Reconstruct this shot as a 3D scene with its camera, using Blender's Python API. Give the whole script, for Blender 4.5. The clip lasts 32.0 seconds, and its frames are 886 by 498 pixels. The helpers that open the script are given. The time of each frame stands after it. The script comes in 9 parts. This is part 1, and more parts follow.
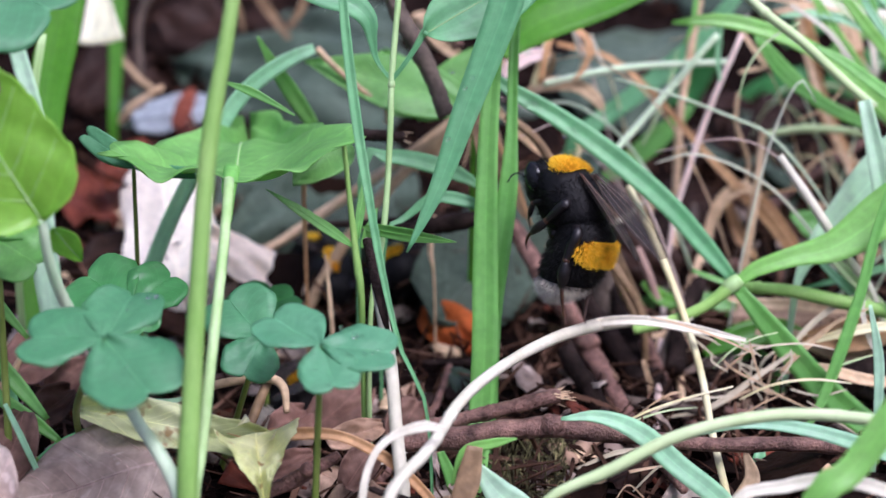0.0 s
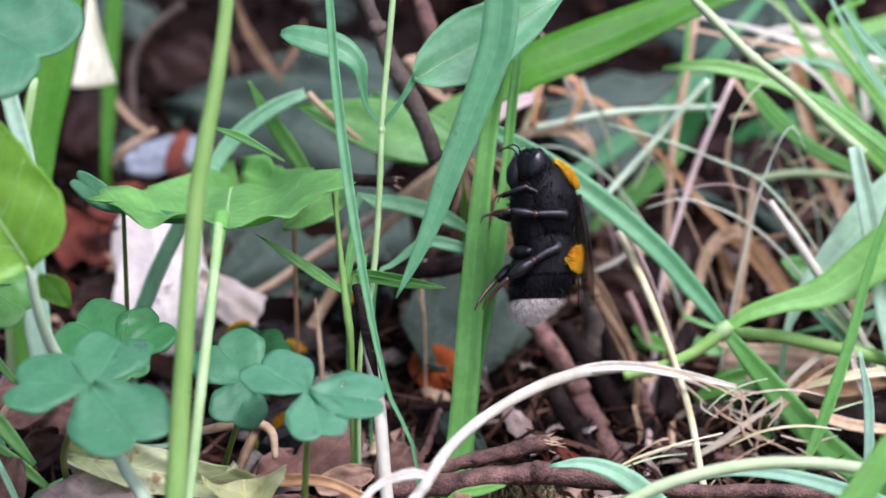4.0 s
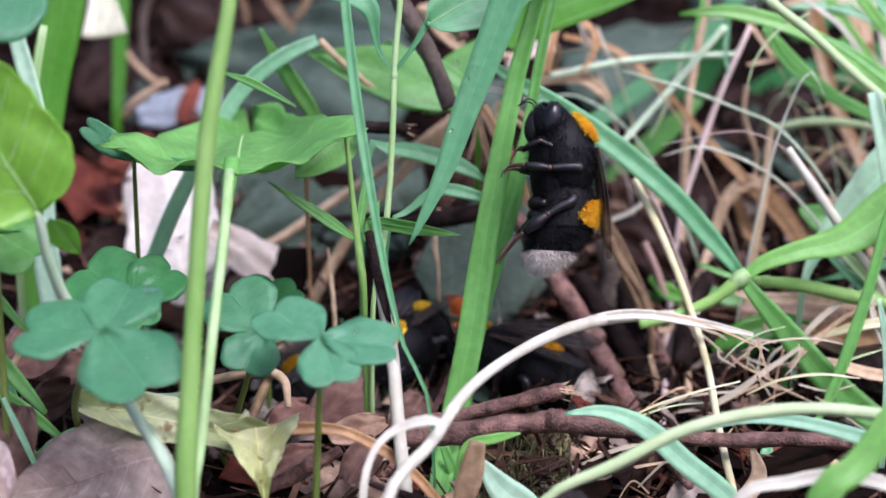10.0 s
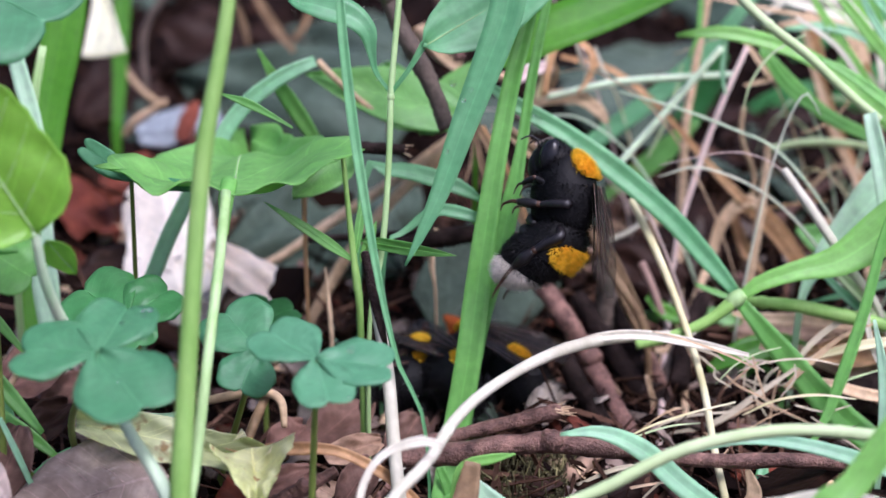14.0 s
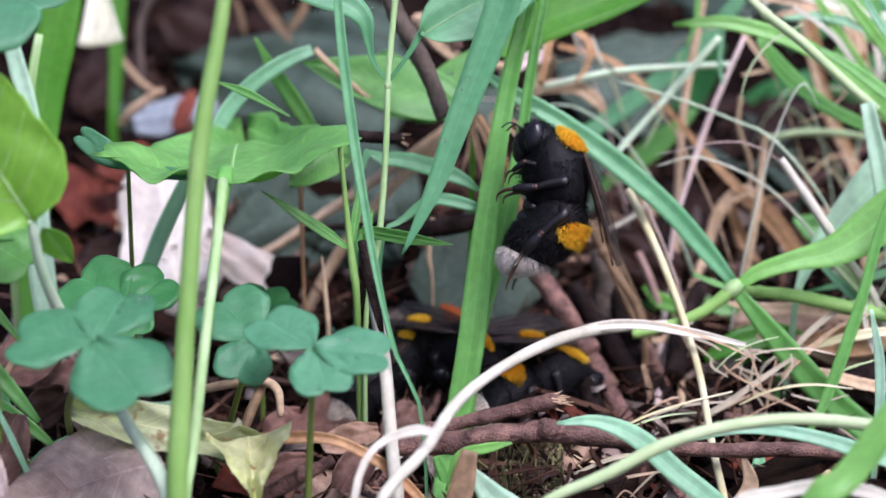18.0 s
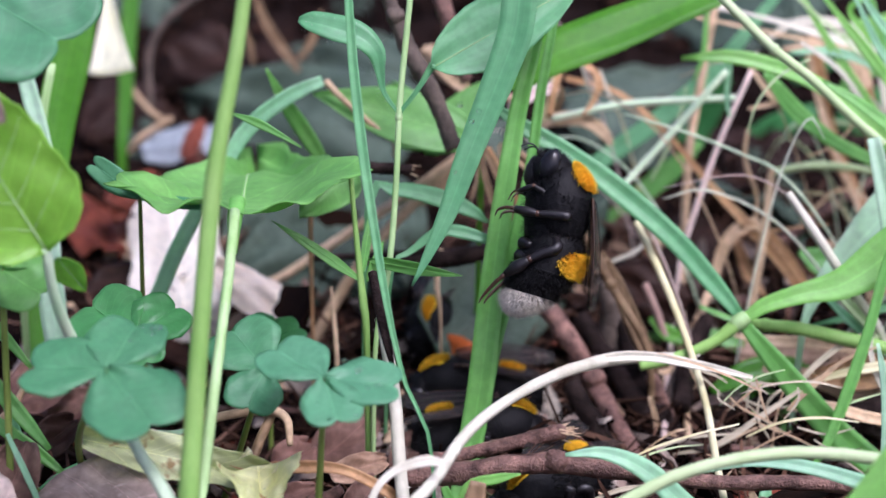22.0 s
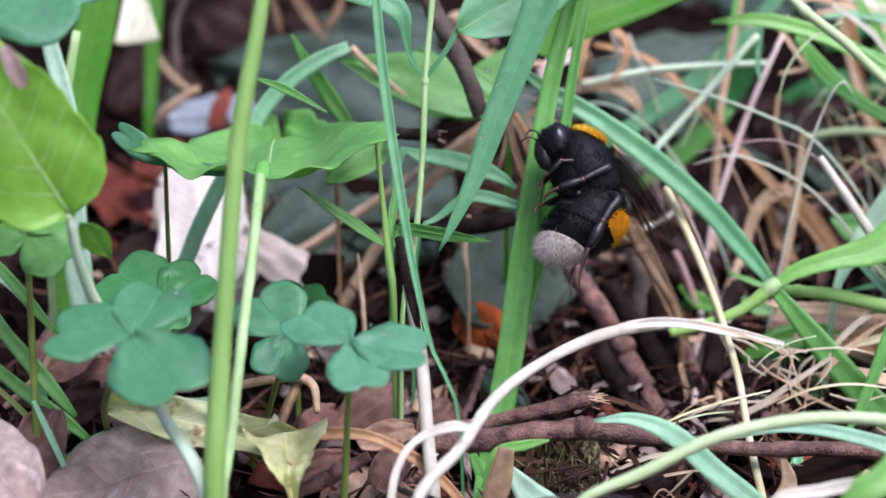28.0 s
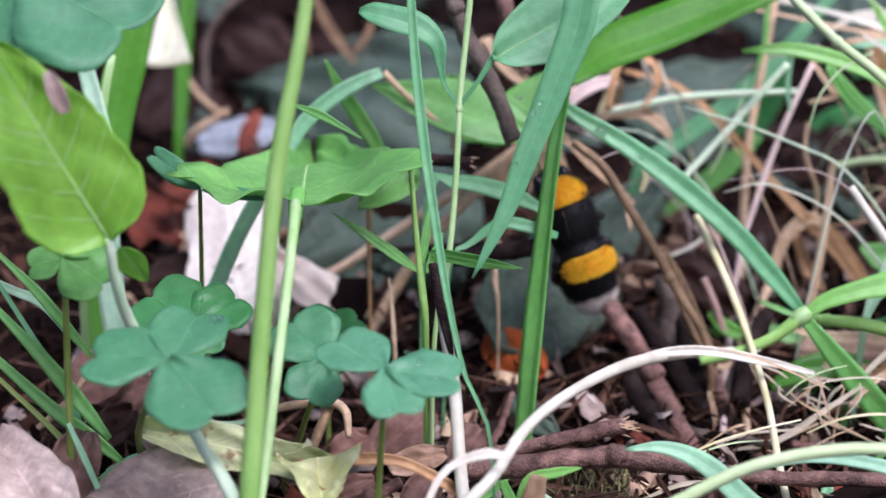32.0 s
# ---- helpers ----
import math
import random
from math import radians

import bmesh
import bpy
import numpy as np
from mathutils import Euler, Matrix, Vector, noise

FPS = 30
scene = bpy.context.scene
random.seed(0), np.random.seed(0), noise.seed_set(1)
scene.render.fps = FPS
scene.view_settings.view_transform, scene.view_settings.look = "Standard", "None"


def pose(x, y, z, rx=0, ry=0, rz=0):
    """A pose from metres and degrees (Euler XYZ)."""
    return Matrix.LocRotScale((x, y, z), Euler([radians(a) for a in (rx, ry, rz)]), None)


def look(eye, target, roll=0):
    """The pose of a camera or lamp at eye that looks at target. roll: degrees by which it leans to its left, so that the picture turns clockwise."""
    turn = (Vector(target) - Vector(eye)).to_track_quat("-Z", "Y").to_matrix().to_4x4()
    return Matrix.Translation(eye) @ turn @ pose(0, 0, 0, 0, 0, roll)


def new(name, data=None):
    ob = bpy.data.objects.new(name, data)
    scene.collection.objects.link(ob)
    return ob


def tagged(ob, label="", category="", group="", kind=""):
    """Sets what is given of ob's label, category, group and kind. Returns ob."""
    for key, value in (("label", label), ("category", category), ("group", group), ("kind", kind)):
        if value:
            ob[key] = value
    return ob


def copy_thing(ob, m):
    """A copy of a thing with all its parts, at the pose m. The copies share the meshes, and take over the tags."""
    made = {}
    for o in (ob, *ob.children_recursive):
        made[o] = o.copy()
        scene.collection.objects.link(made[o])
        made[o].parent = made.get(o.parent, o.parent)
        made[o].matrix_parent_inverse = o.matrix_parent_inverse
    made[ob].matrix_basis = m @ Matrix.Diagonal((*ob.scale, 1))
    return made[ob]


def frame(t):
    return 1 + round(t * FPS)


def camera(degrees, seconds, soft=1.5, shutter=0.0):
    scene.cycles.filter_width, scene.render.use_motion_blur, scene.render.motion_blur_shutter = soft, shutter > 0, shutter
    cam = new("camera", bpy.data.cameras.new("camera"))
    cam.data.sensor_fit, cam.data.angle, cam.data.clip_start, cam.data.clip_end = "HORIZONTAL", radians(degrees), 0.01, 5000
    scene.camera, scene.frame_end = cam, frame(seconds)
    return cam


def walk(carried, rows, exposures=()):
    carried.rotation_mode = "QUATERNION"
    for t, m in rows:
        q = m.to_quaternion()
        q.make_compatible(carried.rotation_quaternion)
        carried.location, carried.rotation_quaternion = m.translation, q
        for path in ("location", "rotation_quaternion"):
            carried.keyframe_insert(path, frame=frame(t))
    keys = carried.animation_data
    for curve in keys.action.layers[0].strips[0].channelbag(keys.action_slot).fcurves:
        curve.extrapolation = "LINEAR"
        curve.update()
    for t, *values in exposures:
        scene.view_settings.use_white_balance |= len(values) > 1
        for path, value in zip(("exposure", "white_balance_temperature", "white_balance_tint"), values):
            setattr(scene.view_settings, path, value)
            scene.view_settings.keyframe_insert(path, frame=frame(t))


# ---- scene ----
# World: metres. The builders below take millimetres (MM) for these small things.
MM = 0.001
LENS = 30.0
cam = camera(LENS, 32.0, soft=1.5, shutter=0.5)
cam.data.dof.use_dof = True
cam.data.dof.focus_distance = 0.180
cam.data.dof.aperture_fstop = 20.0

PATH = [
    (0.0, 0.00, -0.00, 95.00, 68.000, -0.000, -0.000),
    (0.5, 0.42, -0.06, 95.30, 68.163, -0.031, 0.003),
    (1.0, 0.47, -0.20, 95.54, 68.372, -0.093, 0.028),
    (1.5, 0.58, -0.40, 95.56, 68.565, -0.117, 0.012),
    (2.0, 0.84, -0.24, 95.51, 68.622, -0.154, 0.094),
    (2.5, 0.88, 0.03, 95.96, 68.701, -0.176, 0.055),
    (3.0, 0.57, 0.18, 95.89, 68.783, -0.108, 0.192),
    (3.5, 0.75, 0.33, 96.08, 69.264, -0.139, -0.032),
    (5.5, 1.05, 0.46, 94.94, 69.228, -0.131, 0.038),
    (6.0, 0.83, 0.78, 94.78, 69.163, -0.070, 0.072),
    (6.5, 0.75, 0.89, 94.71, 69.161, -0.045, 0.017),
    (7.0, 1.02, 1.25, 94.29, 69.016, -0.064, -0.024),
    (7.5, 1.53, 1.47, 93.83, 68.898, -0.087, -0.147),
    (8.0, 1.08, 1.44, 93.31, 68.533, 0.153, 0.133),
    (8.5, 0.78, 1.56, 93.26, 68.287, 0.163, 0.380),
    (9.0, 0.70, 1.52, 93.43, 68.094, 0.162, 0.467),
    (9.5, 0.75, 1.58, 93.64, 67.943, 0.196, 0.621),
    (10.0, 1.11, 1.65, 93.58, 67.977, 0.166, 0.426),
    (10.5, 1.29, 1.69, 93.60, 68.037, 0.117, 0.342),
    (11.0, 1.34, 1.73, 93.71, 67.976, 0.223, 0.556),
    (11.5, 1.04, 1.65, 94.04, 68.046, 0.198, 0.596),
    (12.0, 0.64, 1.36, 94.21, 68.225, 0.159, 0.502),
    (12.5, 0.36, 1.23, 94.49, 68.402, 0.202, 0.652),
    (13.0, 0.63, 1.14, 94.56, 68.588, 0.138, 0.698),
    (13.5, 1.19, 1.16, 94.26, 68.694, 0.076, 0.696),
    (14.0, 2.04, 1.34, 94.21, 68.544, 0.166, 0.596),
    (14.5, 1.36, 1.03, 94.16, 68.657, 0.250, 0.552),
    (16.5, 1.85, 1.23, 93.98, 68.457, -0.030, 0.470),
    (17.0, 1.50, 1.34, 93.86, 68.362, 0.039, 0.546),
    (17.5, 1.73, 1.51, 93.88, 68.245, 0.057, 0.573),
    (18.0, 1.93, 1.39, 93.91, 68.244, 0.032, 0.497),
    (18.5, 2.08, 1.38, 94.20, 68.343, 0.001, 0.438),
    (19.0, 1.62, 1.12, 94.17, 68.412, -0.012, 0.384),
    (19.5, 1.37, 1.03, 94.30, 68.542, -0.069, 0.477),
    (20.0, 1.36, 0.92, 94.19, 68.501, -0.109, 0.543),
    (20.5, 0.96, 0.80, 94.39, 68.561, -0.071, 0.653),
    (21.0, 0.66, 0.51, 94.78, 68.746, -0.144, 0.631),
    (21.5, 0.26, 0.40, 94.86, 68.945, -0.227, 0.757),
    (22.0, 0.69, 0.51, 94.74, 69.182, -0.376, 0.597),
    (22.5, 0.58, 0.75, 94.15, 69.021, -0.257, 0.821),
    (23.0, 0.69, 1.11, 93.80, 68.905, -0.157, 0.993),
    (23.5, 0.69, 1.24, 93.81, 68.872, -0.116, 1.022),
    (24.0, 0.88, 1.17, 93.70, 68.864, -0.121, 1.045),
    (24.5, 0.83, 1.31, 93.61, 68.761, -0.115, 1.074),
    (25.0, 0.95, 1.61, 93.38, 68.612, -0.072, 1.117),
    (25.5, 1.49, 1.93, 93.26, 68.501, -0.045, 1.059),
    (26.0, 1.16, 1.79, 93.10, 68.361, 0.001, 1.216),
    (26.5, 0.64, 1.64, 93.09, 68.471, 0.052, 1.535),
    (28.5, 1.26, 1.50, 92.92, 68.300, 0.248, 1.532),
    (29.0, 1.14, 1.36, 92.96, 68.088, 0.270, 1.726),
    (29.5, 0.48, 1.09, 93.06, 68.139, 0.348, 2.147),
    (30.0, 0.06, 1.26, 93.61, 68.058, 0.148, 2.217),
    (30.5, -0.06, 1.24, 94.04, 68.369, -0.050, 2.007),
    (31.0, -0.23, 1.12, 94.14, 68.731, -0.219, 1.900),
    (31.5, -0.64, 1.22, 94.03, 68.925, -0.155, 1.922),
    (32.0, -1.05, 1.05, 94.19, 69.000, -0.142, 2.152),
]
walk(cam, [(t, pose(x * MM, y * MM, z * MM, rx, ry, rz)) for t, x, y, z, rx, ry, rz in PATH], [(0.0, 0.58, 5340, 27), (32.0, 0.58, 5340, 27)])

# ---- light: soft, high daylight below trees ----
world = bpy.data.worlds.new("sky")
scene.world = world
world.use_nodes = True
_n = world.node_tree.nodes
_bg = _n["Background"]
_sky = _n.new("ShaderNodeTexSky")
_sky.sky_type = "NISHITA"
_sky.sun_disc = False
_sky.sun_elevation = radians(58)
_sky.sun_rotation = radians(135)
_sky.air_density = 1.0
_sky.dust_density = 8.0
_sky.ozone_density = 0.4
world.node_tree.links.new(_sky.outputs[0], _bg.inputs[0])
_bg.inputs[1].default_value = 0.10
sun = new("sun", bpy.data.lights.new("sun", "SUN"))
sun.data.energy = 1.7
sun.data.angle = radians(24)
sun.data.color = (1.0, 0.95, 0.86)
sun.matrix_world = look((0.55, -0.55, 2.2), (0, 0.2, 0))


# ---- materials ----
def _nodes(name):
    m = bpy.data.materials.new(name)
    m.use_nodes = True
    nt = m.node_tree
    return m, nt, nt.nodes["Principled BSDF"], nt.nodes["Material Output"]


def _noise(nt, scale, detail=4.0, stretch=(1, 1, 1)):
    co = nt.nodes.new("ShaderNodeTexCoord")
    mp = nt.nodes.new("ShaderNodeMapping")
    mp.inputs["Scale"].default_value = stretch
    nz = nt.nodes.new("ShaderNodeTexNoise")
    nz.inputs["Scale"].default_value = scale
    nz.inputs["Detail"].default_value = detail
    nt.links.new(co.outputs["Object"], mp.inputs[0])
    nt.links.new(mp.outputs[0], nz.inputs["Vector"])
    return nz.outputs["Fac"]


def _ramp(nt, fac, stops):
    r = nt.nodes.new("ShaderNodeValToRGB")
    while len(r.color_ramp.elements) < len(stops):
        r.color_ramp.elements.new(0.5)
    for e, (p, c) in zip(r.color_ramp.elements, stops):
        e.position, e.color = p, (*c, 1)
    nt.links.new(fac, r.inputs[0])
    return r.outputs[0]


def _mul(nt, a, b, fac=1.0, mode="MULTIPLY"):
    x = nt.nodes.new("ShaderNodeMix")
    x.data_type, x.blend_type = "RGBA", mode
    x.inputs[0].default_value = fac
    nt.links.new(a, x.inputs[6])
    nt.links.new(b, x.inputs[7])
    return x.outputs[2]


def _bump(nt, fac, bsdf, strength, dist):
    b = nt.nodes.new("ShaderNodeBump")
    b.inputs["Strength"].default_value = strength
    b.inputs["Distance"].default_value = dist
    nt.links.new(fac, b.inputs["Height"])
    nt.links.new(b.outputs[0], bsdf.inputs["Normal"])


def _math(nt, op, a, b=0.0):
    n = nt.nodes.new("ShaderNodeMath")
    n.operation = op
    for i, v in enumerate((a, b)):
        if isinstance(v, (int, float)):
            n.inputs[i].default_value = v
        else:
            nt.links.new(v, n.inputs[i])
    return n.outputs[0]


def _vein_tint(nt, veins):
    """Lighter veins: lines along a grass blade, or side veins from a midrib."""
    uv = nt.nodes.new("ShaderNodeUVMap")
    uv.uv_map = "across_along"
    sep = nt.nodes.new("ShaderNodeSeparateXYZ")
    nt.links.new(uv.outputs[0], sep.inputs[0])
    across = _math(nt, "ABSOLUTE", sep.outputs[0])
    if veins == "parallel":
        line = _math(nt, "SINE", _math(nt, "MULTIPLY", sep.outputs[0], 34.0))
        fine = _math(nt, "MULTIPLY", line, 0.016)
        keel = _math(nt, "MULTIPLY", _math(nt, "LESS_THAN", across, 0.06), 0.10)
        fac = _math(nt, "ADD", _math(nt, "ADD", fine, keel), 0.5)
        return _ramp(nt, fac, [(0.3, (0.78, 0.78, 0.78)), (0.8, (1.4, 1.32, 1.4))])
    run = _math(nt, "FRACT", _math(nt, "MULTIPLY", _math(nt, "SUBTRACT", sep.outputs[1], _math(nt, "MULTIPLY", across, 0.26)), 8.0))
    near = _math(nt, "ABSOLUTE", _math(nt, "SUBTRACT", run, 0.5))
    side = _math(nt, "LESS_THAN", near, 0.035)
    mid = _math(nt, "LESS_THAN", across, 0.02)
    fac = _math(nt, "MAXIMUM", _math(nt, "MULTIPLY", side, 0.5), mid)
    return _ramp(nt, fac, [(0.0, (1, 1, 1)), (1.0, (1.35, 1.3, 1.35))])


def leaf_material(name, dark, light, rough=0.38, through_light=0.35, spots=None, fine=900, veins="pinnate"):
    """Living or dead leaf: blotches and fine grain, light passing through."""
    m, nt, p, out = _nodes(name)
    blotch = _noise(nt, 130, 3)
    grain = _noise(nt, fine, 5)
    col = _ramp(nt, blotch, [(0.3, dark), (0.7, light)])
    lo = 0.6 if through_light < 0.3 else 0.87
    g = _ramp(nt, grain, [(0.25, (lo, lo, lo)), (0.75, (1.1, 1.1, 1.1))])
    col = _mul(nt, col, g)
    if spots:
        s = _noise(nt, 420, 2)
        mask = nt.nodes.new("ShaderNodeMapRange")
        mask.inputs[1].default_value, mask.inputs[2].default_value = 0.63, 0.72
        nt.links.new(s, mask.inputs[0])
        mx = nt.nodes.new("ShaderNodeMix")
        mx.data_type = "RGBA"
        nt.links.new(mask.outputs[0], mx.inputs[0])
        nt.links.new(col, mx.inputs[6])
        mx.inputs[7].default_value = (*spots, 1)
        col = mx.outputs[2]
    col = _mul(nt, col, _vein_tint(nt, veins))
    info = nt.nodes.new("ShaderNodeObjectInfo")
    vary = _ramp(nt, info.outputs["Random"], [(0, (0.86, 0.9, 0.88)), (1, (1.1, 1.06, 1.04))])
    col = _mul(nt, col, vary)
    nt.links.new(col, p.inputs["Base Color"])
    p.inputs["Roughness"].default_value = rough
    p.inputs["Specular IOR Level"].default_value = 0.55 if through_light > 0.3 else 0.12
    _bump(nt, grain, p, 0.25, 0.0002)
    if through_light:
        tr = nt.nodes.new("ShaderNodeBsdfTranslucent")
        warm = nt.nodes.new("ShaderNodeMix")
        warm.data_type, warm.blend_type = "RGBA", "MULTIPLY"
        warm.inputs[0].default_value = 1
        nt.links.new(col, warm.inputs[6])
        warm.inputs[7].default_value = (1.25, 1.25, 0.7, 1)
        nt.links.new(warm.outputs[2], tr.inputs[0])
        mix = nt.nodes.new("ShaderNodeMixShader")
        mix.inputs[0].default_value = through_light
        nt.links.new(p.outputs[0], mix.inputs[1])
        nt.links.new(tr.outputs[0], mix.inputs[2])
        nt.links.new(mix.outputs[0], out.inputs[0])
    return m


def plain_material(name, dark, light, rough=0.6, scale=300, stretch=(1, 1, 1), bump=0.4, spec=0.4, island=False, even=False):
    """Bark, soil, straw and body surfaces: two scales of variation and relief."""
    m, nt, p, out = _nodes(name)
    a = _noise(nt, scale, 5, stretch)
    b = _noise(nt, scale * 5, 4, stretch)
    col = _ramp(nt, a, [(0.3, dark), (0.72, light)])
    g = _ramp(nt, b, [(0.25, (0.92,) * 3), (0.75, (1.06,) * 3)] if even else [(0.25, (0.65,) * 3), (0.75, (1.15,) * 3)])
    col = _mul(nt, col, g)
    if island:
        geo = nt.nodes.new("ShaderNodeNewGeometry")
        v = _ramp(nt, geo.outputs["Random Per Island"], [(0, (0.15, 0.12, 0.11)), (0.7, (0.5, 0.45, 0.42)), (0.92, (1.1, 1.0, 0.95)), (1, (1.7, 1.5, 1.45))])
        col = _mul(nt, col, v)
    else:
        info = nt.nodes.new("ShaderNodeObjectInfo")
        v = _ramp(nt, info.outputs["Random"], [(0, (0.85, 0.84, 0.82)), (1, (1.12, 1.1, 1.1))])
        col = _mul(nt, col, v)
    nt.links.new(col, p.inputs["Base Color"])
    p.inputs["Roughness"].default_value = rough
    p.inputs["Specular IOR Level"].default_value = spec
    if bump:
        _bump(nt, b, p, bump, 0.0003)
    return m


def wing_material():
    m, nt, p, out = _nodes("wing_membrane")
    p.inputs["Base Color"].default_value = (0.06, 0.055, 0.053, 1)
    p.inputs["Roughness"].default_value = 0.32
    p.inputs["Specular IOR Level"].default_value = 0.3
    t = nt.nodes.new("ShaderNodeBsdfTransparent")
    t.inputs[0].default_value = (0.85, 0.83, 0.8, 1)
    mix = nt.nodes.new("ShaderNodeMixShader")
    mix.inputs[0].default_value = 0.74
    nt.links.new(p.outputs[0], mix.inputs[1])
    nt.links.new(t.outputs[0], mix.inputs[2])
    nt.links.new(mix.outputs[0], out.inputs[0])
    return m


def water_material():
    m, nt, p, out = _nodes("water")
    p.inputs["Base Color"].default_value = (1, 1, 1, 1)
    p.inputs["Roughness"].default_value = 0.02
    p.inputs["IOR"].default_value = 1.33
    p.inputs["Transmission Weight"].default_value = 1.0
    return m


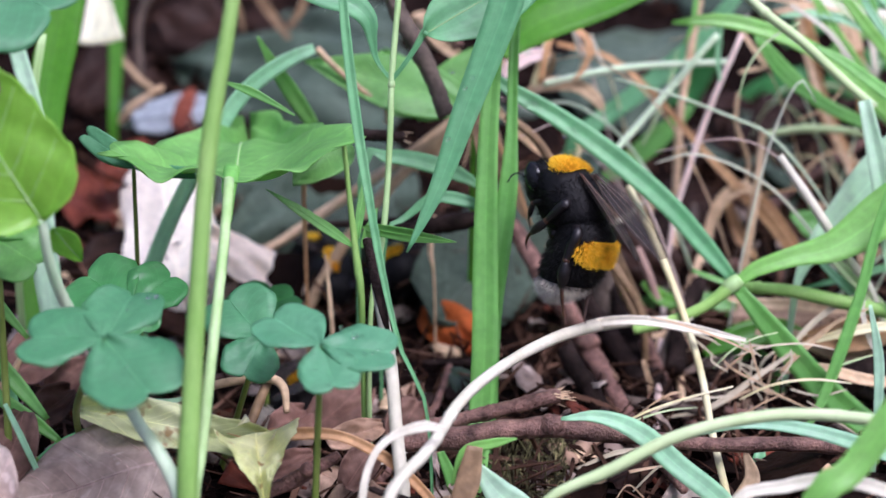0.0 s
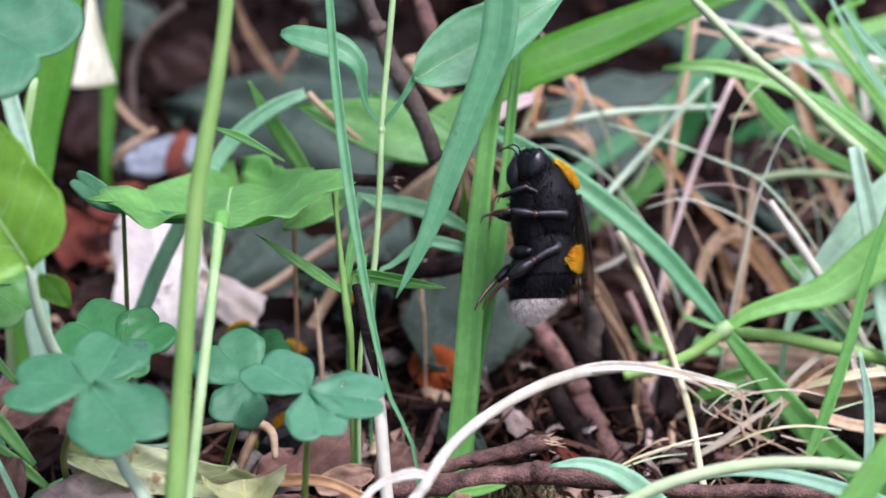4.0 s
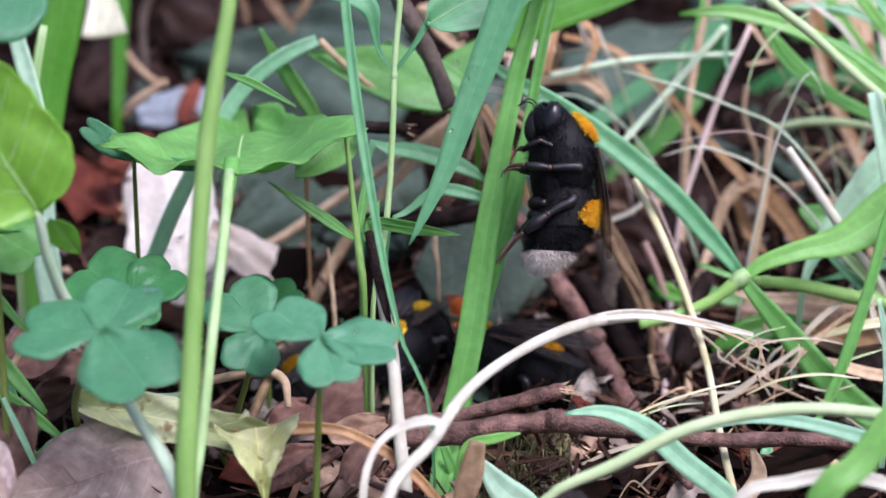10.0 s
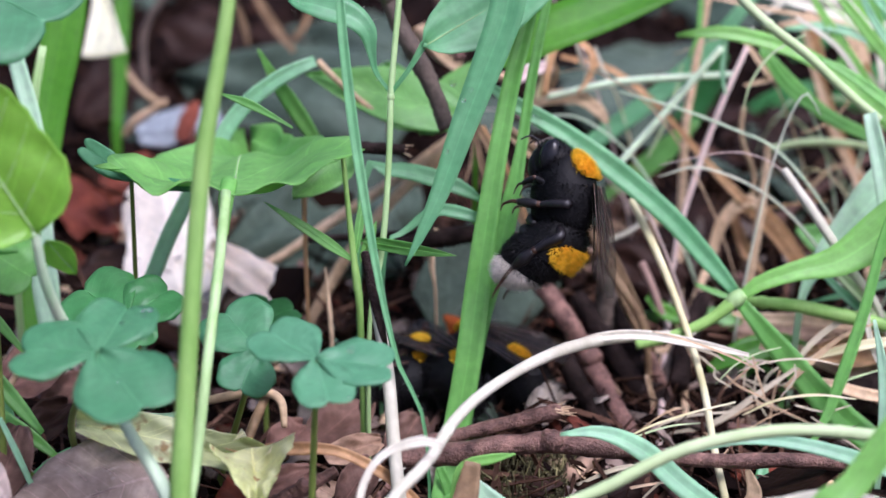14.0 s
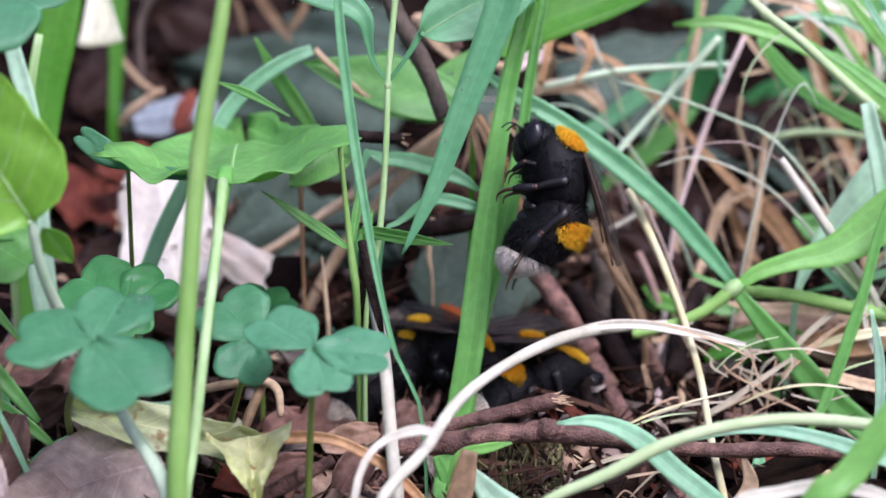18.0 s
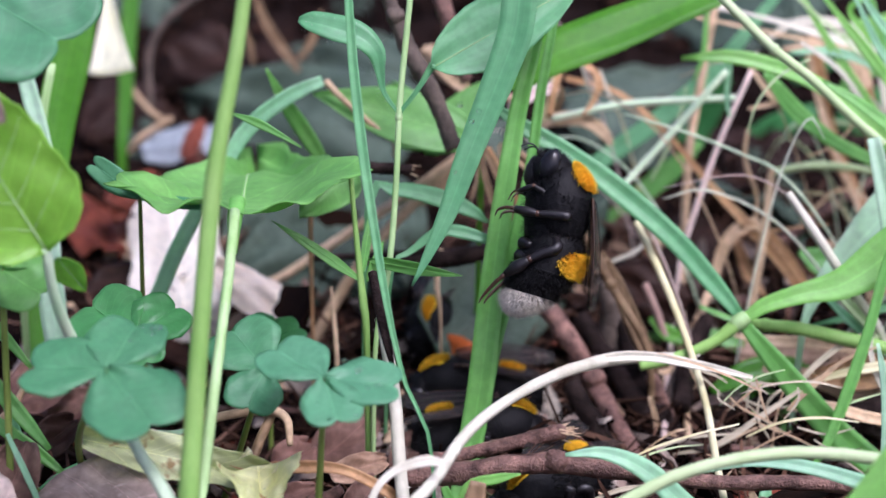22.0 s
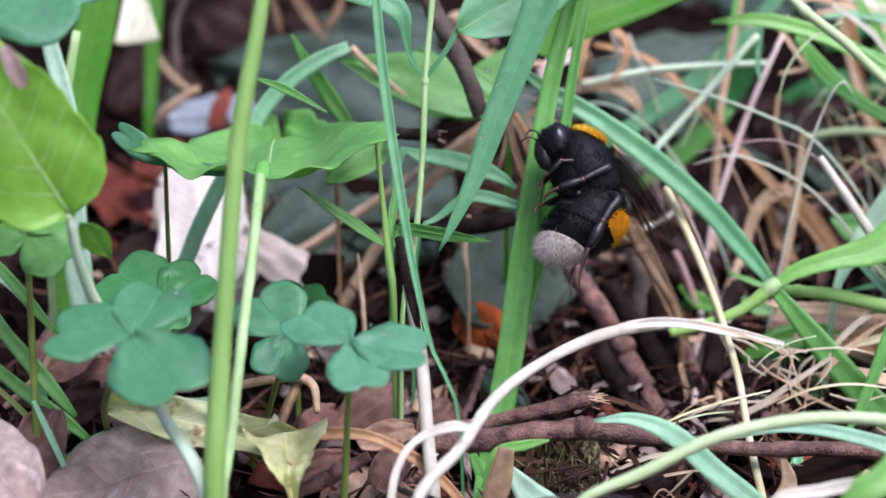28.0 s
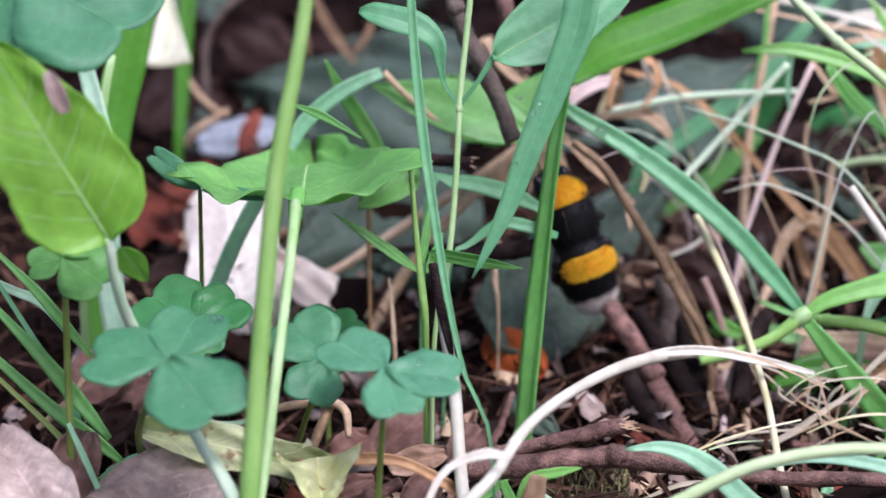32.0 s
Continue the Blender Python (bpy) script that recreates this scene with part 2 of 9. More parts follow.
MAT = {
    "grass": leaf_material("grass_green", (0.165, 0.46, 0.085), (0.235, 0.56, 0.14), veins="parallel"),
    "blue": leaf_material("grass_blue_green", (0.145, 0.44, 0.185), (0.225, 0.53, 0.255), rough=0.4, veins="parallel"),
    "pale": leaf_material("grass_underside", (0.44, 0.70, 0.49), (0.58, 0.80, 0.62), rough=0.45, veins="parallel"),
    "sage": leaf_material("grass_sage", (0.28, 0.59, 0.34), (0.40, 0.69, 0.46), rough=0.42, veins="parallel"),
    "lime": leaf_material("leaf_lime", (0.225, 0.49, 0.045), (0.285, 0.56, 0.07), through_light=0.45),
    "lime_grass": leaf_material("grass_lime", (0.28, 0.62, 0.12), (0.36, 0.70, 0.19), through_light=0.45, veins="parallel"),
    "bright": leaf_material("grass_bright", (0.10, 0.35, 0.018), (0.145, 0.415, 0.036), through_light=0.45, veins="parallel"),
    "leaf": leaf_material("leaf_green", (0.155, 0.42, 0.085), (0.23, 0.51, 0.13), rough=0.45),
    "clover": leaf_material("clover_green", (0.080, 0.285, 0.125), (0.125, 0.35, 0.17), rough=0.5),
    "clover_pale": leaf_material("clover_pale", (0.11, 0.345, 0.175), (0.16, 0.41, 0.225), rough=0.48),
    # copy of the sorrel green with shade put into its colour
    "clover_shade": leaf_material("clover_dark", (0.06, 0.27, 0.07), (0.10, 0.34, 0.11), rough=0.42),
    "cream": leaf_material("withered_cream", (0.60, 0.66, 0.32), (0.76, 0.79, 0.50), spots=(0.40, 0.27, 0.10)),
    "ivory": leaf_material("withered_ivory", (0.76, 0.75, 0.57), (0.87, 0.86, 0.71)),
    "pale_dead": leaf_material("bleached_leaf", (0.70, 0.62, 0.57), (0.90, 0.85, 0.81), rough=0.7, through_light=0.3),
    "bluish_dead": leaf_material("bleached_bluish_leaf", (0.24, 0.29, 0.33), (0.40, 0.46, 0.50), rough=0.6, through_light=0.05),
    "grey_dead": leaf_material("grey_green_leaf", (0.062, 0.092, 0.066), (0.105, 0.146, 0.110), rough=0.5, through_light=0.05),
    "brown_dead": leaf_material("brown_leaf", (0.31, 0.22, 0.18), (0.62, 0.51, 0.44), rough=0.6, through_light=0.05, spots=(0.60, 0.50, 0.45)),
    "tan_leaf": leaf_material("tan_leaf", (0.30, 0.19, 0.12), (0.56, 0.40, 0.29), rough=0.6, through_light=0.05),
    "red_dead": leaf_material("red_brown_leaf", (0.10, 0.024, 0.014), (0.25, 0.07, 0.04), rough=0.5, through_light=0.1),
    "russet_dead": leaf_material("russet_leaf", (0.11, 0.058, 0.044), (0.32, 0.19, 0.15), rough=0.6, through_light=0.05),
    # dark brown dead leaf with the shade of the background put into it
    "dark_shaded_dead": leaf_material("dark_shaded_leaf", (0.014, 0.0065, 0.0045), (0.045, 0.023, 0.017), rough=0.55, through_light=0.0),
    "orange_dead": leaf_material("orange_leaf", (0.30, 0.05, 0.014), (0.60, 0.16, 0.035), rough=0.5, through_light=0.2),
    "stem": plain_material("stem_green", (0.22, 0.42, 0.09), (0.30, 0.50, 0.14), rough=0.45, spec=0.25, scale=140, stretch=(3, 3, 0.5), bump=0.25, even=True),
    "stem_pale": plain_material("stem_pale", (0.31, 0.51, 0.18), (0.43, 0.61, 0.29), rough=0.45, scale=140, stretch=(3, 3, 0.5), bump=0.25, even=True),
    # pale mint stems; strong light on them is put into the base colour
    "stem_mint_lit": plain_material("stem_mint_lit", (0.66, 0.86, 0.56), (0.78, 0.93, 0.68), rough=0.5, scale=160, stretch=(3, 3, 0.5), bump=0.2, even=True),
    "stem_cream": plain_material("stem_cream", (0.70, 0.76, 0.56), (0.83, 0.87, 0.70), rough=0.5, scale=160, stretch=(3, 3, 0.5), bump=0.2, even=True),
    "stem_thin": plain_material("stem_olive", (0.16, 0.24, 0.04), (0.25, 0.33, 0.07), rough=0.5, scale=200, bump=0.2, even=True),
    "straw": plain_material("straw_white", (0.58, 0.56, 0.43), (0.75, 0.73, 0.60), rough=0.55, scale=160, stretch=(2, 2, 1), bump=0.3, even=True),
    "straw_dull": plain_material("straw_weathered", (0.44, 0.39, 0.26), (0.63, 0.57, 0.42), rough=0.6, scale=180, bump=0.3, even=True),
    "straw_green": plain_material("straw_yellow_green", (0.42, 0.57, 0.26), (0.57, 0.69, 0.40), rough=0.5, scale=120, bump=0.3, even=True),
    "straw_yellow": plain_material("straw_yellow", (0.60, 0.55, 0.25), (0.78, 0.75, 0.50), rough=0.5, scale=150, bump=0.3, even=True),
    "tan": plain_material("straw_tan", (0.52, 0.36, 0.20), (0.75, 0.57, 0.37), rough=0.6, scale=220, bump=0.4),
    "orange_tan": plain_material("straw_orange", (0.45, 0.24, 0.095), (0.70, 0.44, 0.22), rough=0.55, scale=180, bump=0.4),
    "brown_straw": plain_material("straw_brown", (0.17, 0.105, 0.05), (0.38, 0.26, 0.14), rough=0.6, scale=200, bump=0.4),
    "pink": plain_material("stem_pink", (0.38, 0.23, 0.19), (0.55, 0.39, 0.33), rough=0.55, scale=150, bump=0.3, even=True),
    "pink_pale": plain_material("stem_pale_pink", (0.70, 0.53, 0.47), (0.85, 0.71, 0.64), rough=0.5, scale=150, bump=0.3, even=True),
    "bark": plain_material("bark_red", (0.07, 0.034, 0.026), (0.36, 0.205, 0.16), rough=0.5, scale=700, bump=1.0, spec=0.35),
    "bark_grey": plain_material("bark_grey", (0.06, 0.045, 0.035), (0.17, 0.13, 0.10), rough=0.75, scale=260, bump=0.8),
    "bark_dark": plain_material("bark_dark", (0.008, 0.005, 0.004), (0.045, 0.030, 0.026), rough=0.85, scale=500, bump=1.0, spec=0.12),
    # soil and litter near black: shade under the plants is in the colour
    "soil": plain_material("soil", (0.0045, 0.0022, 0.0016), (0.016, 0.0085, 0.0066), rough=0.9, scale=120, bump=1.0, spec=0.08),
    "litter": plain_material("litter", (0.017, 0.008, 0.005), (0.070, 0.037, 0.024), rough=0.8, scale=200, bump=0.7, island=True, spec=0.08),
    "fibre": plain_material("rootlets", (0.10, 0.052, 0.032), (0.34, 0.21, 0.145), rough=0.8, scale=200, bump=0.4, island=True, spec=0.1),
    "moss": plain_material("moss", (0.17, 0.18, 0.07), (0.36, 0.36, 0.17), rough=0.9, scale=300, bump=0.5, island=True),
    "hair": plain_material("plant_hair", (0.55, 0.60, 0.45), (0.70, 0.74, 0.60), rough=0.5, bump=0),
    "fur_black": plain_material("fur_black", (0.003, 0.003, 0.0035), (0.009, 0.0085, 0.0095), rough=0.6, scale=400, bump=0.3, spec=0.2),
    "fur_orange": plain_material("fur_orange", (0.90, 0.54, 0.014), (0.98, 0.71, 0.035), rough=0.6, scale=400, bump=0.3, spec=0.2),
    "fur_white": plain_material("fur_white", (0.80, 0.73, 0.62), (0.95, 0.91, 0.84), rough=0.7, scale=400, bump=0.3, spec=0.2),
    "chitin": plain_material("chitin_black", (0.006, 0.005, 0.006), (0.016, 0.013, 0.014), rough=0.42, scale=300, bump=0.15, spec=0.45),
    "eye": plain_material("compound_eye", (0.008, 0.008, 0.010), (0.016, 0.016, 0.02), rough=0.2, scale=300, bump=0.05, spec=0.3),
    "tarsus": plain_material("chitin_brown", (0.03, 0.014, 0.009), (0.10, 0.048, 0.026), rough=0.35, scale=300, bump=0.1, spec=0.5),
    "wing": wing_material(),
    "water": water_material(),
}


# ---- mesh helpers (millimetres in, metres out) ----
def mesh(name, verts, faces, smooth=True, uv=None):
    me = bpy.data.meshes.new(name)
    me.from_pydata([(v[0] * MM, v[1] * MM, v[2] * MM) for v in verts], [], faces)
    if smooth:
        me.polygons.foreach_set("use_smooth", [True] * len(me.polygons))
    if uv:
        layer = me.uv_layers.new(name="across_along")
        index = np.zeros(len(me.loops), int)
        me.loops.foreach_get("vertex_index", index)
        layer.data.foreach_set("uv", np.array(uv, float)[index].ravel())
    me.update()
    return me


def part(name, me, mat, parent, label=""):
    """One mesh object under a thing or a part."""
    me.materials.append(MAT[mat]) if not me.materials else None
    ob = new(name, me)
    ob.parent = parent
    if label:
        ob["label"] = label
    return ob


def thing(name, at, label, category, group="", me=None, mat=None):
    """A top-level thing with its origin at its base."""
    ob = new(name, me)
    if me:
        me.materials.append(MAT[mat])
    ob.location = Vector(at) * MM
    return tagged(ob, label, category, group)


def spline(pts, n):
    """n + 1 points on a smooth curve through pts (tuples of any length)."""
    p = np.array(pts, float)
    if len(p) == 2:
        return [p[0] + (p[1] - p[0]) * i / n for i in range(n + 1)]
    q = np.vstack([2 * p[0] - p[1], p, 2 * p[-1] - p[-2]])
    d = np.concatenate([[0], np.cumsum(np.linalg.norm(np.diff(p[:, :3], axis=0), axis=1))])
    out = []
    for s in np.linspace(0, d[-1], n + 1):
        i = int(min(max(np.searchsorted(d, s, side="right") - 1, 0), len(p) - 2))
        t = (s - d[i]) / max(d[i + 1] - d[i], 1e-9)
        a, b, c, e = q[i], q[i + 1], q[i + 2], q[i + 3]
        out.append(0.5 * (2 * b + (c - a) * t + (2 * a - 5 * b + 4 * c - e) * t * t + (3 * b - a - 3 * c + e) * t ** 3))
    return out


def unit(v):
    v = np.array(v, float)
    return v / max(np.linalg.norm(v), 1e-9)


def tube(pts, n=16, sides=8, rough=0.0, seed=0, origin=(0, 0, 0), ribs=0.0):
    """Verts and faces of a tapered stem; pts are (x, y, z, radius)."""
    rnd = random.Random(seed)
    c = spline(pts, n)
    verts, faces = [], []
    ref = np.array((0.3, -1.0, 0.2))
    for i, q in enumerate(c):
        t = unit(c[min(i + 1, n)][:3] - c[max(i - 1, 0)][:3])
        a = unit(np.cross(t, ref))
        b = np.cross(t, a)
        for k in range(sides):
            w = 2 * math.pi * k / sides
            r = max(q[3], 0.02) * (1 + rough * (rnd.random() - 0.5) * 2 + ribs * (k % 2))
            verts.append(q[:3] - np.array(origin) + r * (math.cos(w) * a + math.sin(w) * b))
    for i in range(n):
        for k in range(sides):
            j = (k + 1) % sides
            faces.append((i * sides + k, i * sides + j, (i + 1) * sides + j, (i + 1) * sides + k))
    faces.append(tuple(range(sides))[::-1])
    faces.append(tuple(n * sides + k for k in range(sides)))
    return verts, faces


def ribbon(pts, normal, n=26, fold=0.25, thick=0.12, origin=(0, 0, 0), normal_end=None, wave=0.0, seed=0):
    """Verts and faces of a grass blade; pts are (x, y, z, width); folded along its midrib."""
    rnd = random.Random(seed)
    ph = rnd.random() * 6
    c = spline(pts, n)
    n0 = np.array(normal, float)
    n1 = np.array(normal_end if normal_end else normal, float)
    cols = (-1.0, -0.55, -0.12, 0.12, 0.55, 1.0)
    top, bot = [], []
    for i, q in enumerate(c):
        u = i / n
        t = unit(c[min(i + 1, n)][:3] - c[max(i - 1, 0)][:3])
        nn = unit(n0 * (1 - u) + n1 * u)
        side = unit(np.cross(t, nn))
        up = unit(np.cross(side, t))
        w = max(q[3], 0.06) / 2
        for s in cols:
            p = q[:3] - np.array(origin) + side * s * w * math.cos(fold) + up * (abs(s) * w * math.sin(fold) + wave * w * math.sin(u * 19 + ph + s * 2))
            top.append(p)
            bot.append(p - up * thick * (1.6 - abs(s)))
    m = len(cols)
    verts = top + bot
    o = len(top)
    faces = []
    for i in range(n):
        for k in range(m - 1):
            a = i * m + k
            faces.append((a, a + 1, a + m + 1, a + m))
            faces.append((o + a + m, o + a + m + 1, o + a + 1, o + a))
        a, b = i * m, i * m + m - 1
        faces.append((a + m, o + a + m, o + a, a))
        faces.append((b, o + b, o + b + m, b + m))
    faces.append(tuple(range(m))[::-1] + tuple(o + k for k in range(m)))
    e = n * m
    faces.append(tuple(e + k for k in range(m)) + tuple(o + e + k for k in range(m))[::-1])
    uv = [(s, i / n) for i in range(n + 1) for s in cols] * 2
    return verts, faces, uv


def lamina(base, tip, normal, width, kind="ovate", cup=0.12, droop=0.1, wrinkle=0.03, teeth=0.0, seed=0, origin=(0, 0, 0), nu=18, nv=16, thick=0.14):
    """Verts and faces of a leaf; kind sets its outline. Returns the points of its midrib and side veins too."""
    rnd = random.Random(seed)
    ph = [rnd.random() * 6.28 for _ in range(6)]
    b, t = np.array(base, float), np.array(tip, float)
    length = np.linalg.norm(t - b)
    d = unit(t - b)
    side = unit(np.cross(d, np.array(normal, float)))
    up = np.cross(side, d)
    half = width / 2

    def breadth(u):
        if kind == "heart":
            return half * (0.05 + 0.95 * (1 - (1 - u) ** 1.9))
        if kind == "fan":
            return half * (0.10 + 0.90 * u ** 1.35)
        if kind == "lance":
            return half * max(0.02, math.sin(math.pi * min(1, u ** 0.75)) ** 0.9)
        if kind == "broad":
            return half * max(0.02, (math.sin(math.pi * u ** 0.55)) ** 0.62)
        if kind == "cordate":
            return half * max(0.03, (math.sin(math.pi * min(1, u * 0.96 + 0.04) ** 0.48)) ** 0.55)
        if kind == "slab":
            return half * max(0.05, math.sin(math.pi * min(0.985, 0.02 + u * 0.97)) ** 0.34) * (1 + 0.10 * math.sin(u * 11 + ph[5]))
        if kind == "torn":
            return half * max(0.25, math.sin(math.pi * min(0.97, 0.1 + u * 0.85)) ** 0.5)
        return half * max(0.02, math.sin(math.pi * u ** 0.7) ** 0.75)

    def reach(v):
        if kind != "heart":
            return 1.0
        a = abs(v)
        if a > 0.5:
            return 0.56 + 0.44 * math.sqrt(max(0, 1 - ((a - 0.5) / 0.5) ** 2))
        return 1 - 0.11 * (1 - math.sqrt(max(0, 1 - ((0.5 - a) / 0.5) ** 2)))

    def place(u, v):
        w = breadth(u)
        edge = 1 + teeth * 1.6 * ((u * 8.3) % 1.0 - 0.5) * abs(v) ** 3 + teeth * 1.2 * math.sin(u * 17 + ph[1]) * abs(v)
        x = v * w * edge
        z = cup * half * v * v + droop * length * (-u * u) + wrinkle * half * (math.sin(u * 9 + v * 3 + ph[2]) + 0.7 * math.sin(v * 7 - u * 5 + ph[3]) + 0.6 * math.sin(u * 21 + abs(v) * 9 + ph[4]) * abs(v))
        z -= 0.02 * half * math.exp(-(v / 0.12) ** 2)
        return b - np.array(origin) + d * u * length * reach(v) + side * x + up * z

    top = [place(i / nu, -1 + 2 * k / nv) for i in range(nu + 1) for k in range(nv + 1)]
    m = nv + 1
    bot = [p - up * thick for p in top]
    o = len(top)
    faces = []
    for i in range(nu):
        for k in range(nv):
            a = i * m + k
            faces.append((a, a + 1, a + m + 1, a + m))
            faces.append((o + a + m, o + a + m + 1, o + a + 1, o + a))
        a, c = i * m, i * m + nv
        faces.append((a + m, o + a + m, o + a, a))
        faces.append((c, o + c, o + c + m, c + m))
    e = nu * m
    for k in range(nv):
        faces.append((e + k, e + k + 1, o + e + k + 1, o + e + k))
        faces.append((k + 1, k, o + k, o + k + 1))
    rib = [(*(place(u, 0.0) + up * 0.02), max(0.05, 0.009 * width * (1 - 0.7 * u))) for u in (0, 0.3, 0.6, 0.93)]
    side_veins = [[(*(place(min(0.97, u + 0.2 * w), g * w) + up * 0.01), max(0.03, 0.0045 * width * (1 - 0.8 * w))) for w in (0.02, 0.3, 0.6, 0.88)] for u in (0.1, 0.24, 0.38, 0.52, 0.66) for g in (-1, 1)]
    uv = [(-1 + 2 * k / nv, i / nu) for i in range(nu + 1) for k in range(nv + 1)] * 2
    return top + bot, faces, uv, rib, side_veins


def joined(pieces):
    verts, faces = [], []
    for v, f in pieces:
        o = len(verts)
        verts += list(v)
        faces += [tuple(i + o for i in q) for q in f]
    return verts, faces


def hairs_along(pts, count, length, seed, origin, spread=1.0):
    """Fine plant hairs standing off a stem or blade edge."""
    rnd = random.Random(seed)
    c = spline(pts, 60)
    verts, faces = [], []
    for _ in range(count):
        q = c[rnd.randrange(61)]
        d = unit([rnd.gauss(0, 1), rnd.gauss(0, 1), rnd.gauss(0, 1)])
        p = q[:3] - np.array(origin) + d * q[3] * 0.5 * spread
        e = p + d * length * rnd.uniform(0.5, 1.2)
        w = unit(np.cross(d, (0.2, 1, 0.1))) * 0.012
        k = len(verts)
        verts += [p - w, p + w, e]
        faces.append((k, k + 1, k + 2))
    return verts, faces


# ---- ground ----
def height(x, y):
    """The ground's height: level in front, a low bank behind."""
    t = max(0.0, y - 195.0)
    rise = 60 * (1 - math.exp(-t * 0.22 / 60))
    near = math.exp(-(max(0, abs(x) - 400) / 300) ** 2)
    return rise + near * (1.1 * math.sin(x / 9 + 1.3 * math.sin(y / 14)) + 0.9 * math.sin(y / 7 + x / 17) + 0.6 * math.sin(x / 4.1 - y / 5.3))


def axis_steps(fine_lo, fine_hi, step, far):
    mid = list(np.arange(fine_lo, fine_hi + step / 2, step))
    s, lo, hi = step, [], []
    a, b = fine_lo, fine_hi
    while b < far:
        s *= 1.35
        a, b = a - s, b + s
        lo.append(a)
        hi.append(b)
    return lo[::-1] + mid + hi


def build_ground():
    xs, ys = axis_steps(-170, 170, 2.5, 60000), axis_steps(90, 430, 2.5, 60000)
    verts = [(x, y, height(x, y)) for y in ys for x in xs]
    m = len(xs)
    faces = [(j * m + i, j * m + i + 1, (j + 1) * m + i + 1, (j + 1) * m + i) for j in range(len(ys) - 1) for i in range(m - 1)]
    me = mesh("ground", verts, faces)
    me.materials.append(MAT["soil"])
    tagged(new("ground", me), "reddish-brown woodland soil darkened for deep shade", "ground", kind="structure")


def scatter(name, label, category, mat, count, area, size, seed, flat=0.5, needle=0.3, lift=0.6):
    """Loose crumbs too many to count: curled flakes and thin bits, resting on the ground."""
    rnd = random.Random(seed)
    verts, faces = [], []
    for _ in range(count):
        x, y = rnd.uniform(area[0], area[1]), rnd.uniform(area[2], area[3])
        s = size * rnd.uniform(0.4, 1.5) ** 1.5
        if rnd.random() < needle:
            l, w = s * rnd.uniform(1.5, 3.5), s * rnd.uniform(0.08, 0.2)
        else:
            l, w = s, s * rnd.uniform(0.3, 0.8)
        a, tilt, roll = rnd.uniform(0, 6.28), rnd.gauss(0, flat), rnd.gauss(0, flat)
        r = Euler((roll, tilt, a)).to_matrix()
        base = Vector((x, y, height(x, y) + lift * rnd.random() * s * 0.5 + 0.2))
        k = len(verts)
        curl = rnd.uniform(-0.3, 0.4) * w
        jag = [rnd.uniform(0.7, 1.2) for _ in range(6)]
        th = max(0.12, 0.09 * w)
        prof = [(-0.5, -0.35, 1), (-0.5, 0.3, 1), (0.0, 0.5, 0), (0.5, 0.3, 1), (0.5, -0.25, 1), (0.0, -0.5, 0)]
        for dz in (0, -th):
            for (px, py, c), j in zip(prof, jag):
                verts.append(base + r @ Vector((px * l * j, py * w * j, c * curl + dz)))
        faces += [(k, k + 1, k + 2, k + 5), (k + 5, k + 2, k + 3, k + 4), (k + 11, k + 8, k + 7, k + 6), (k + 10, k + 9, k + 8, k + 11)]
        faces += [(k + (i + 1) % 6, k + i, k + 6 + i, k + 6 + (i + 1) % 6) for i in range(6)]
    me = mesh(name, verts, faces, smooth=False)
    me.materials.append(MAT[mat])
    tagged(new(name, me), label, category, kind="stuff")


# ---- plants ----
_count = [0]


def seed():
    _count[0] += 1
    return _count[0]


def grass_blade(pts, normal, mat, label, name="grass_plant", category="grass plant", group="grass plants", normal_end=None, fold=0.22, wave=0.04, rib=True, hairy=0, thick=0.12):
    at = min((pts[0], pts[-1]), key=lambda q: q[2])[:3]
    s = seed()
    ob = thing(name, at, label, category, group)
    v, f, uv = ribbon(pts, normal, origin=at, normal_end=normal_end, fold=fold, wave=wave, seed=s, thick=thick)
    blade = part("blade", mesh("blade", v, f, uv=uv), mat, ob)
    if rib:
        # the midrib stands a little proud of the back
        r = [(*(np.array(q[:3]) - unit(normal) * 0.22), max(0.05, q[3] * 0.03)) for q in pts]
        part("midrib", mesh("midrib", *tube(r, 24, 6, origin=at)), mat, blade)
    if hairy:
        part("hair", mesh("hair", *hairs_along(pts, hairy, 0.4, s, at)), "hair", ob)["kind"] = "stuff"
    return ob


def plant_stem(pts, mat, label, name="plant_stem", category="stem", group="", nodes=(), hairy=0, rough=0.03, sides=10, node_mat=None, ribs=0.0):
    at = min((pts[0], pts[-1]), key=lambda q: q[2])[:3]
    s = seed()
    ob = thing(name, at, label, category, group)
    part("stalk", mesh("stalk", *tube(pts, 30, sides, rough, s, at, ribs)), mat, ob)
    c = spline(pts, 60)
    for u, f in nodes:
        q, p = c[int(u * 60)], c[max(0, int(u * 60) - 1)]
        d = unit(q[:3] - p[:3]) * q[3]
        ring = [(*(q[:3] - d * 1.1), q[3] * 0.9), (*(q[:3] - d * 0.3), q[3] * f), (*(q[:3] + d * 0.5), q[3] * f), (*(q[:3] + d * 1.3), q[3] * 0.9)]
        part("node", mesh("node", *tube(ring, 8, 10, 0.05, s, at)), node_mat or mat, ob)
    if hairy:
        part("hair", mesh("hair", *hairs_along([(*q[:3], q[3] * 2) for q in pts], hairy, 0.6, s, at)), "hair", ob)["kind"] = "stuff"
    return ob


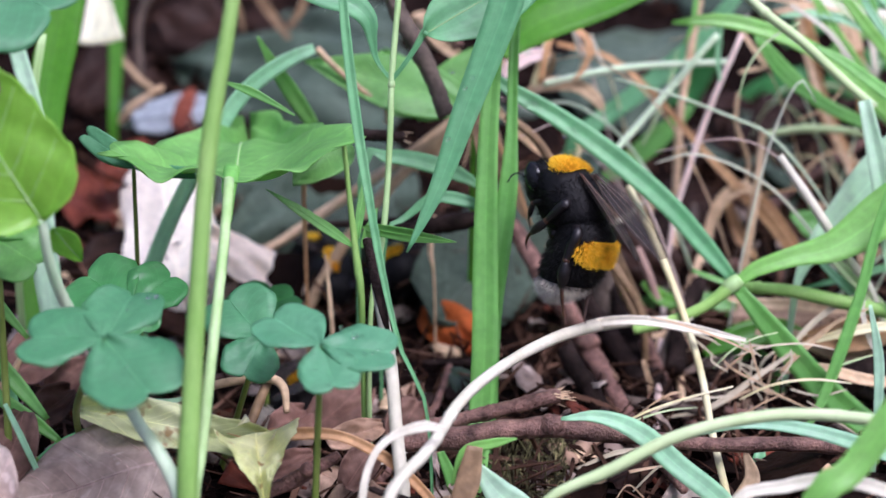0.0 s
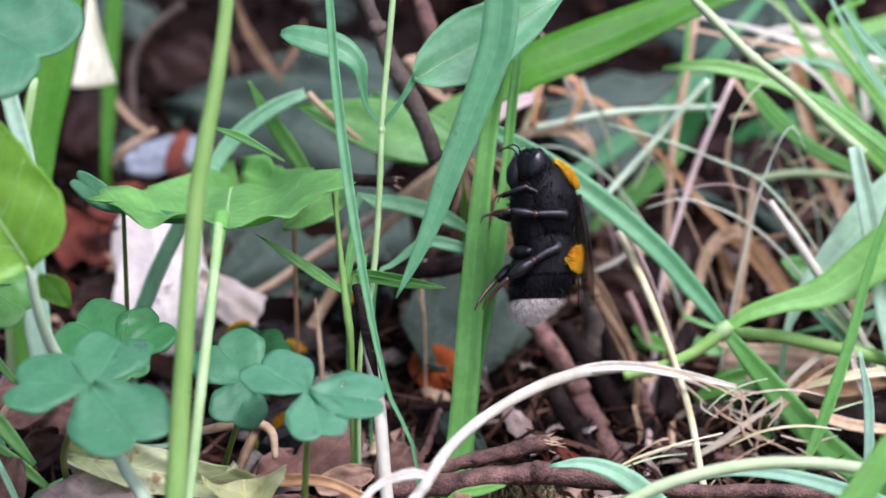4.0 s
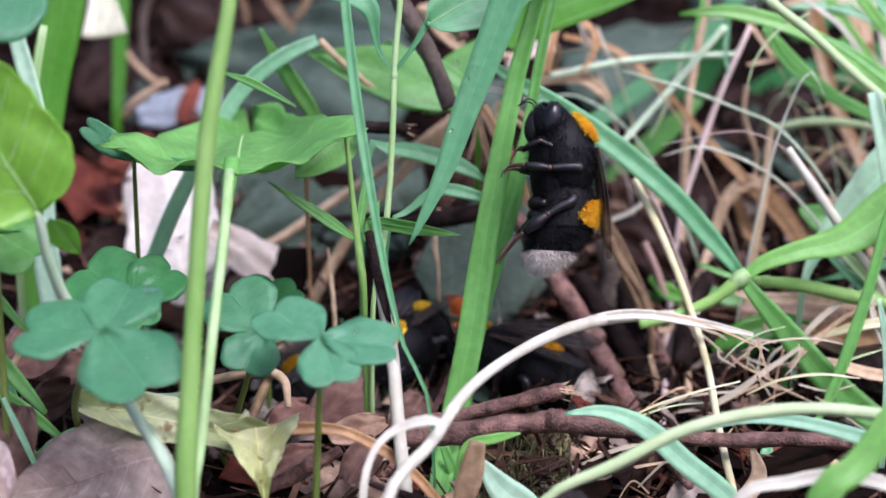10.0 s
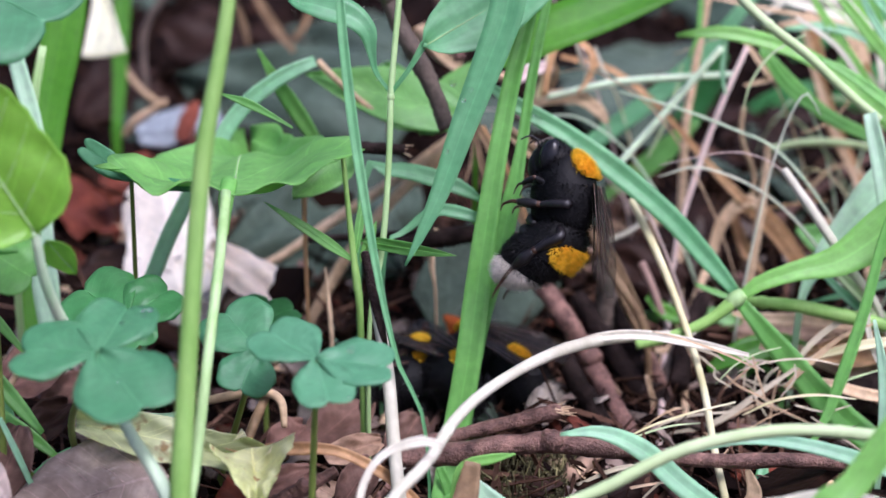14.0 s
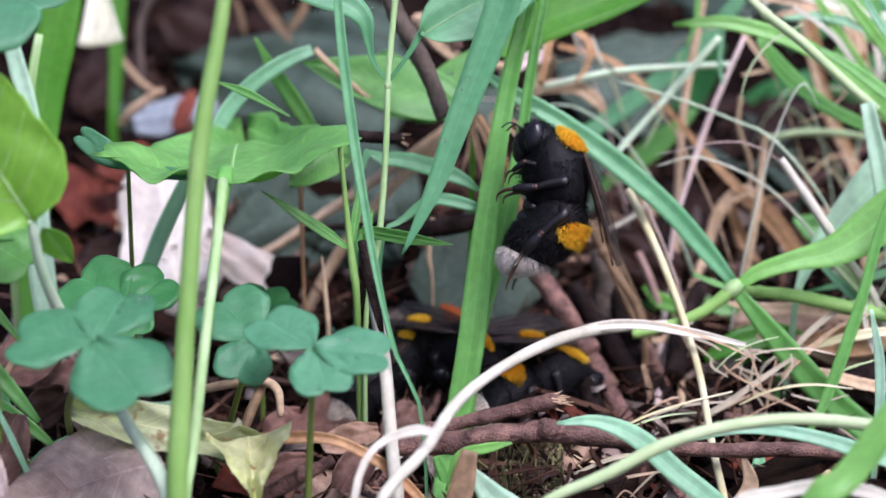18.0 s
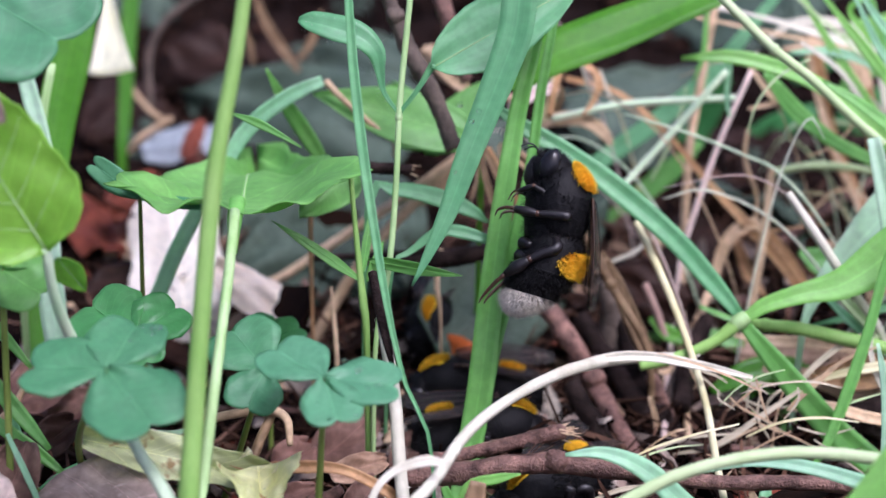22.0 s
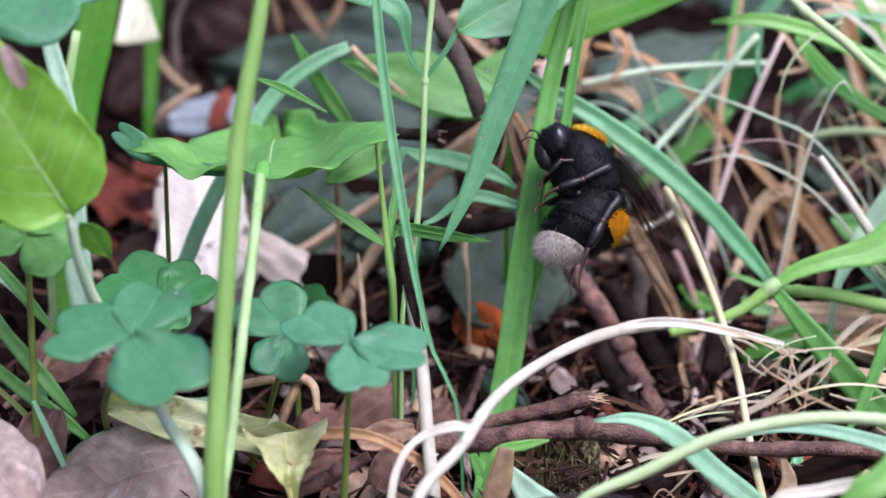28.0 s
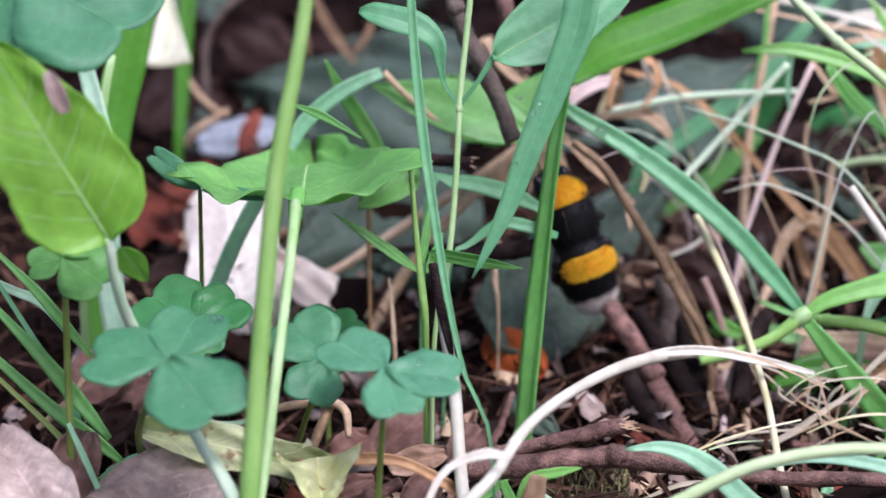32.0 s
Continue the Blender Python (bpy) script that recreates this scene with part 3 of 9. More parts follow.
def add_leaf(ob, at, base, tip, normal, width, mat, kind="ovate", rib_mat=None, name="leaf", label="", veins=False, **kw):
    v, f, uv, rib, side_veins = lamina(base, tip, normal, width, kind, seed=seed(), origin=at, **kw)
    leaf = part(name, mesh(name, v, f, uv=uv), mat, ob, label)
    part("midrib", mesh("midrib", *tube(rib, 12, 6)), rib_mat or mat, leaf)
    if veins:
        part("venation", mesh("venation", *joined([tube(q, 8, 5) for q in side_veins])), rib_mat or mat, leaf)["kind"] = "stuff"
    return leaf


def add_blade(ob, at, pts, normal, mat, label, hairy=0):
    """A narrow curved leaf that belongs to a plant."""
    s = seed()
    v, f, uv = ribbon(pts, normal, origin=at, fold=0.3, wave=0.05, seed=s, thick=0.1)
    leaf = part("leaf", mesh("leaf", v, f, uv=uv), mat, ob, label)
    if hairy:
        part("hair", mesh("hair", *hairs_along(pts, hairy, 0.6, s, at)), "hair", leaf)["kind"] = "stuff"
    return leaf


def single_leaf(base, tip, normal, width, mat, label, kind="ovate", name="dead_leaf", category="leaf", group="", rib_mat=None, veins=True, **kw):
    ob = thing(name, base, label, category, group)
    add_leaf(ob, base, base, tip, normal, width, mat, kind, rib_mat, "lamina", veins=veins, **kw)
    return ob


def clover(centre, root, leaflets, label, mat="clover", radius=0.4, stem_mat="stem_thin", bend=(0, 0, 0)):
    """Wood sorrel: a thin stalk and heart-shaped leaflets, each (tip, normal, width)."""
    c, r = np.array(centre, float), np.array(root, float)
    ob = thing("wood_sorrel", root, label, "sorrel plant", "wood sorrel plants")
    mid = (c + r) / 2 + np.array(bend)
    part("stalk", mesh("stalk", *tube([(*r, radius * 1.15), (*mid, radius), (*c, radius * 0.8)], 16, 7, 0.03, seed(), root)), stem_mat, ob)
    for tip, normal, width in leaflets:
        add_leaf(ob, root, centre, tip, normal, width, mat, "heart", None, "leaflet", cup=0.10, droop=0.05, wrinkle=0.025)
    return ob


def water_drop(at, r):
    bm = bmesh.new()
    bmesh.ops.create_icosphere(bm, subdivisions=2, radius=r * MM)
    bmesh.ops.scale(bm, vec=(1, 0.8, 0.9), verts=bm.verts)
    me = bpy.data.meshes.new("water_drop")
    bm.to_mesh(me)
    bm.free()
    me.polygons.foreach_set("use_smooth", [True] * len(me.polygons))
    thing("water_drop", at, "clear round drop of water on a green leaf", "water drop", "water drops", me, "water")


def twig(pts, mat, label, knobs=(), frayed=0, name="twig", rough=0.08, wobble=0.05):
    at = pts[0][:3]
    s = seed()
    rnd = random.Random(s)
    ob = thing(name, at, label, "twig", "twigs")
    pts = [(*(q[:3] + np.array([rnd.gauss(0, wobble) for _ in range(3)]) * q[3]), q[3] * rnd.uniform(0.93, 1.06)) for q in spline(pts, 4 * len(pts) - 3)]
    part("stick", mesh("stick", *tube(pts, 70, 16, rough, s, at, 0.1)), mat, ob)
    c = spline(pts, 60)
    for u, f in knobs:
        q = c[int(u * 60)]
        k = [(*(q[:3] + np.array((-0.9, -0.3, -0.3)) * q[3]), q[3] * 0.5), (*(q[:3] + np.array((-0.2, -0.4, 0.4)) * q[3]), q[3] * f), (*(q[:3] + np.array((0.6, -0.4, 0.5)) * q[3]), q[3] * f * 0.8), (*(q[:3] + np.array((1.1, -0.2, 0.2)) * q[3]), q[3] * 0.4)]
        part("knot", mesh("knot", *tube(k, 10, 10, 0.12, s, at)), mat, ob)
    if frayed:
        q, d = c[60], unit(c[60][:3] - c[57][:3])
        bits = []
        for _ in range(frayed):
            o = np.array([rnd.gauss(0, 1) for _ in range(3)]) * q[3] * 0.5
            e = q[:3] + o + (d + np.array([rnd.gauss(0, 0.5) for _ in range(3)])) * q[3] * rnd.uniform(0.6, 1.6)
            bits.append(tube([(*(q[:3] + o - d * q[3]), 0.12), (*e, 0.04)], 3, 4, 0, s, at))
        part("splinters", mesh("splinters", *joined(bits)), "tan", ob)
    return ob




# ---- bumblebees: head towards +z, back towards +x, belly towards -x ----
def fuzzy_body(profile, bend, squash, fur, hair, seed_no, sides=20, lay=-0.5, arc=180, bare=None):
    """A furry body section round the z axis; profile is (z, radius), bend moves the axis in x."""
    rnd = random.Random(seed_no)
    zs = [q[0] for q in profile]
    rows = spline([(z, r, 0.0) for z, r in profile], 14)
    verts, faces = [], []
    for z, r, _ in rows:
        for k in range(sides):
            a = 2 * math.pi * k / sides
            verts.append((bend(z) + max(r, 0.02) * math.cos(a), squash * max(r, 0.02) * math.sin(a), z))
    n = len(rows)
    for i in range(n - 1):
        for k in range(sides):
            j = (k + 1) % sides
            if min(k + 0.5, sides - k - 0.5) * 360 / sides <= (arc if arc == 180 else arc * 0.8 * (1 - 0.4 * abs(2 * (i + 0.5) / (n - 1) - 1) ** 2.5)):
                faces.append((i * sides + k, i * sides + j, (i + 1) * sides + j, (i + 1) * sides + k))
    if arc == 180:
        faces.append(tuple(range(sides))[::-1])
        faces.append(tuple((n - 1) * sides + k for k in range(sides)))
    for _ in range(fur):
        i = rnd.random() * (n - 1)
        k = int(i)
        f = i - k
        z = rows[k][0] * (1 - f) + rows[min(k + 1, n - 1)][0] * f
        r = max(0.05, rows[k][1] * (1 - f) + rows[min(k + 1, n - 1)][1] * f)
        dr = (rows[min(k + 1, n - 1)][1] - rows[k][1]) / max(abs(rows[min(k + 1, n - 1)][0] - rows[k][0]), 1e-6)
        a = radians(rnd.uniform(-180, 180) if arc == 180 else arc * rnd.uniform(-1, 1) * rnd.gauss(1.0, 0.05) * (1 - 0.4 * abs(2 * i / (n - 1) - 1) ** 2.5))
        if bare and bare[0] < z < bare[1] and abs(a) < bare[2]:
            continue
        p = np.array((bend(z) + r * math.cos(a), squash * r * math.sin(a), z))
        d = unit((math.cos(a), math.sin(a), -dr * (1 if rows[-1][0] > rows[0][0] else -1) * 0.8 + lay * 0.5))
        d = unit(d + np.array([rnd.gauss(0, 0.28) for _ in range(3)]))
        e = p + d * hair * rnd.uniform(0.5, 1.25)
        w = unit(np.cross(d, (rnd.random() - 0.5, rnd.random() - 0.5, 1))) * 0.038
        q = len(verts)
        verts += [p - w, p + w, e]
        faces.append((q, q + 1, q + 2))
    return mesh("body", verts, faces)


def wing_mesh(length, width, sweep):
    """A thin wing in the y-z plane, hinge at the origin, reaching down along -z."""
    verts, faces = [], []
    nu, nv = 14, 5
    for side in (0, 1):
        for i in range(nu + 1):
            u = i / nu
            w = width * math.sin(math.pi * min(0.96, 0.06 + u * 0.86)) ** 0.6
            for k in range(nv + 1):
                v = k / nv
                verts.append((0.25 * math.sin(u * 3) + 0.10 * (k % 2) - 0.03 * side, (v - 0.35) * w + sweep * u * u, -u * length))
    m = nv + 1
    o = (nu + 1) * m
    for i in range(nu):
        for k in range(nv):
            a = i * m + k
            faces.append((a, a + 1, a + m + 1, a + m))
            faces.append((o + a + m, o + a + m + 1, o + a + 1, o + a))
    return mesh("wing", verts, faces)


def wing_veins(length, width, sweep):
    pieces = []
    for v0, v1, u1 in ((0.02, 0.05, 0.95), (0.2, 0.35, 0.8), (0.4, 0.7, 0.75), (0.5, 0.9, 0.5)):
        pts = []
        for f in (0, 0.5, 1):
            u, v = u1 * f, v0 + (v1 - v0) * f
            w = width * math.sin(math.pi * min(0.96, 0.06 + u * 0.86)) ** 0.6
            pts.append((0.25 * math.sin(u * 3) + 0.05, (v - 0.35) * w + sweep * u * u, -u * length, 0.07 - 0.03 * f))
        pieces.append(tube(pts, 8, 5))
    return mesh("vein", *joined(pieces))


def curve_abdomen(z):
    return -0.03 * z * z


def build_bee(label, collar_arc=63, band_arc=68):
    ob = thing("bumblebee", (0, 0, 0), label, "bumblebee", "bumblebees")
    straight = lambda z: 0.0
    # thorax in the middle of the body, its collar in front
    thorax = part("thorax", fuzzy_body([(-0.4, 1.5), (0.6, 2.5), (2.3, 3.25), (4.4, 3.45), (6.4, 3.15), (7.9, 2.3), (8.7, 1.2), (9.0, 0.4)], straight, 1.0, 4600, 0.75, 1, lay=-0.3, bare=(5.2, 10, 1.6)), "fur_black", ob, "black furry thorax")
    part("collar", fuzzy_body([(5.9, 3.4), (6.7, 3.2), (7.6, 2.75), (8.4, 1.95), (8.9, 1.0)], lambda z: 0.08, 1.02, 4200, 0.62, 2, lay=0.0, arc=collar_arc), "fur_orange", thorax, "orange-yellow collar of fur")
    part("breast_fur", fuzzy_body([(-1.6, 1.5), (-0.4, 2.5), (2.0, 2.9), (4.6, 3.0), (6.4, 2.6), (7.4, 1.4)], lambda z: -1.1, 0.95, 2800, 0.85, 12, lay=0.2), "fur_black", thorax, "black fur under the thorax")
    # head, bent forward, with large eyes at its sides
    head = part("head", fuzzy_body([(5.6, 0.8), (6.3, 1.8), (7.6, 2.35), (8.8, 2.3), (9.8, 1.6), (10.35, 0.3)], lambda z: -1.35 - 0.1 * (z - 8), 1.0, 1400, 0.55, 3, lay=0.3), "fur_black", ob, "black head with short fur")
    for s in (-1, 1):
        eye = fuzzy_body([(-1.9, 0.1), (-1.4, 0.75), (-0.4, 1.15), (0.5, 1.15), (1.4, 0.75), (1.9, 0.1)], lambda z: 0, 0.7, 0, 0, 4, 14)
        e = part("eye", eye, "eye", head, "shiny black compound eye")
        e.matrix_local = pose(-1.5 * MM, s * 1.75 * MM, 8.55 * MM, 0, 18, 0)
        ant = tube([(-2.9, s * 0.6, 9.2, 0.11), (-3.2, s * 1.0, 10.4, 0.09), (-4.0, s * 1.4, 10.8, 0.10), (-4.9, s * 1.7, 10.4, 0.08)], 14, 6, 0.06)
        part("antenna", mesh("antenna", *ant), "chitin", head)
    part("face", mesh("face", *tube([(-2.8, 0, 9.2, 0.9), (-3.4, 0, 8.0, 1.05), (-3.6, 0, 6.8, 0.85), (-3.4, 0, 5.9, 0.4)], 8, 10, 0.05)), "chitin", head, "glossy black face and jaws")
    part("tongue", mesh("tongue", *tube([(-3.7, 0, 6.2, 0.35), (-3.5, 0, 4.8, 0.28), (-3.2, 0, 3.4, 0.16)], 8, 6, 0.05)), "tarsus", head, "folded brown tongue")
    # abdomen hinges at the waist
    ab = new("abdomen", fuzzy_body([(0.9, 1.9), (0.2, 2.9), (-1.0, 3.45), (-2.6, 3.6), (-4.4, 3.62)], curve_abdomen, 0.95, 2400, 0.6, 5, lay=-0.6, bare=(-9, -1.0, 1.4)))
    ab.data.materials.append(MAT["fur_black"])
    ab.parent = ob
    ab.location = (0, 0, 0.6 * MM)
    part("orange_band", fuzzy_body([(-1.1, 3.5), (-2.0, 3.72), (-3.0, 3.78), (-4.0, 3.74)], curve_abdomen, 0.96, 4200, 0.7, 6, lay=-0.5, arc=band_arc), "fur_orange", ab, "orange-yellow band of fur")
    part("dark_band", fuzzy_body([(-3.9, 3.62), (-5.0, 3.55), (-6.1, 3.2), (-7.2, 2.6)], curve_abdomen, 0.95, 2800, 0.7, 7, lay=-0.8), "fur_black", ab, "black band of fur")
    part("tail", fuzzy_body([(-6.9, 2.85), (-7.6, 2.5), (-8.3, 1.95), (-8.9, 1.1), (-9.2, 0.3)], curve_abdomen, 1.0, 3600, 0.85, 8, lay=-0.6), "fur_white", ab, "whitish tail tip")
    for i in range(4):
        z = -1.6 - 1.45 * i
        w = 2.5 - 0.28 * i
        x = curve_abdomen(z) - 2.2 + 0.2 * i
        plate = tube([(x - 0.2, -w, z - 0.1, 0.42), (x - 1.05, -w * 0.5, z, 0.72), (x - 1.25, 0, z, 0.78), (x - 1.05, w * 0.5, z, 0.72), (x - 0.2, w, z - 0.1, 0.42)], 12, 8, 0.04)
        part("belly_plate", mesh("belly_plate", *plate), "chitin", ab, "glossy dark plate of the belly")
    # wings folded along the back
    for s in (-1, 1):
        fore = part("wing", wing_mesh(12.5, 3.6, s * 0.8), "wing", ob, "smoky translucent wing")
        fore.matrix_local = pose(3.4 * MM, s * 1.3 * MM, 5.2 * MM, s * 3, -2, s * -14)
        part("wing_vein", wing_veins(12.5, 3.6, s * 0.8), "tarsus", fore)
        hind = part("hind_wing", wing_mesh(8.6, 2.6, s * 0.6), "wing", ob, "small translucent hind wing")
        hind.matrix_local = pose(3.2 * MM, s * 1.4 * MM, 4.0 * MM, s * 4, -1, s * -12)
    # legs: the front pair folded, the others reaching for the stem
    legs = (((-1.6, 1.4, 5.6), (-1.0, 2.4, 5.0), (-3.0, 2.6, 6.0), (-4.6, 1.9, 5.4), 0.42),
            ((-1.0, 1.8, 3.2), (1.2, 3.5, 2.9), (-2.2, 3.5, 2.9), (-4.8, 2.9, 3.3), 0.62),
            ((-0.6, 1.8, 0.9), (0.3, 3.4, -0.6), (-2.6, 3.7, -2.2), (-5.2, 3.0, -4.0), 0.66))
    for s in (-1, 1):
        for k, (hip, hump, knee, ankle, r) in enumerate(legs):
            hip, hump, knee, ankle = (np.array((q[0], s * q[1], q[2])) for q in (hip, hump, knee, ankle))
            leg = part("leg", mesh("leg", *tube([(*hip, r * 0.7), (*hump, r * 0.95), (*((hump + knee) / 2), r * 0.9), (*knee, r * 0.6)], 14, 8, 0.05)), "chitin", ob, "black jointed leg")
            part("shin", mesh("shin", *tube([(*knee, r * 0.62), (*((knee + ankle) / 2), r * (0.85, 0.9, 1.15)[k]), (*ankle, r * 0.6)], 8, 8, 0.06)), "chitin", leg)
            toe = ankle + (ankle - knee) * (0.6, 0.75, 0.95)[k] + np.array((0, -0.3 * s, -0.5 * k))
            part("foot", mesh("foot", *tube([(*ankle, r * 0.42), (*((ankle + toe) / 2 + np.array((0, 0, 0.2))), r * 0.33), (*toe, r * 0.22), (toe[0] - 0.3, toe[1], toe[2] - 0.7, 0.06)], 10, 6, 0.14)), "tarsus", leg, "reddish-brown foot")
            part("knee_joint", mesh("knee_joint", *tube([(*(knee + (hump - knee) * 0.12), r * 0.5), (*knee, r * 0.68), (*(knee + (ankle - knee) * 0.12), r * 0.5)], 6, 8, 0.05)), "tarsus", leg)
            bristle = hairs_along([(*hump, r * 1.3), (*knee, r * 1.3), (*ankle, r * 1.4)], 110, 0.45, 5, (0, 0, 0))
            part("bristles", mesh("bristles", *bristle), "fur_black", leg)["kind"] = "stuff"
    return ob


# ---- the place ----
build_ground()
# -- tall stem and the leaves at its side
plant_stem([(-19, 155.5, 65.4, 0.7), (-19.9, 152.3, 57.6, 0.7), (-21.9, 147.7, 46.3, 0.85), (-22.9, 143.1, 34.9, 0.85), (-23.6, 138.8, 24.1, 0.95), (-24, 134.8, 14.3, 1.0), (-24.1, 133.8, -2.5, 0.85)], 'stem', 'tall straight pale green stem with fine hairs', hairy=160, name='tall_weed', sides=12, ribs=0.05)
plant_stem([(-22.5, 164, 36.6, 0.56), (-22.3, 156.3, 32.5, 0.56), (-22.7, 147.1, 24.8, 0.56), (-23.5, 141.7, 16.5, 0.56), (-24, 138, 12.3, 0.64), (-24.1, 137.1, -2.3, 0.48)], 'stem_pale', 'pale green leaf stalk holding a broad toothed leaf', name='toothed_plant')
toothed = bpy.context.scene.objects["toothed_plant"]
add_leaf(toothed, (-24.1, 137.1, -2.3), (-22.5, 164, 36.6), (-24.6, 199.5, 30.0), (-0.05, -0.22, 1.00), 25.5, "leaf", "cordate", "stem_pale", "leaf", "broad soft green leaf with a toothed edge", False, teeth=.09, cup=.16, droop=0, wrinkle=.06, nu=64, nv=24)
part("leaf_base", mesh("leaf_base", *tube([(1.6, 23.5, 35.6, 0.56), (1.6, 25.2, 36.8, 0.62), (1.55, 27.0, 38.0, 0.8), (1.5, 30.0, 38.9, 0.9)], 10, 12, 0.04)), "leaf", toothed, "pale green foot of a leaf")
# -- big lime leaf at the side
plant_stem([(-38.1, 146.6, 38.6, 0.45), (-38.1, 148.2, 33.4, 0.52), (-37.6, 151.5, 27.4, 0.6), (-34.7, 151.8, 21.3, 0.6), (-30.2, 144.6, 18.6, 0.6), (-24.8, 136.6, 13.8, 0.75), (-23.4, 134.6, -2.4, 0.6)], 'stem_mint_lit', 'whitish green leaf stalk with a large lime leaf', name='lime_leaf_plant')
lime = bpy.context.scene.objects["lime_leaf_plant"]
add_leaf(lime, (-23.4, 134.6, -2.4), (-38.1, 146.6, 38.6), (-48.3, 146.4, 58.1), (0.28, -0.95, 0.14), 12.2, "lime", "broad", "stem_pale", "leaf", "large smooth lime-green leaf", True, cup=.1, droop=.06, wrinkle=.03, teeth=.03, nu=40, nv=30)
add_leaf(lime, (-23.4, 134.6, -2.4), (-38, 149.9, 36.7), (-35.9, 152, 31.9), (0.23, -0.92, -0.30), 2.9, "lime", "lance", "stem_pale", "leaf", "", False)
# -- wood sorrel
clover((-32.5, 144.1, 27.4), (-39.7, 160.0, 7.4), [((-40.6, 144.9, 27.7), (0.00, -0.31, 0.95), 8.5), ((-30.7, 151.3, 29.8), (0.00, -0.31, 0.95), 8.2), ((-26.8, 136.9, 25.1), (0.00, -0.31, 0.95), 10.0)], 'blue-green wood sorrel with three heart-shaped leaflets and water drops', radius=0.36, bend=(-1.6, 0, -1))
clover((-33.5, 162.5, 22.9), (-35.3, 166.7, -0.1), [((-39.4, 166.4, 25.2), (0.00, -0.50, 0.87), 9.1), ((-29.3, 166.3, 25.1), (0.00, -0.50, 0.87), 7.4), ((-31.7, 159.3, 21), (0.00, -0.50, 0.87), 5.0)], 'darker wood sorrel leaves behind a sorrel in front', mat='clover_shade', radius=0.35)
clover((-45.4, 156.4, 32.8), (-46, 152.6, -1.4), [((-42.6, 160.1, 34.9), (0.00, -0.50, 0.87), 6.2), ((-40.5, 153.7, 31.2), (0.00, -0.50, 0.87), 7.1), ((-48.9, 155.4, 32.3), (0.00, -0.50, 0.87), 4.5)], 'mid-green wood sorrel beside the lime leaf', mat='leaf', radius=0.4)
clover((-19.1, 157.8, 21.3), (-25.8, 165.9, -0.5), [((-23.4, 162.5, 24.2), (0.00, -0.53, 0.85), 8.5), ((-20.8, 153.6, 18.6), (0.00, -0.53, 0.85), 6.4)], 'blue-green wood sorrel on a slender stalk', radius=0.35)
clover((-20.9, 177.9, 16), (-21.3, 177.2, -3.1), [((-24.5, 180.7, 17), (0.00, -0.31, 0.95), 5.7), ((-17.4, 180, 16.7), (0.00, -0.31, 0.95), 5.0), ((-20.5, 173.7, 14.7), (0.00, -0.31, 0.95), 5.4)], 'dark green wood sorrel in the shade', mat='clover_shade', radius=0.3)
clover((-12, 147.3, 25.2), (-13.6, 147.6, -0.4), [((-17.7, 152.4, 26.6), (0.00, -0.26, 0.97), 7.4), ((-4.5, 146.8, 25.1), (0.00, -0.26, 0.97), 7.1), ((-10.3, 141.2, 23.6), (0.00, -0.26, 0.97), 6.2)], 'pale blue-green wood sorrel on a thin upright stalk', mat='clover_pale', radius=0.36)
clover((-35, 176.8, 33.4), (-36.2, 177.6, -0.5), [((-40.7, 178.2, 37.3), (0.00, -0.94, 0.34), 3.0), ((-27.6, 176.6, 32.8), (0.00, -0.94, 0.34), 1.5), ((-36, 178.5, 33.7), (0.00, -0.17, 0.98), 1.0)], 'wood sorrel seen from its folded edge', radius=0.3)
clover((-48.9, 163.6, 60.5), (-51.4, 147, -2.6), [((-37.1, 157.4, 56.2), (0.00, -0.57, 0.82), 16.1), ((-53.8, 158, 55), (0.00, -0.71, 0.71), 11.2), ((-47.6, 171.7, 68.7), (0.00, -0.71, 0.71), 14.2)], 'large blue-green wood sorrel leaflets held high', radius=0.45, bend=(-8, 0, 0))
# -- broad blades behind the lime leaf
grass_blade([(-46.4, 217.8, 60, 3.6), (-48.4, 213.2, 48.6, 4.6), (-49.9, 209.9, 40.4, 5.3), (-51.4, 207.1, 33.6, 5.1), (-52.5, 203.3, 24, 4.4), (-53.2, 198.3, 11.8, 3.7), (-53.3, 191.6, 2, 2.6), (-53.3, 189.9, -0.6, 2.1)], (0.24, -0.91, 0.33), 'bright', 'broad upright green blade')
grass_blade([(-53.4, 198.1, 46.3, 1.8), (-51.4, 195.6, 39.9, 2.2), (-49.8, 193, 33.5, 2.5), (-48.9, 188.3, 22, 3.2), (-48, 185.2, 14.3, 3.2), (-46.7, 182.1, 6.6, 1.8), (-46.1, 180.8, 3.4, 0.8), (-46, 180.5, -1.8, 0.7)], (0.06, -0.92, 0.38), 'pale', 'pale bluish upright blade')
grass_blade([(-49.8, 200.8, 42.8, 1), (-50.8, 198.4, 36.9, 1.1), (-51.6, 195.5, 29.7, 1.1), (-53, 191.3, 19.3, 1), (-53.4, 190.2, -0.6, 0.8)], (0.25, -0.91, 0.34), 'stem_pale', 'thin pale yellowish-green blade', rib=False)
single_leaf((-51.6, 245.8, 44.5), (-49.7, 233.4, 33.8), (-0.01, -0.65, 0.76), 6.6, 'ivory', 'drooping creamy yellow withered leaf', kind='fan', name='withered_leaf')
grass_blade([(-49.7, 261.4, 53.2, 2.1), (-50.4, 255.8, 39.3, 2.6), (-51, 251.9, 29.5, 2.5), (-51.2, 248.9, 22.1, 2.1), (-51.5, 246.7, 16.8, 1.6), (-51.6, 246.2, 8.3, 1.3)], (0.20, -0.91, 0.36), 'bright', 'upright green blade at the back')
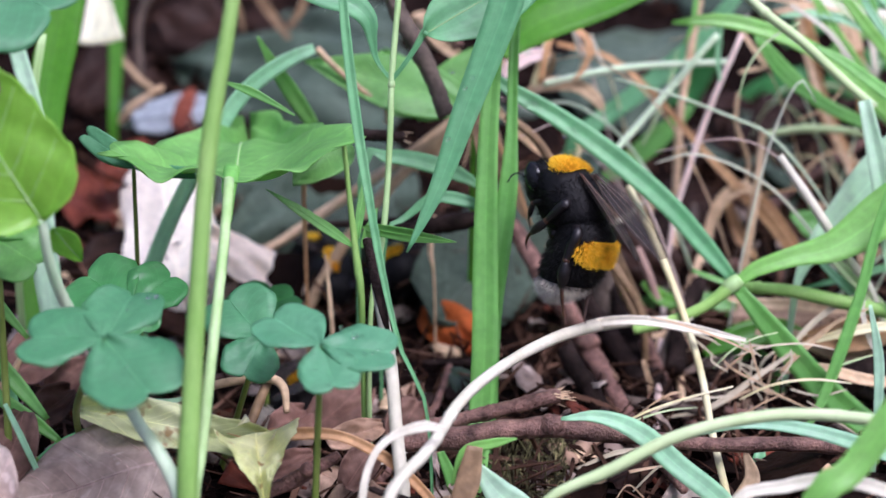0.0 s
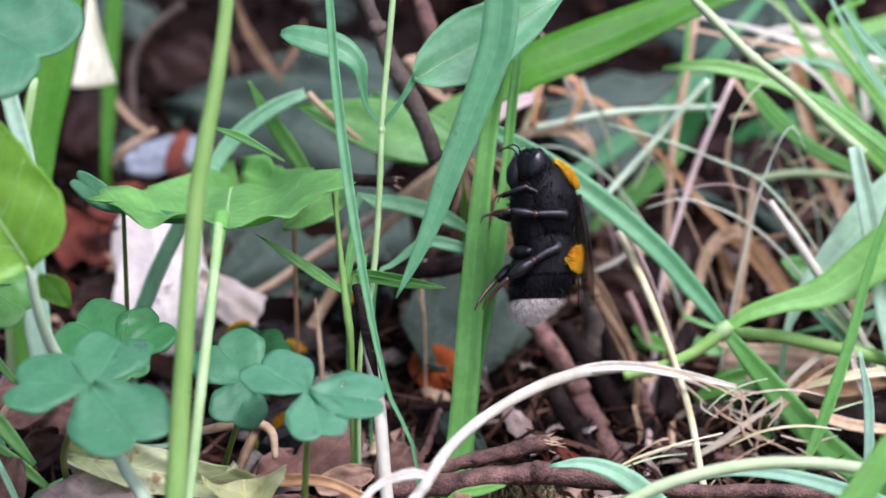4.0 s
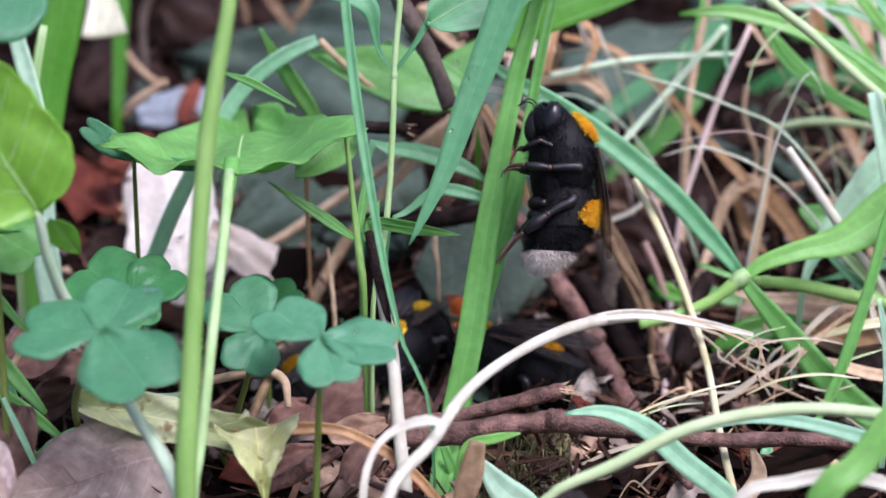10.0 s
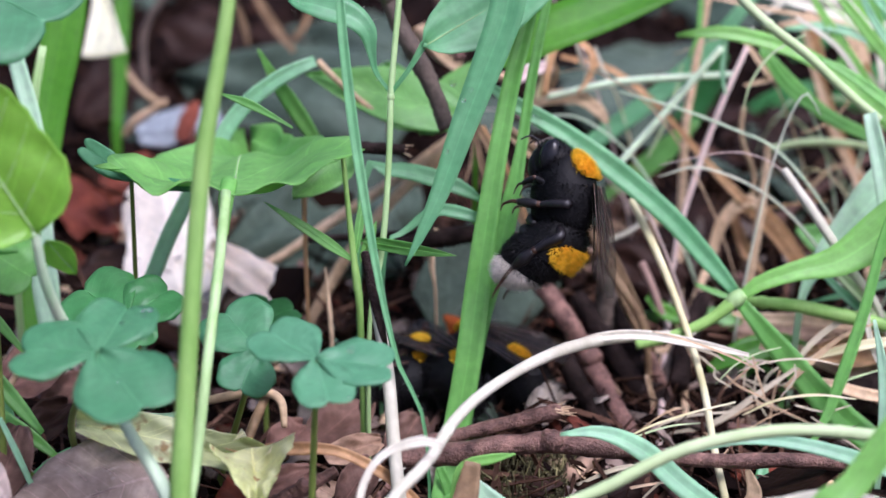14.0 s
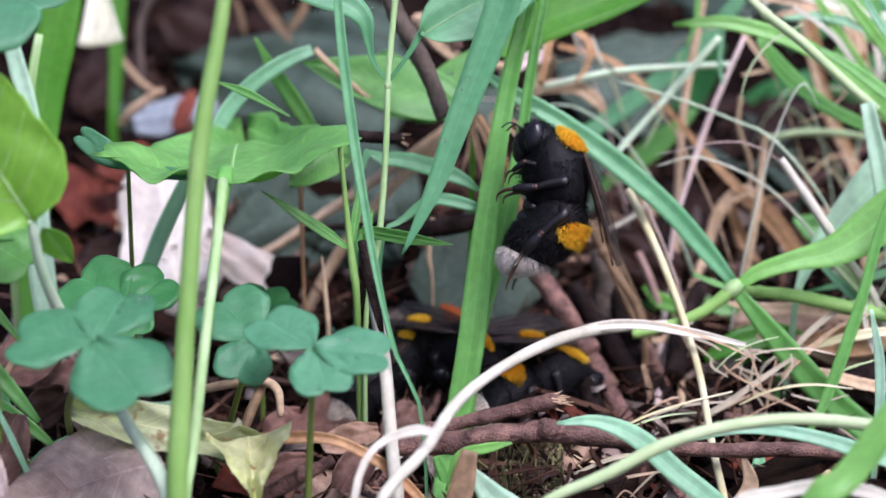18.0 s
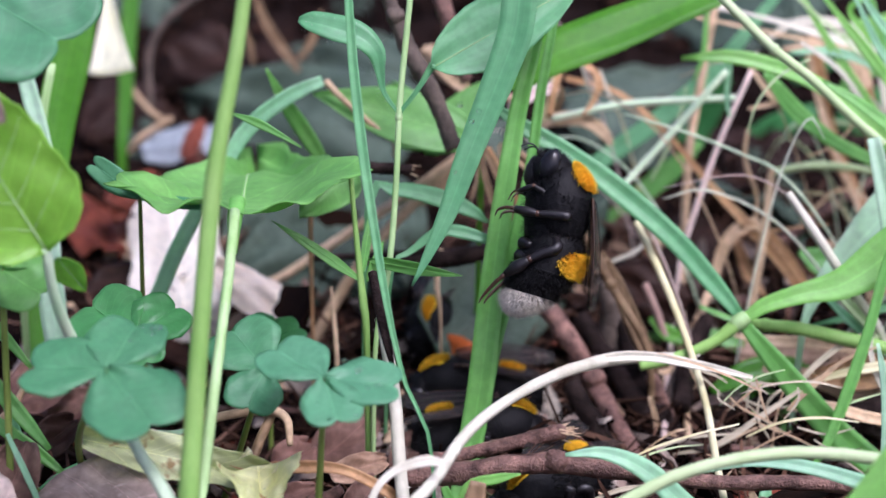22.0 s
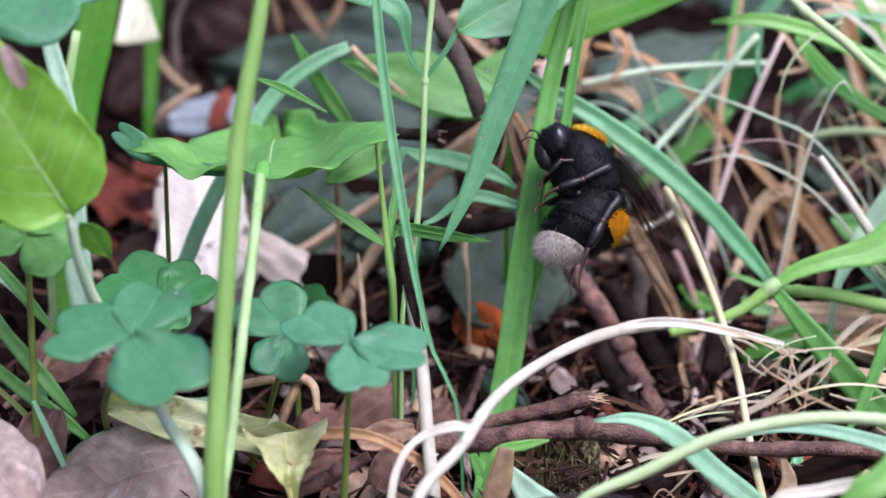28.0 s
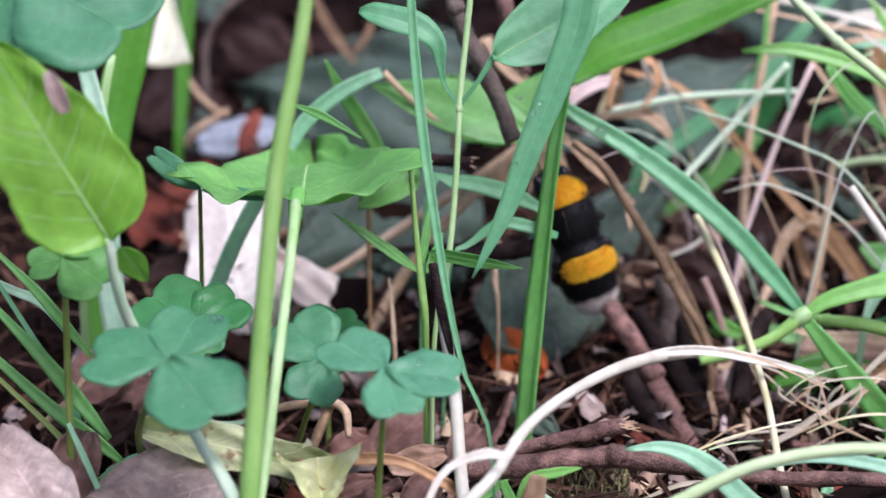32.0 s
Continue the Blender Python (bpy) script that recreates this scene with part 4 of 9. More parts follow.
# -- ground grass below the sorrel
grass_blade([(-62.2, 163.2, 24.8, 0.8), (-54.3, 160.8, 18.7, 1), (-48.8, 159.1, 14.4, 1.5), (-44, 157.8, 11.3, 1.5), (-40.9, 156.9, 9.1, 0.6)], (0.14, -0.84, 0.53), 'grass', 'short narrow green blade lying low', rib=False)
grass_blade([(-62, 162.7, 23.4, 0.4), (-54.3, 160.1, 17, 0.5), (-48.2, 158, 11.9, 0.7), (-44.6, 156.5, 8.2, 0.7), (-42.1, 155.6, 6, 0.6)], (0.18, -0.83, 0.53), 'stem_thin', 'narrow olive blade lying low', rib=False)
grass_blade([(-45.6, 153.5, 15.6, 0.5), (-43.7, 152, 12.1, 0.7), (-41.5, 150.3, 7.7, 0.5)], (0.24, -0.85, 0.47), 'sage', 'narrow pale blade lying low', rib=False)
grass_blade([(-46.6, 160.6, 3.2, 0.5), (-42.2, 161.7, 6.1, 1.6), (-37.8, 162.4, 7.8, 1.3), (-34.1, 162.9, 9, 0.4)], (-0.01, -0.92, 0.40), 'blue', 'short bluish blade on the litter', rib=False)
grass_blade([(-34.1, 167, 9.2, 0.3), (-30.9, 166.9, 9, 0.6), (-28.1, 167.2, 9.6, 0.4)], (-0.00, -0.89, 0.45), 'pale', 'thin bluish blade on the litter', rib=False)
grass_blade([(-63, 168.1, 36.8, 0.4), (-55.5, 165.4, 30.2, 0.5), (-51.1, 163.9, 26.4, 1.1), (-47.6, 162.4, 22.8, 1.2), (-44.6, 161.1, 19.6, 0.5)], (0.15, -0.85, 0.50), 'grass', 'bright green narrow blade tip at the side')
grass_blade([(-64.5, 168.8, 28.6, 0.8), (-54.8, 167.3, 24.8, 1), (-51.1, 166.7, 23.4, 1.2), (-48, 165.4, 20.2, 0.6)], (0.11, -0.86, 0.51), 'pale', 'pale curled blade tip at the side')
grass_blade([(-60.9, 162.2, 32.1, 0.7), (-53.7, 159.5, 25.5, 0.8), (-49, 157.7, 21.1, 1.5), (-44.8, 155.9, 16.7, 1.7), (-41.6, 154.5, 13.3, 0.6)], (0.17, -0.84, 0.51), 'grass', 'green blade leaning over the litter at the side')
grass_blade([(-57.6, 167, 29, 0.5), (-51.8, 163.7, 21, 0.6), (-48.1, 161.6, 15.9, 1), (-45.6, 159.1, 9.6, 1), (-44.3, 157.3, 5.1, 0.5)], (0.24, -0.85, 0.47), 'blue', 'narrow blue-green blade over the dead leaves', rib=False)
# -- hairy dark blade and white dead stem
grass_blade([(-11.5, 176.2, 66.8, 0.85), (-10.8, 172.4, 57.5, 1.02), (-10.2, 169.7, 50.8, 1.19), (-9.2, 166.6, 43.1, 1.27), (-7.8, 163.3, 34.9, 1.1), (-6.3, 160.2, 27.2, 0.85), (-4.4, 157.3, 20, 0.51), (-1.7, 154.9, 14, 0.42), (-1, 154.3, -2, 0.34)], (0.04, -0.92, 0.38), 'blue', 'long narrow dark green hairy blade', hairy=140, fold=0.5)
plant_stem([(-8.5, 170.3, 27.3, 0.35), (-7.6, 165.6, 25.5, 0.45), (-6.8, 162.5, 22.9, 0.6), (-5.6, 158.5, 18.1, 0.72), (-4.9, 154.1, 12.3, 0.72), (-4, 149.4, 5.5, 0.75), (-3.8, 148.2, -1.5, 0.7)], 'straw', 'dead whitish stem with dark specks', name='dead_straw', nodes=((0.75, 1.06),))
plant_stem([(-8.2, 165.9, 29, 0.5), (-7.2, 161.9, 26.4, 0.62), (-6.2, 159.4, 22.9, 0.42), (-5.6, 159.4, 20.2, 0.1)], 'bark_dark', 'dark split sheath along a dead stem', name='dark_straw')
# -- upright willowherb with paired leaves
plant_stem([(-3.7, 189.9, 65.9, 0.29), (-4.6, 185.9, 55.8, 0.36), (-5.4, 182.5, 47.5, 0.36), (-5.8, 180.5, 42.7, 0.36), (-6.1, 177.2, 34.5, 0.36), (-6.8, 173.9, 26.2, 0.36), (-8.2, 170.5, 17.9, 0.29), (-8.6, 169.7, -3.7, 0.29)], 'stem_pale', 'slender upright stem with paired hairy leaves', name='willowherb', nodes=((0.35, 1.25),), hairy=120)
herb = bpy.context.scene.objects["willowherb"]
add_blade(herb, (-8.6, 169.7, -3.7), [(-5.9, 180.5, 42.7, 0.40), (-7.5, 181.0, 44.9, 0.60), (-8.0, 181.4, 47.3, 1.20), (-8.5, 181.8, 49.4, 2.30), (-10.4, 182.3, 51.0, 3.30), (-13.4, 182.8, 51.8, 3.40), (-15.8, 183.2, 52.4, 2.60), (-17.2, 183.5, 52.6, 0.70)], (0.05, -0.75, 0.66), "blue", "arched hairy leaf of a willowherb", hairy=70)
add_blade(herb, (-8.6, 169.7, -3.7), [(-5.7, 180.4, 42.8, 0.5), (-3.7, 180.8, 45.4, 0.6), (-2.0, 181.3, 48.2, 0.9)], (0.1, -0.9, 0.42), "blue", "stalk of a willowherb leaf")
add_leaf(herb, (-8.6, 169.7, -3.7), (-2.3, 181.2, 47.7), (15.5, 188.0, 56.8), (0.10, -0.84, 0.53), 8.2, "blue", "lance", "stem_pale", "leaf", "bluish-green soft leaf of a willowherb", False, teeth=.02, droop=.04)
single_leaf((4, 200.9, 33.2), (-17.5, 203.4, 39.4), (0.10, -0.75, 0.65), 7.9, 'leaf', 'bright green lance-shaped leaf behind the stems', kind='lance', name='green_leaf', category='leaf')
single_leaf((-2.9, 207.5, 29.6), (-8, 218.4, 36.6), (0.22, -0.45, 0.86), 9.8, 'leaf', 'broad green leaf in shade', kind='broad', name='green_leaf')
single_leaf((-3.2, 203.8, 30.4), (7.7, 208.1, 40.9), (-0.26, -0.77, 0.58), 6.6, 'leaf', 'bright green leaf beside the blades', kind='lance', name='green_leaf')
# -- small toothed blades and the sprig
grass_blade([(-23.0, 200.0, 42.6, 0.3), (-21.0, 200.5, 38.5, 1.6), (-18.7, 201.0, 34.5, 2.2), (-16.5, 201.5, 30.4, 1.6), (-15.6, 202.0, 26.8, 0.8)], (-0.12, -0.94, 0.32), 'leaf', 'bright green toothed blade with a sharp tip', hairy=50)
grass_blade([(-23.9, 173.3, 44.6, 0.2), (-21.1, 172.9, 43.7, 1), (-18.7, 172.4, 42.6, 0.7), (-16.1, 171.9, 41.2, 0.2)], (-0.01, -0.94, 0.35), 'leaf', 'small pointed green leaf tip', rib=False, hairy=30)
grass_blade([(-16, 200.1, 41.1, 1.4), (-20, 199.4, 39.4, 2), (-24.9, 198, 35.9, 2.1), (-28.4, 196, 31, 2.1), (-32.6, 193.1, 23.9, 2.1), (-35.4, 190.7, 18, 2.1), (-37.5, 188.1, 11.5, 1.8), (-38.1, 187.5, -2.2, 1.5)], (0.27, -0.94, 0.20), 'sage', 'long arching bluish blade')
plant_stem([(-11.4, 178.6, 37.7, 0.3), (-10.7, 176, 31.5, 0.3), (-10, 173.6, 25.6, 0.4), (-9.6, 172.4, 22.6, 0.5), (-9.2, 170.9, 18.8, 0.4), (-9.1, 170.5, -3.6, 0.3)], 'stem', 'small green sprig with four narrow leaves', name='sprig', nodes=((0.66, 1.3),))
sprig = bpy.context.scene.objects["sprig"]
add_leaf(sprig, (-9.1, 170.5, -3.6), (-9.8, 173.4, 25), (-19.2, 172.5, 32.7), (0.45, -0.77, 0.45), 1.3, 'leaf', "lance", None, "leaf", "", False, teeth=.04, droop=.1)
add_leaf(sprig, (-9.1, 170.5, -3.6), (-9.2, 174.3, 27.3), (0.9, 168.3, 27.5), (-0.51, -0.86, 0.08), 1.6, 'leaf', "lance", None, "leaf", "", False, teeth=.04, droop=.1)
add_leaf(sprig, (-9.1, 170.5, -3.6), (-9.8, 173.6, 25.6), (-8.7, 176.8, 33.3), (0.05, -0.93, 0.37), 1.0, 'leaf', "lance", None, "leaf", "", False, teeth=.04, droop=.1)
add_leaf(sprig, (-9.1, 170.5, -3.6), (-9.2, 173.4, 25), (-7.2, 175.1, 29.2), (0.49, -0.87, 0.11), 1.3, 'leaf', "lance", None, "leaf", "", False, teeth=.04, droop=.1)
grass_blade([(-10.6, 186.9, -1.1, 0.5), (-9.8, 187.1, 29, 0.7), (-6.4, 187.9, 30.9, 1.8), (-1.6, 187.6, 30.2, 2.3), (2.4, 187.1, 28.8, 1.8), (4.6, 186.5, 27.5, 0.4)], (0.07, -0.78, 0.63), 'blue', 'pale bluish blade arching sideways')
grass_blade([(-7.6, 180, -1.3, 0.4), (-6.9, 180.3, 22.2, 0.5), (-4.3, 181.7, 25.6, 0.8), (-0.9, 182.6, 27.8, 1.5), (2.4, 182.5, 27.4, 1.6), (5.7, 182.1, 26.5, 0.8)], (-0.07, -0.82, 0.57), 'blue', 'small bluish blade arching sideways')
single_leaf((-11.7, 192.2, 31.6), (-17.7, 185.1, 29), (0.15, -0.45, 0.88), 6.1, 'leaf', 'soft green leaf below a toothed leaf', kind='ovate', name='green_leaf')
# -- dead stalks behind
plant_stem([(3.9, 215.4, 29.1, 0.7), (-1.8, 213.3, 23.8, 0.8), (-7.2, 211.2, 18.8, 0.8), (-13.3, 208.4, 11.7, 0.8), (-18.3, 205.1, 3.5, 0.8), (-19.6, 204.2, 0.2, 0.6)], 'tan', 'tan dry stalk leaning over the litter', name='dry_straw')
plant_stem([(1.2, 218.1, 25.9, 0.5), (-6.5, 215.9, 20.5, 0.7), (-17.5, 213.2, 13.6, 0.7), (-24.5, 211.5, 9.5, 0.6), (-31.5, 211, 8.2, 0.3), (-37.7, 210.6, 7.3, 0.2)], 'tan', 'thin bent dry stalk lying over a pale leaf', name='dry_straw')
twig([(-11.7, 189, 33.6, 0.7), (-8.4, 188.9, 33.4, 0.7), (-4.6, 188.8, 33.2, 0.6)], 'bark_dark', 'short dark broken stick', frayed=6)
twig([(-12.1, 202.4, 61.8, 0.6), (-7.7, 198.4, 51.8, 0.8), (-5.4, 196.3, 46.7, 1), (-3.4, 194.9, 43.3, 1.1), (-1.5, 193.5, 39.8, 1), (0.5, 191.6, 35, 1)], 'bark_grey', 'brown grey twig standing among the leaves', knobs=((0.45, 1.3),))
twig([(-4.5, 217.1, 58.4, 0.8), (-1, 212.6, 47.2, 1), (0.4, 210.7, 42.4, 1), (2.1, 209.2, 38.7, 0.7)], 'bark', 'reddish twig stub among the woodland litter', frayed=4)
plant_stem([(-16, 203.7, 40.1, 0.5), (-13.2, 202.7, 37.5, 0.4), (-8.9, 201.3, 34.2, 0.4), (-6.6, 200.8, 32.9, 0.4)], 'tan', 'bent dry grass stalk', name='dry_straw')
plant_stem([(-4.1, 229.2, 38.2, 0.8), (-1.1, 227.7, 34.5, 0.7), (3.7, 226.8, 32.3, 0.6), (9.3, 226.5, 31.6, 0.6)], 'tan', 'dry stalk behind the leaves', name='dry_straw')
plant_stem([(-10.6, 208.2, 36.3, 0.3), (-7.6, 207.5, 34.6, 0.3), (-7.3, 205.5, 29.5, 0.3)], 'tan', 'thin dry stalk among the woodland litter', name='dry_straw')
plant_stem([(-17.5, 196, 31, 0.4), (-17.2, 194.4, 27.1, 0.5), (-17.3, 193.1, 23.9, 0.3), (-17.3, 192.8, -1.5, 0.2)], 'orange_tan', 'short dry bud stalk', name='dry_straw')
plant_stem([(-1.1, 195.8, 20.6, 0.3), (-1.6, 194.2, 16.6, 0.4), (-1.1, 192.6, 12.6, 0.2), (-1, 192.2, 0.7, 0.2)], 'tan', 'thin hanging dry stalk', name='dry_straw')
plant_stem([(-14.4, 187, 18.8, 0.1), (-13.9, 185.2, 14.3, 0.3), (-13.5, 183.1, 9.2, 0.3), (-13.4, 182.6, -2.2, 0.3)], 'tan', 'dry pointed stalk among the woodland litter', name='dry_straw')
# -- blades that carry the bee
grass_blade([(8.8, 180.4, 67.3, 3.1), (7.5, 176.6, 57.8, 3.9), (6.9, 174.7, 53.3, 3.9), (5.1, 172.8, 48.5, 3.5), (2.2, 170, 41.5, 2.9), (-0.1, 167.6, 35.5, 2.1), (-2.3, 165.8, 31, 1.1), (-3.9, 164.6, 28.1, 0.2)], (-0.12, -0.90, 0.41), 'blue', 'blue-green grass blade with a hanging tip')
blade_a = grass_blade([(10.6, 193.7, 60.1, 1.7), (8.8, 190.9, 53.4, 1.8), (7.8, 188.7, 47.9, 2), (6.6, 186.5, 42.4, 2.2), (5.4, 183, 33.9, 2.5), (4.5, 179.6, 25.3, 2.9), (4, 177.1, 19.2, 3.2), (3.4, 174.2, 11.9, 3.2), (2.2, 170.7, 3.4, 3), (1, 160.9, 0.1, 2.5), (0.7, 158.5, -2.5, 2)], (-0.02, -0.93, 0.38), 'grass', 'upright green blade on which a bumblebee holds', fold=0.35)
blade_b = grass_blade([(16.3, 197.9, 63.1, 0.75), (13.8, 193.7, 52.8, 0.88), (12.6, 191.7, 47.9, 1.16), (11.2, 189, 41.1, 1.29), (10.1, 186.2, 34.2, 1.43), (8.7, 183.5, 27.4, 2.4), (6.9, 181, 21.2, 2.7), (5.2, 178.5, 15, 2.4), (3.9, 175.7, 8.2, 2.3), (2.8, 173, 1.4, 2.1), (1.4, 160.7, -0.5, 1.8), (1, 157.6, -2.4, 1.4)], (-0.03, -0.92, 0.38), 'grass', 'broad green blade leaning beside another', fold=0.3)
grass_blade([(4.6, 195.6, 39.9, 0.59), (8.4, 194.5, 37.3, 1.95), (13.9, 193.3, 34.3, 2.55), (20.4, 191.5, 30, 2.98), (27.3, 189.3, 24.5, 2.8), (32.2, 187.3, 19.4, 2.46), (35.5, 185.8, 15.8, 1.27)], (0.04, -0.90, 0.42), 'blue', 'long arching blue-green blade wet with drops', fold=0.35)
grass_blade([(3.6, 202.4, 0.8, 0.8), (4.4, 202.7, 37.5, 1), (7.6, 203.7, 40.2, 4.3), (12.6, 204.9, 43.2, 6.3), (19.8, 206, 45.8, 6.6), (28.3, 207.4, 49.1, 5.7), (39.6, 209.1, 53.5, 4.6)], (-0.15, -0.71, 0.69), 'bright', 'broad bright green blade lit from above')
water_drop((10.9, 193.4, 35.7), 0.85)
water_drop((14.9, 192.5, 32.3), 0.40)
water_drop((16.0, 192.6, 32.8), 0.45)
water_drop((3.1, 170.4, 45.9), 0.30)
water_drop((2.3, 168.5, 45.3), 0.30)
water_drop((0.5, 166.5, 40.3), 0.30)
water_drop((-8.5, 145.1, 27.3), 0.38)
water_drop((-9.8, 144.5, 28.5), 0.16)
water_drop((-0.3, 173.9, 26.2), 0.19)
water_drop((1.1, 199, 38.5), 0.42)


def leaflet_drops(centre, tip, normal, width, count, seed_no, reach_u=(0.45, 0.95), reach_v=(-0.6, 0.6)):
    """Fine rain drops that stand on a sorrel leaflet."""
    rnd = random.Random(seed_no)
    b, t = np.array(centre, float), np.array(tip, float)
    d = unit(t - b)
    side = unit(np.cross(d, np.array(normal, float)))
    up = np.cross(side, d)
    half, length = width / 2, np.linalg.norm(t - b)
    for _ in range(count):
        u, v, r = rnd.uniform(*reach_u), rnd.uniform(*reach_v), rnd.uniform(0.10, 0.26)
        p = b + d * u * length + side * v * half * (1 - (1 - u) ** 1.9) + up * (0.1 * half * v * v - 0.05 * length * u * u + r * 0.5)
        water_drop(tuple(p), r)


leaflet_drops((-32.5, 144.1, 27.4), (-30.7, 151.3, 29.8), (0, -0.31, 0.95), 8.2, 16, 4, (0.5, 0.92), (0.1, 0.75))
leaflet_drops((-32.5, 144.1, 27.4), (-26.8, 136.9, 25.1), (0, -0.31, 0.95), 10.0, 5, 7)
leaflet_drops((-32.5, 144.1, 27.4), (-40.6, 144.9, 27.7), (0, -0.31, 0.95), 8.5, 4, 9)
leaflet_drops((-12, 147.3, 25.2), (-4.5, 146.8, 25.1), (0, -0.26, 0.97), 7.1, 4, 12)
leaflet_drops((-12, 147.3, 25.2), (-10.3, 141.2, 23.6), (0, -0.26, 0.97), 6.2, 3, 15)

# -- joint of the trailing grass and what grows from it
grass_blade([(34.8, 182.1, 16.5, 0.9), (37.3, 182.8, 18.4, 1.9), (42.1, 183.4, 19.9, 2.6), (47.2, 183.9, 21.1, 4.1), (53.2, 185.5, 24.9, 5.7), (60.7, 187.6, 30.2, 4.7), (69.8, 190.3, 36.8, 3.8)], (0.07, -0.75, 0.66), 'lime_grass', 'bright green grass blade sweeping sideways', normal_end=(-0.19, -0.79, 0.59))
plant_stem([(35, 182.3, 17, 0.9), (31.6, 181.3, 14.5, 0.7), (27.5, 180.6, 12.8, 0.7), (22.8, 180.1, 11.7, 0.6)], 'stem', 'green end of a trailing grass stem', name='trailing_grass', nodes=((0.02, 1.1),), node_mat='stem_pale')
plant_stem([(29.9, 180.8, 13.3, 0.5), (26.2, 180.5, 12.6, 0.7), (21.4, 180.5, 12.6, 0.7), (13.7, 168.1, 16.8, 0.7), (7, 158.5, 18, 0.6), (2.1, 150.4, 17.9, 0.6), (-1.1, 143.6, 16.1, 0.6), (-5.6, 136.3, 13.1, 0.6), (-6.7, 134.5, -3, 0.5)], 'straw', 'arching whitish dead grass stem', name='dead_grass', nodes=((0.62, 1.06),))
grass_blade([(11.6, 174.7, 13.1, 0.5), (18.2, 175.4, 14.9, 1.2), (23.4, 175.5, 15.1, 1.3), (29.4, 175.1, 14.2, 1.2), (35.3, 174.6, 13, 0.5)], (0.00, -0.92, 0.39), 'straw', 'frayed whitish dead grass sheath', rib=False, fold=0.5, thick=0.35, name='dead_grass')
grass_blade([(35.4, 182, 16.3, 1.5), (40.4, 179.8, 10.8, 3), (45.8, 177.5, 5.1, 3.4), (52.2, 174, 0.5, 3.4), (56.6, 161.4, 1.3, 2.5), (70.1, 170.7, -11.7, 2.2)], (-0.57, -0.53, 0.62), 'grass', 'green blade slanting down to the ground')
plant_stem([(36.7, 185.5, 15.1, 0.64), (42.5, 185.3, 14.6, 0.8), (48, 184.9, 13.5, 0.88), (57.7, 184.1, 11.6, 0.88), (69.2, 183.2, 9.3, 0.72)], 'stem', 'thick green grass stem lying level', name='trailing_grass', nodes=((0.06, 1.15),))
grass_blade([(39.8, 188.6, 12.8, 0.2), (34.9, 189.2, 14.1, 0.8), (31, 189.7, 15.5, 0.6)], (-0.01, -0.75, 0.66), 'grass', 'short green blade tip', rib=False)
# -- stems standing behind the bee
plant_stem([(23.1, 193.6, 25.2, 0.43), (26, 187.5, 20, 0.51), (28.2, 181.5, 15.2, 0.43), (29.9, 173.4, 10.1, 0.43), (29.9, 162.2, 7.2, 0.43), (30.1, 150.9, 4.3, 0.43), (30.1, 148.1, -1.9, 0.34)], 'straw_yellow', 'thin yellowish-white stem leaning over', name='dry_straw', nodes=((0.55, 1.1),))
plant_stem([(40.6, 219, 38, 0.35), (36.4, 215.4, 29.1, 0.42), (33.1, 211.8, 20.3, 0.42), (31.1, 209.1, 13.5, 0.35), (29.8, 204.6, 2.5, 0.42), (25.7, 176.6, 1, 0.42), (24.7, 169.6, -0.6, 0.35)], 'pink_pale', 'pinkish dry stem among the woodland litter', name='dry_straw', nodes=((0.5, 1.15),))
plant_stem([(39.5, 238, 55.1, 0.5), (37.1, 233, 42.6, 0.6), (35.3, 229.1, 32.9, 0.6), (33.8, 225.7, 24.7, 0.6), (33.3, 222.1, 15.8, 0.6), (32.6, 215.9, 4.4, 0.6), (30.3, 187.9, -1, 0.5), (29.7, 180.9, -2.2, 0.4)], 'tan', 'upright tan stem among the woodland litter', name='dry_straw')
plant_stem([(36.6, 215.2, 38.9, 0.47), (29.8, 212.4, 31.6, 0.5), (22.8, 209.4, 24.3, 0.47), (21.6, 208.8, 22.8, 0.29)], 'stem_mint_lit', 'pale mint-green straight stem', name='grass_straw')
plant_stem([(13.7, 220, 30.6, 0.42), (21.5, 220.7, 32.2, 0.49), (27.8, 221, 32.9, 0.49), (39.5, 221.2, 33.5, 0.42)], 'stem_mint_lit', 'pale level grass stem', name='grass_straw')
grass_blade([(15.9, 225.8, 34.8, 0.87), (23.1, 225.1, 33, 1.05), (29.8, 223, 28, 0.99), (36.1, 220.3, 21.3, 1.18), (41.7, 218.1, 15.7, 1.67), (47.6, 215.5, 9.3, 1.49), (50.9, 211.9, 4.4, 0.68), (51.7, 211, 2.5, 0.56)], (-0.12, -0.75, 0.66), 'orange_tan', 'orange-tan dry blade leaning over', rib=False, fold=0.5)
grass_blade([(44.5, 217.7, 14.8, 1), (41.8, 218.2, 16.1, 2.1), (38.5, 217.2, 13.5, 1.9), (36.6, 215, 8.2, 1.3), (33.8, 210.6, 3.2, 1.1), (33.1, 209.5, 0.9, 0.9)], (-0.11, -0.75, 0.66), 'tan', 'bent tan dry blade', rib=False, fold=0.4)
grass_blade([(43.6, 219.9, 15.3, 1.1), (47, 218.6, 12, 1.4), (50, 216.8, 7.5, 1.3), (50.5, 211.9, 4.4, 0.6), (50.6, 210.6, 2.4, 0.5)], (-0.29, -0.78, 0.55), 'orange_tan', 'orange-brown dry blade among the woodland litter', rib=False, fold=0.4)
grass_blade([(40.7, 220.9, 12.8, 1.3), (42.4, 219.1, 8.3, 2.1), (44.3, 215.5, 5.4, 1.6), (45.7, 209.2, 3.8, 0.8), (46, 207.6, 1.6, 0.6)], (-0.44, -0.49, 0.75), 'orange_tan', 'folded orange dry blade', rib=False, fold=0.5)
